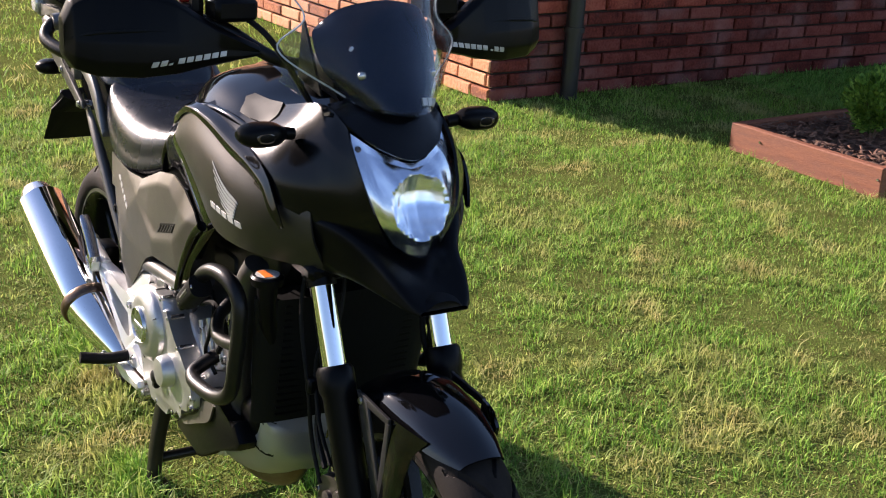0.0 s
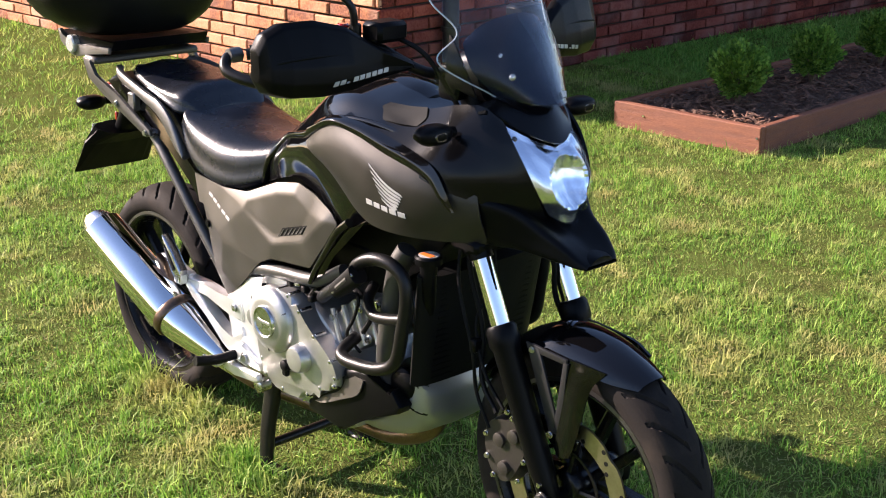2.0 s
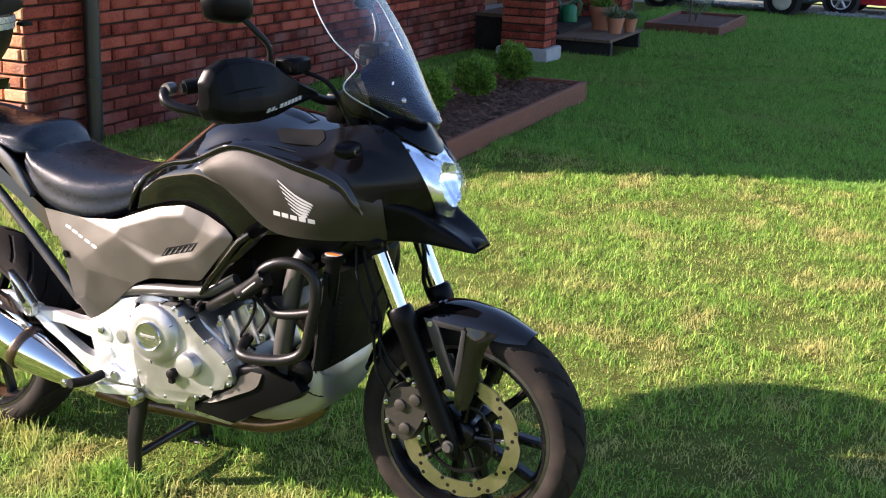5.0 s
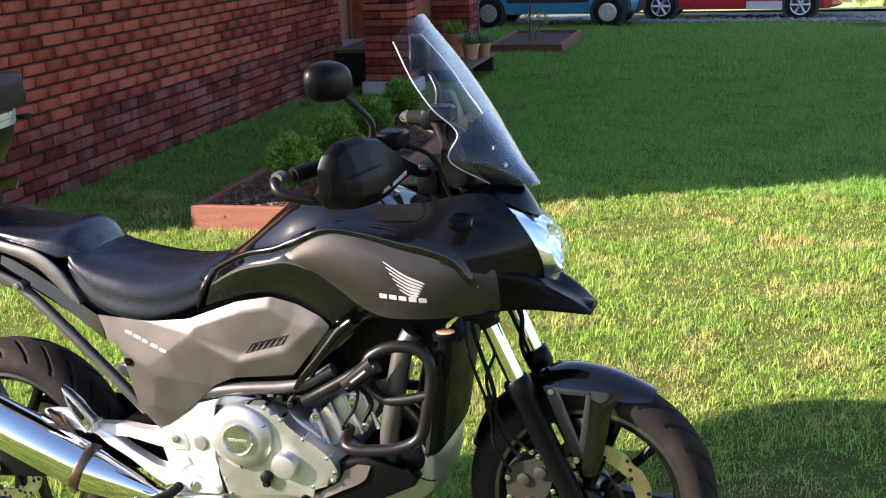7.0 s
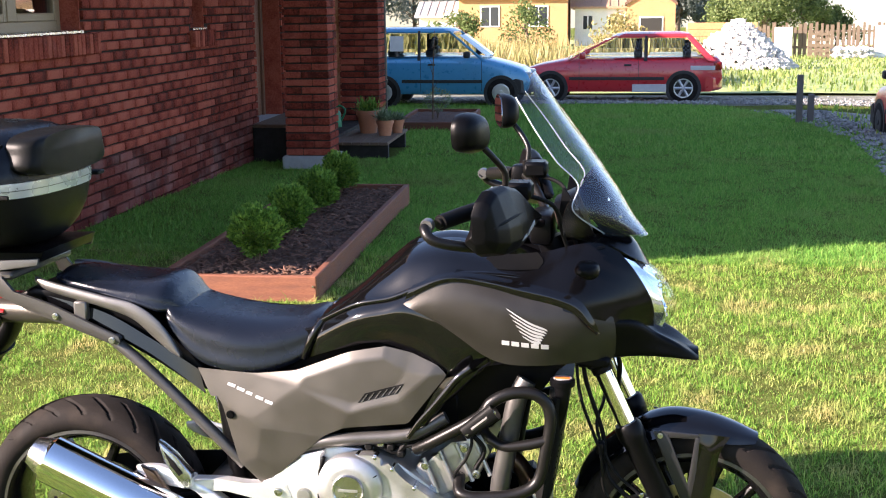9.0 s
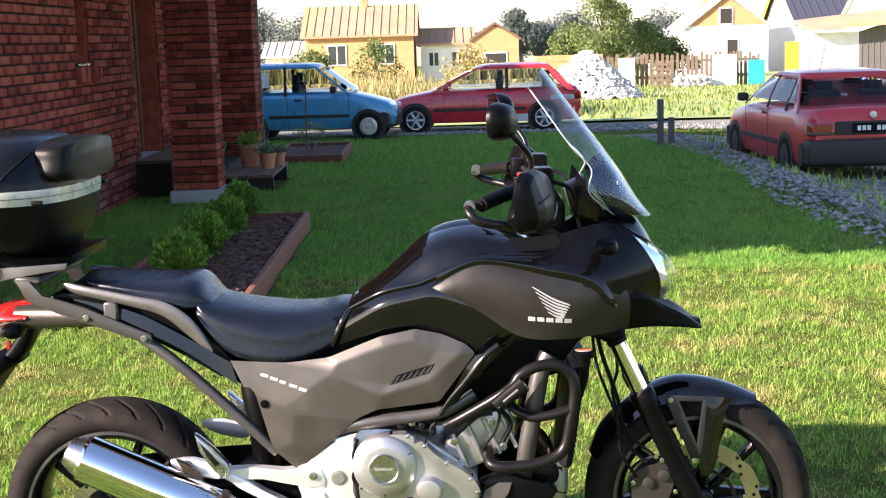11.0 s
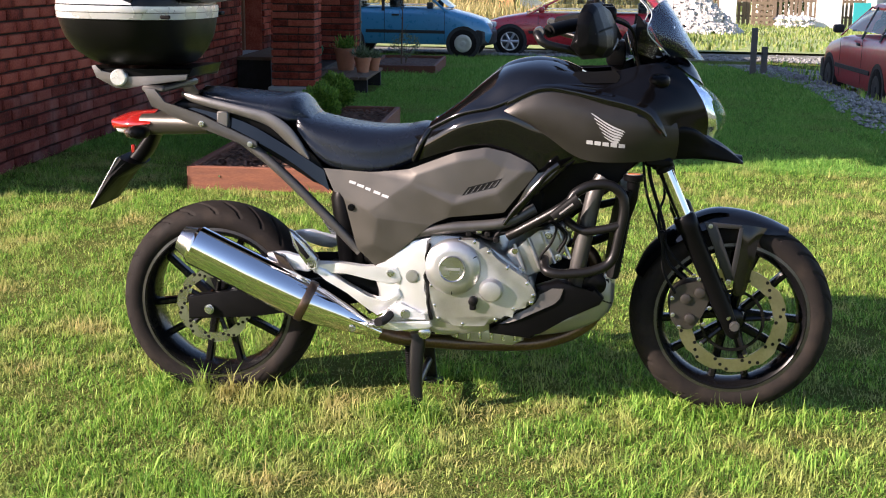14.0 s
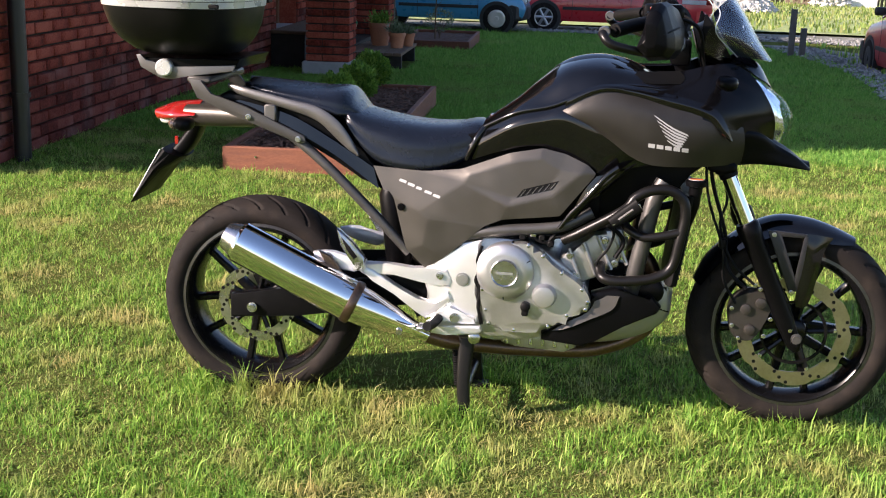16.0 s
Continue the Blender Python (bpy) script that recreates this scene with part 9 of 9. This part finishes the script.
def turf(name, count, region, height, width, label, seed, mat="blade", thin=0.5, bend=1.0, full=True):
    """Blades of grass, each a bent tapering strip (full) or a single pointed leaf, in tufts and thin patches."""
    rg = np.random.default_rng(seed)
    n = int(count)
    x, y = region(rg, n)
    c, q = math.cos(radians(2.8)), math.sin(radians(2.8))
    hx, hy = (x - 0.195) * c + (y + 0.28) * q, -(x - 0.195) * q + (y + 0.28) * c
    keep = ~((hx < WALL_X + 0.03) & (hy > CORNER_Y - 0.03)) & ~((hx > -1.33) & (hx < -0.365) & (hy > 3.81) & (hy < 7.45)) & ~((hx > -1.73) & (hx < -0.63) & (hy > 14.87) & (hy < 17.23))
    keep &= ~((hx < -1.8) & (hy > 10.55) & (hy < 13.2)) & ~((hx < -1.55) & (hx > -2.1) & (hy > 9.9) & (hy < 10.4)) & ~((hx < -1.1) & (hy > 11.0) & (hy < 12.56))
    keep &= x < 3.88 + 0.15 * np.sin(y * 0.6) - np.maximum(0, y - 16.5) ** 2 * 0.10 + rg.normal(0, 0.12, n)
    keep &= y < 20.75 + rg.normal(0, 0.12, n)
    # thin patches and tufts
    patch, tuft = 0.7 * rolling(x, y, 5.5, 11) + 0.7 * rolling(x, y, 14.0, 12), rolling(x, y, 46.0, 13)
    keep &= rg.random(n) > thin * np.clip(patch - 0.35, 0, 1.25) + 0.22 * thin * np.clip(-tuft, 0, 1.5)
    x, y, patch, tuft = x[keep], y[keep], patch[keep], tuft[keep]
    n = len(x)
    h = height * (1.0 - 0.25 * np.clip(patch, -0.8, 1.2)) * (1.0 + 0.28 * np.clip(tuft, -1.2, 1.6)) * np.clip(rg.normal(1, 0.34, n), 0.3, 2.1)
    a = rg.random(n) * 2 * np.pi
    lean = np.abs(rg.normal(0.75, 0.45, n)) * bend
    dx, dy = np.cos(a) * lean, np.sin(a) * lean
    w = width * rg.uniform(0.6, 1.4, n)
    b = a + np.pi / 2 + rg.normal(0, 0.5, n)
    sx, sy = np.cos(b) * w, np.sin(b) * w
    z0 = -0.004 - 0.021 * np.maximum(0, y - 6) - 0.26 * np.clip((x - 4.0) / 1.5, 0, 1) ** 2
    m = 5 if full else 3
    co = np.empty((n, m, 3), np.float32)
    for k, (t, s) in enumerate(((0, -1), (0, 1), (0.55, 0.75), (0.55, -0.75))[:m - 1]):
        co[:, k, 0] = x + dx * h * t * t + sx * s
        co[:, k, 1] = y + dy * h * t * t + sy * s
        co[:, k, 2] = z0 + h * t
    co[:, m - 1, 0], co[:, m - 1, 1], co[:, m - 1, 2] = x + dx * h, y + dy * h, z0 + h * np.maximum(0.25, 1 - 0.25 * lean)
    me = bpy.data.meshes.new(name)
    me.vertices.add(m * n)
    me.vertices.foreach_set("co", co.ravel())
    base = (np.arange(n) * m)[:, None]
    order = np.array([0, 1, 2, 3, 3, 2, 4]) if full else np.array([0, 1, 2])
    me.loops.add(len(order) * n)
    me.loops.foreach_set("vertex_index", (base + order).ravel().astype(np.int32))
    first, total = ([0, 4], [4, 3]) if full else ([0], [3])
    me.polygons.add(len(first) * n)
    me.polygons.foreach_set("loop_start", ((np.arange(n) * len(order))[:, None] + np.array(first)).ravel().astype(np.int32))
    me.polygons.foreach_set("loop_total", np.tile(total, n).astype(np.int32))
    me.update(calc_edges=True)
    me.materials.append(M[mat])
    return tagged(new(name, me), label, "grass", kind="stuff")


def foot_zone(rg, n):
    """Round the two tyres and the stand."""
    k = rg.integers(0, 3, n)
    cx, w = np.array([-0.02, 1.55, 0.63])[k], np.array([0.17, 0.17, 0.09])[k]
    side = np.where(rg.random(n) < 0.7, -1, 1)
    return cx + rg.normal(0, 1, n) * w, side * (np.array([0.07, 0.06, 0.16])[k] + np.abs(rg.normal(0, 0.05, n)))


def near_zone(rg, n):
    return rg.uniform(-3.3, 4.2, n), -1.3 + 6.3 * rg.random(n) ** 1.35


def outer_zone(rg, n):
    x, y = rg.uniform(-9, 4.5, n), rg.uniform(-9, 4.2, n)
    inside = (x > -3.3) & (y > -1.3)
    return np.where(inside, x - 6.2, x), np.where(inside & (x - 6.2 > -3.3), y - 6.0, y)


def middle_zone(rg, n):
    return rg.uniform(-3.6, 4.2, n), 4.8 + 6.2 * rg.random(n) ** 1.25


def back_zone(rg, n):
    return rg.uniform(-3.4, 4.2, n), rg.uniform(11.0, 20.9, n)


turf("lawn_grass", 430000, near_zone, 0.026, 0.0018, "short sunlit lawn grass with dry yellowish patches", 1, thin=0.50)
turf("lawn_thatch", 430000, near_zone, 0.019, 0.0022, "flattened dry brownish grass between the green blades", 6, "thatch", 0.0, 2.6, False)
turf("lawn_grass_shaded", 340000, middle_zone, 0.032, 0.0030, "short green lawn grass in the shade of the house", 2, "blade_green", 0.2, full=False)
turf("lawn_grass_behind", 150000, back_zone, 0.045, 0.0065, "short green lawn grass up to the gravel", 3, "blade_green", 0.15, full=False)
turf("lawn_grass_around", 90000, outer_zone, 0.040, 0.0040, "short lawn grass in front of the gable", 5, thin=0.4, full=False)
turf("grass_round_tyres", 2600, foot_zone, 0.050, 0.0020, "longer grass blades pressed round the tyres", 8, thin=0.1)
turf("long_grass_tufts", 14000, near_zone, 0.046, 0.0018, "longer single grass blades in the lawn", 4, thin=0.7)
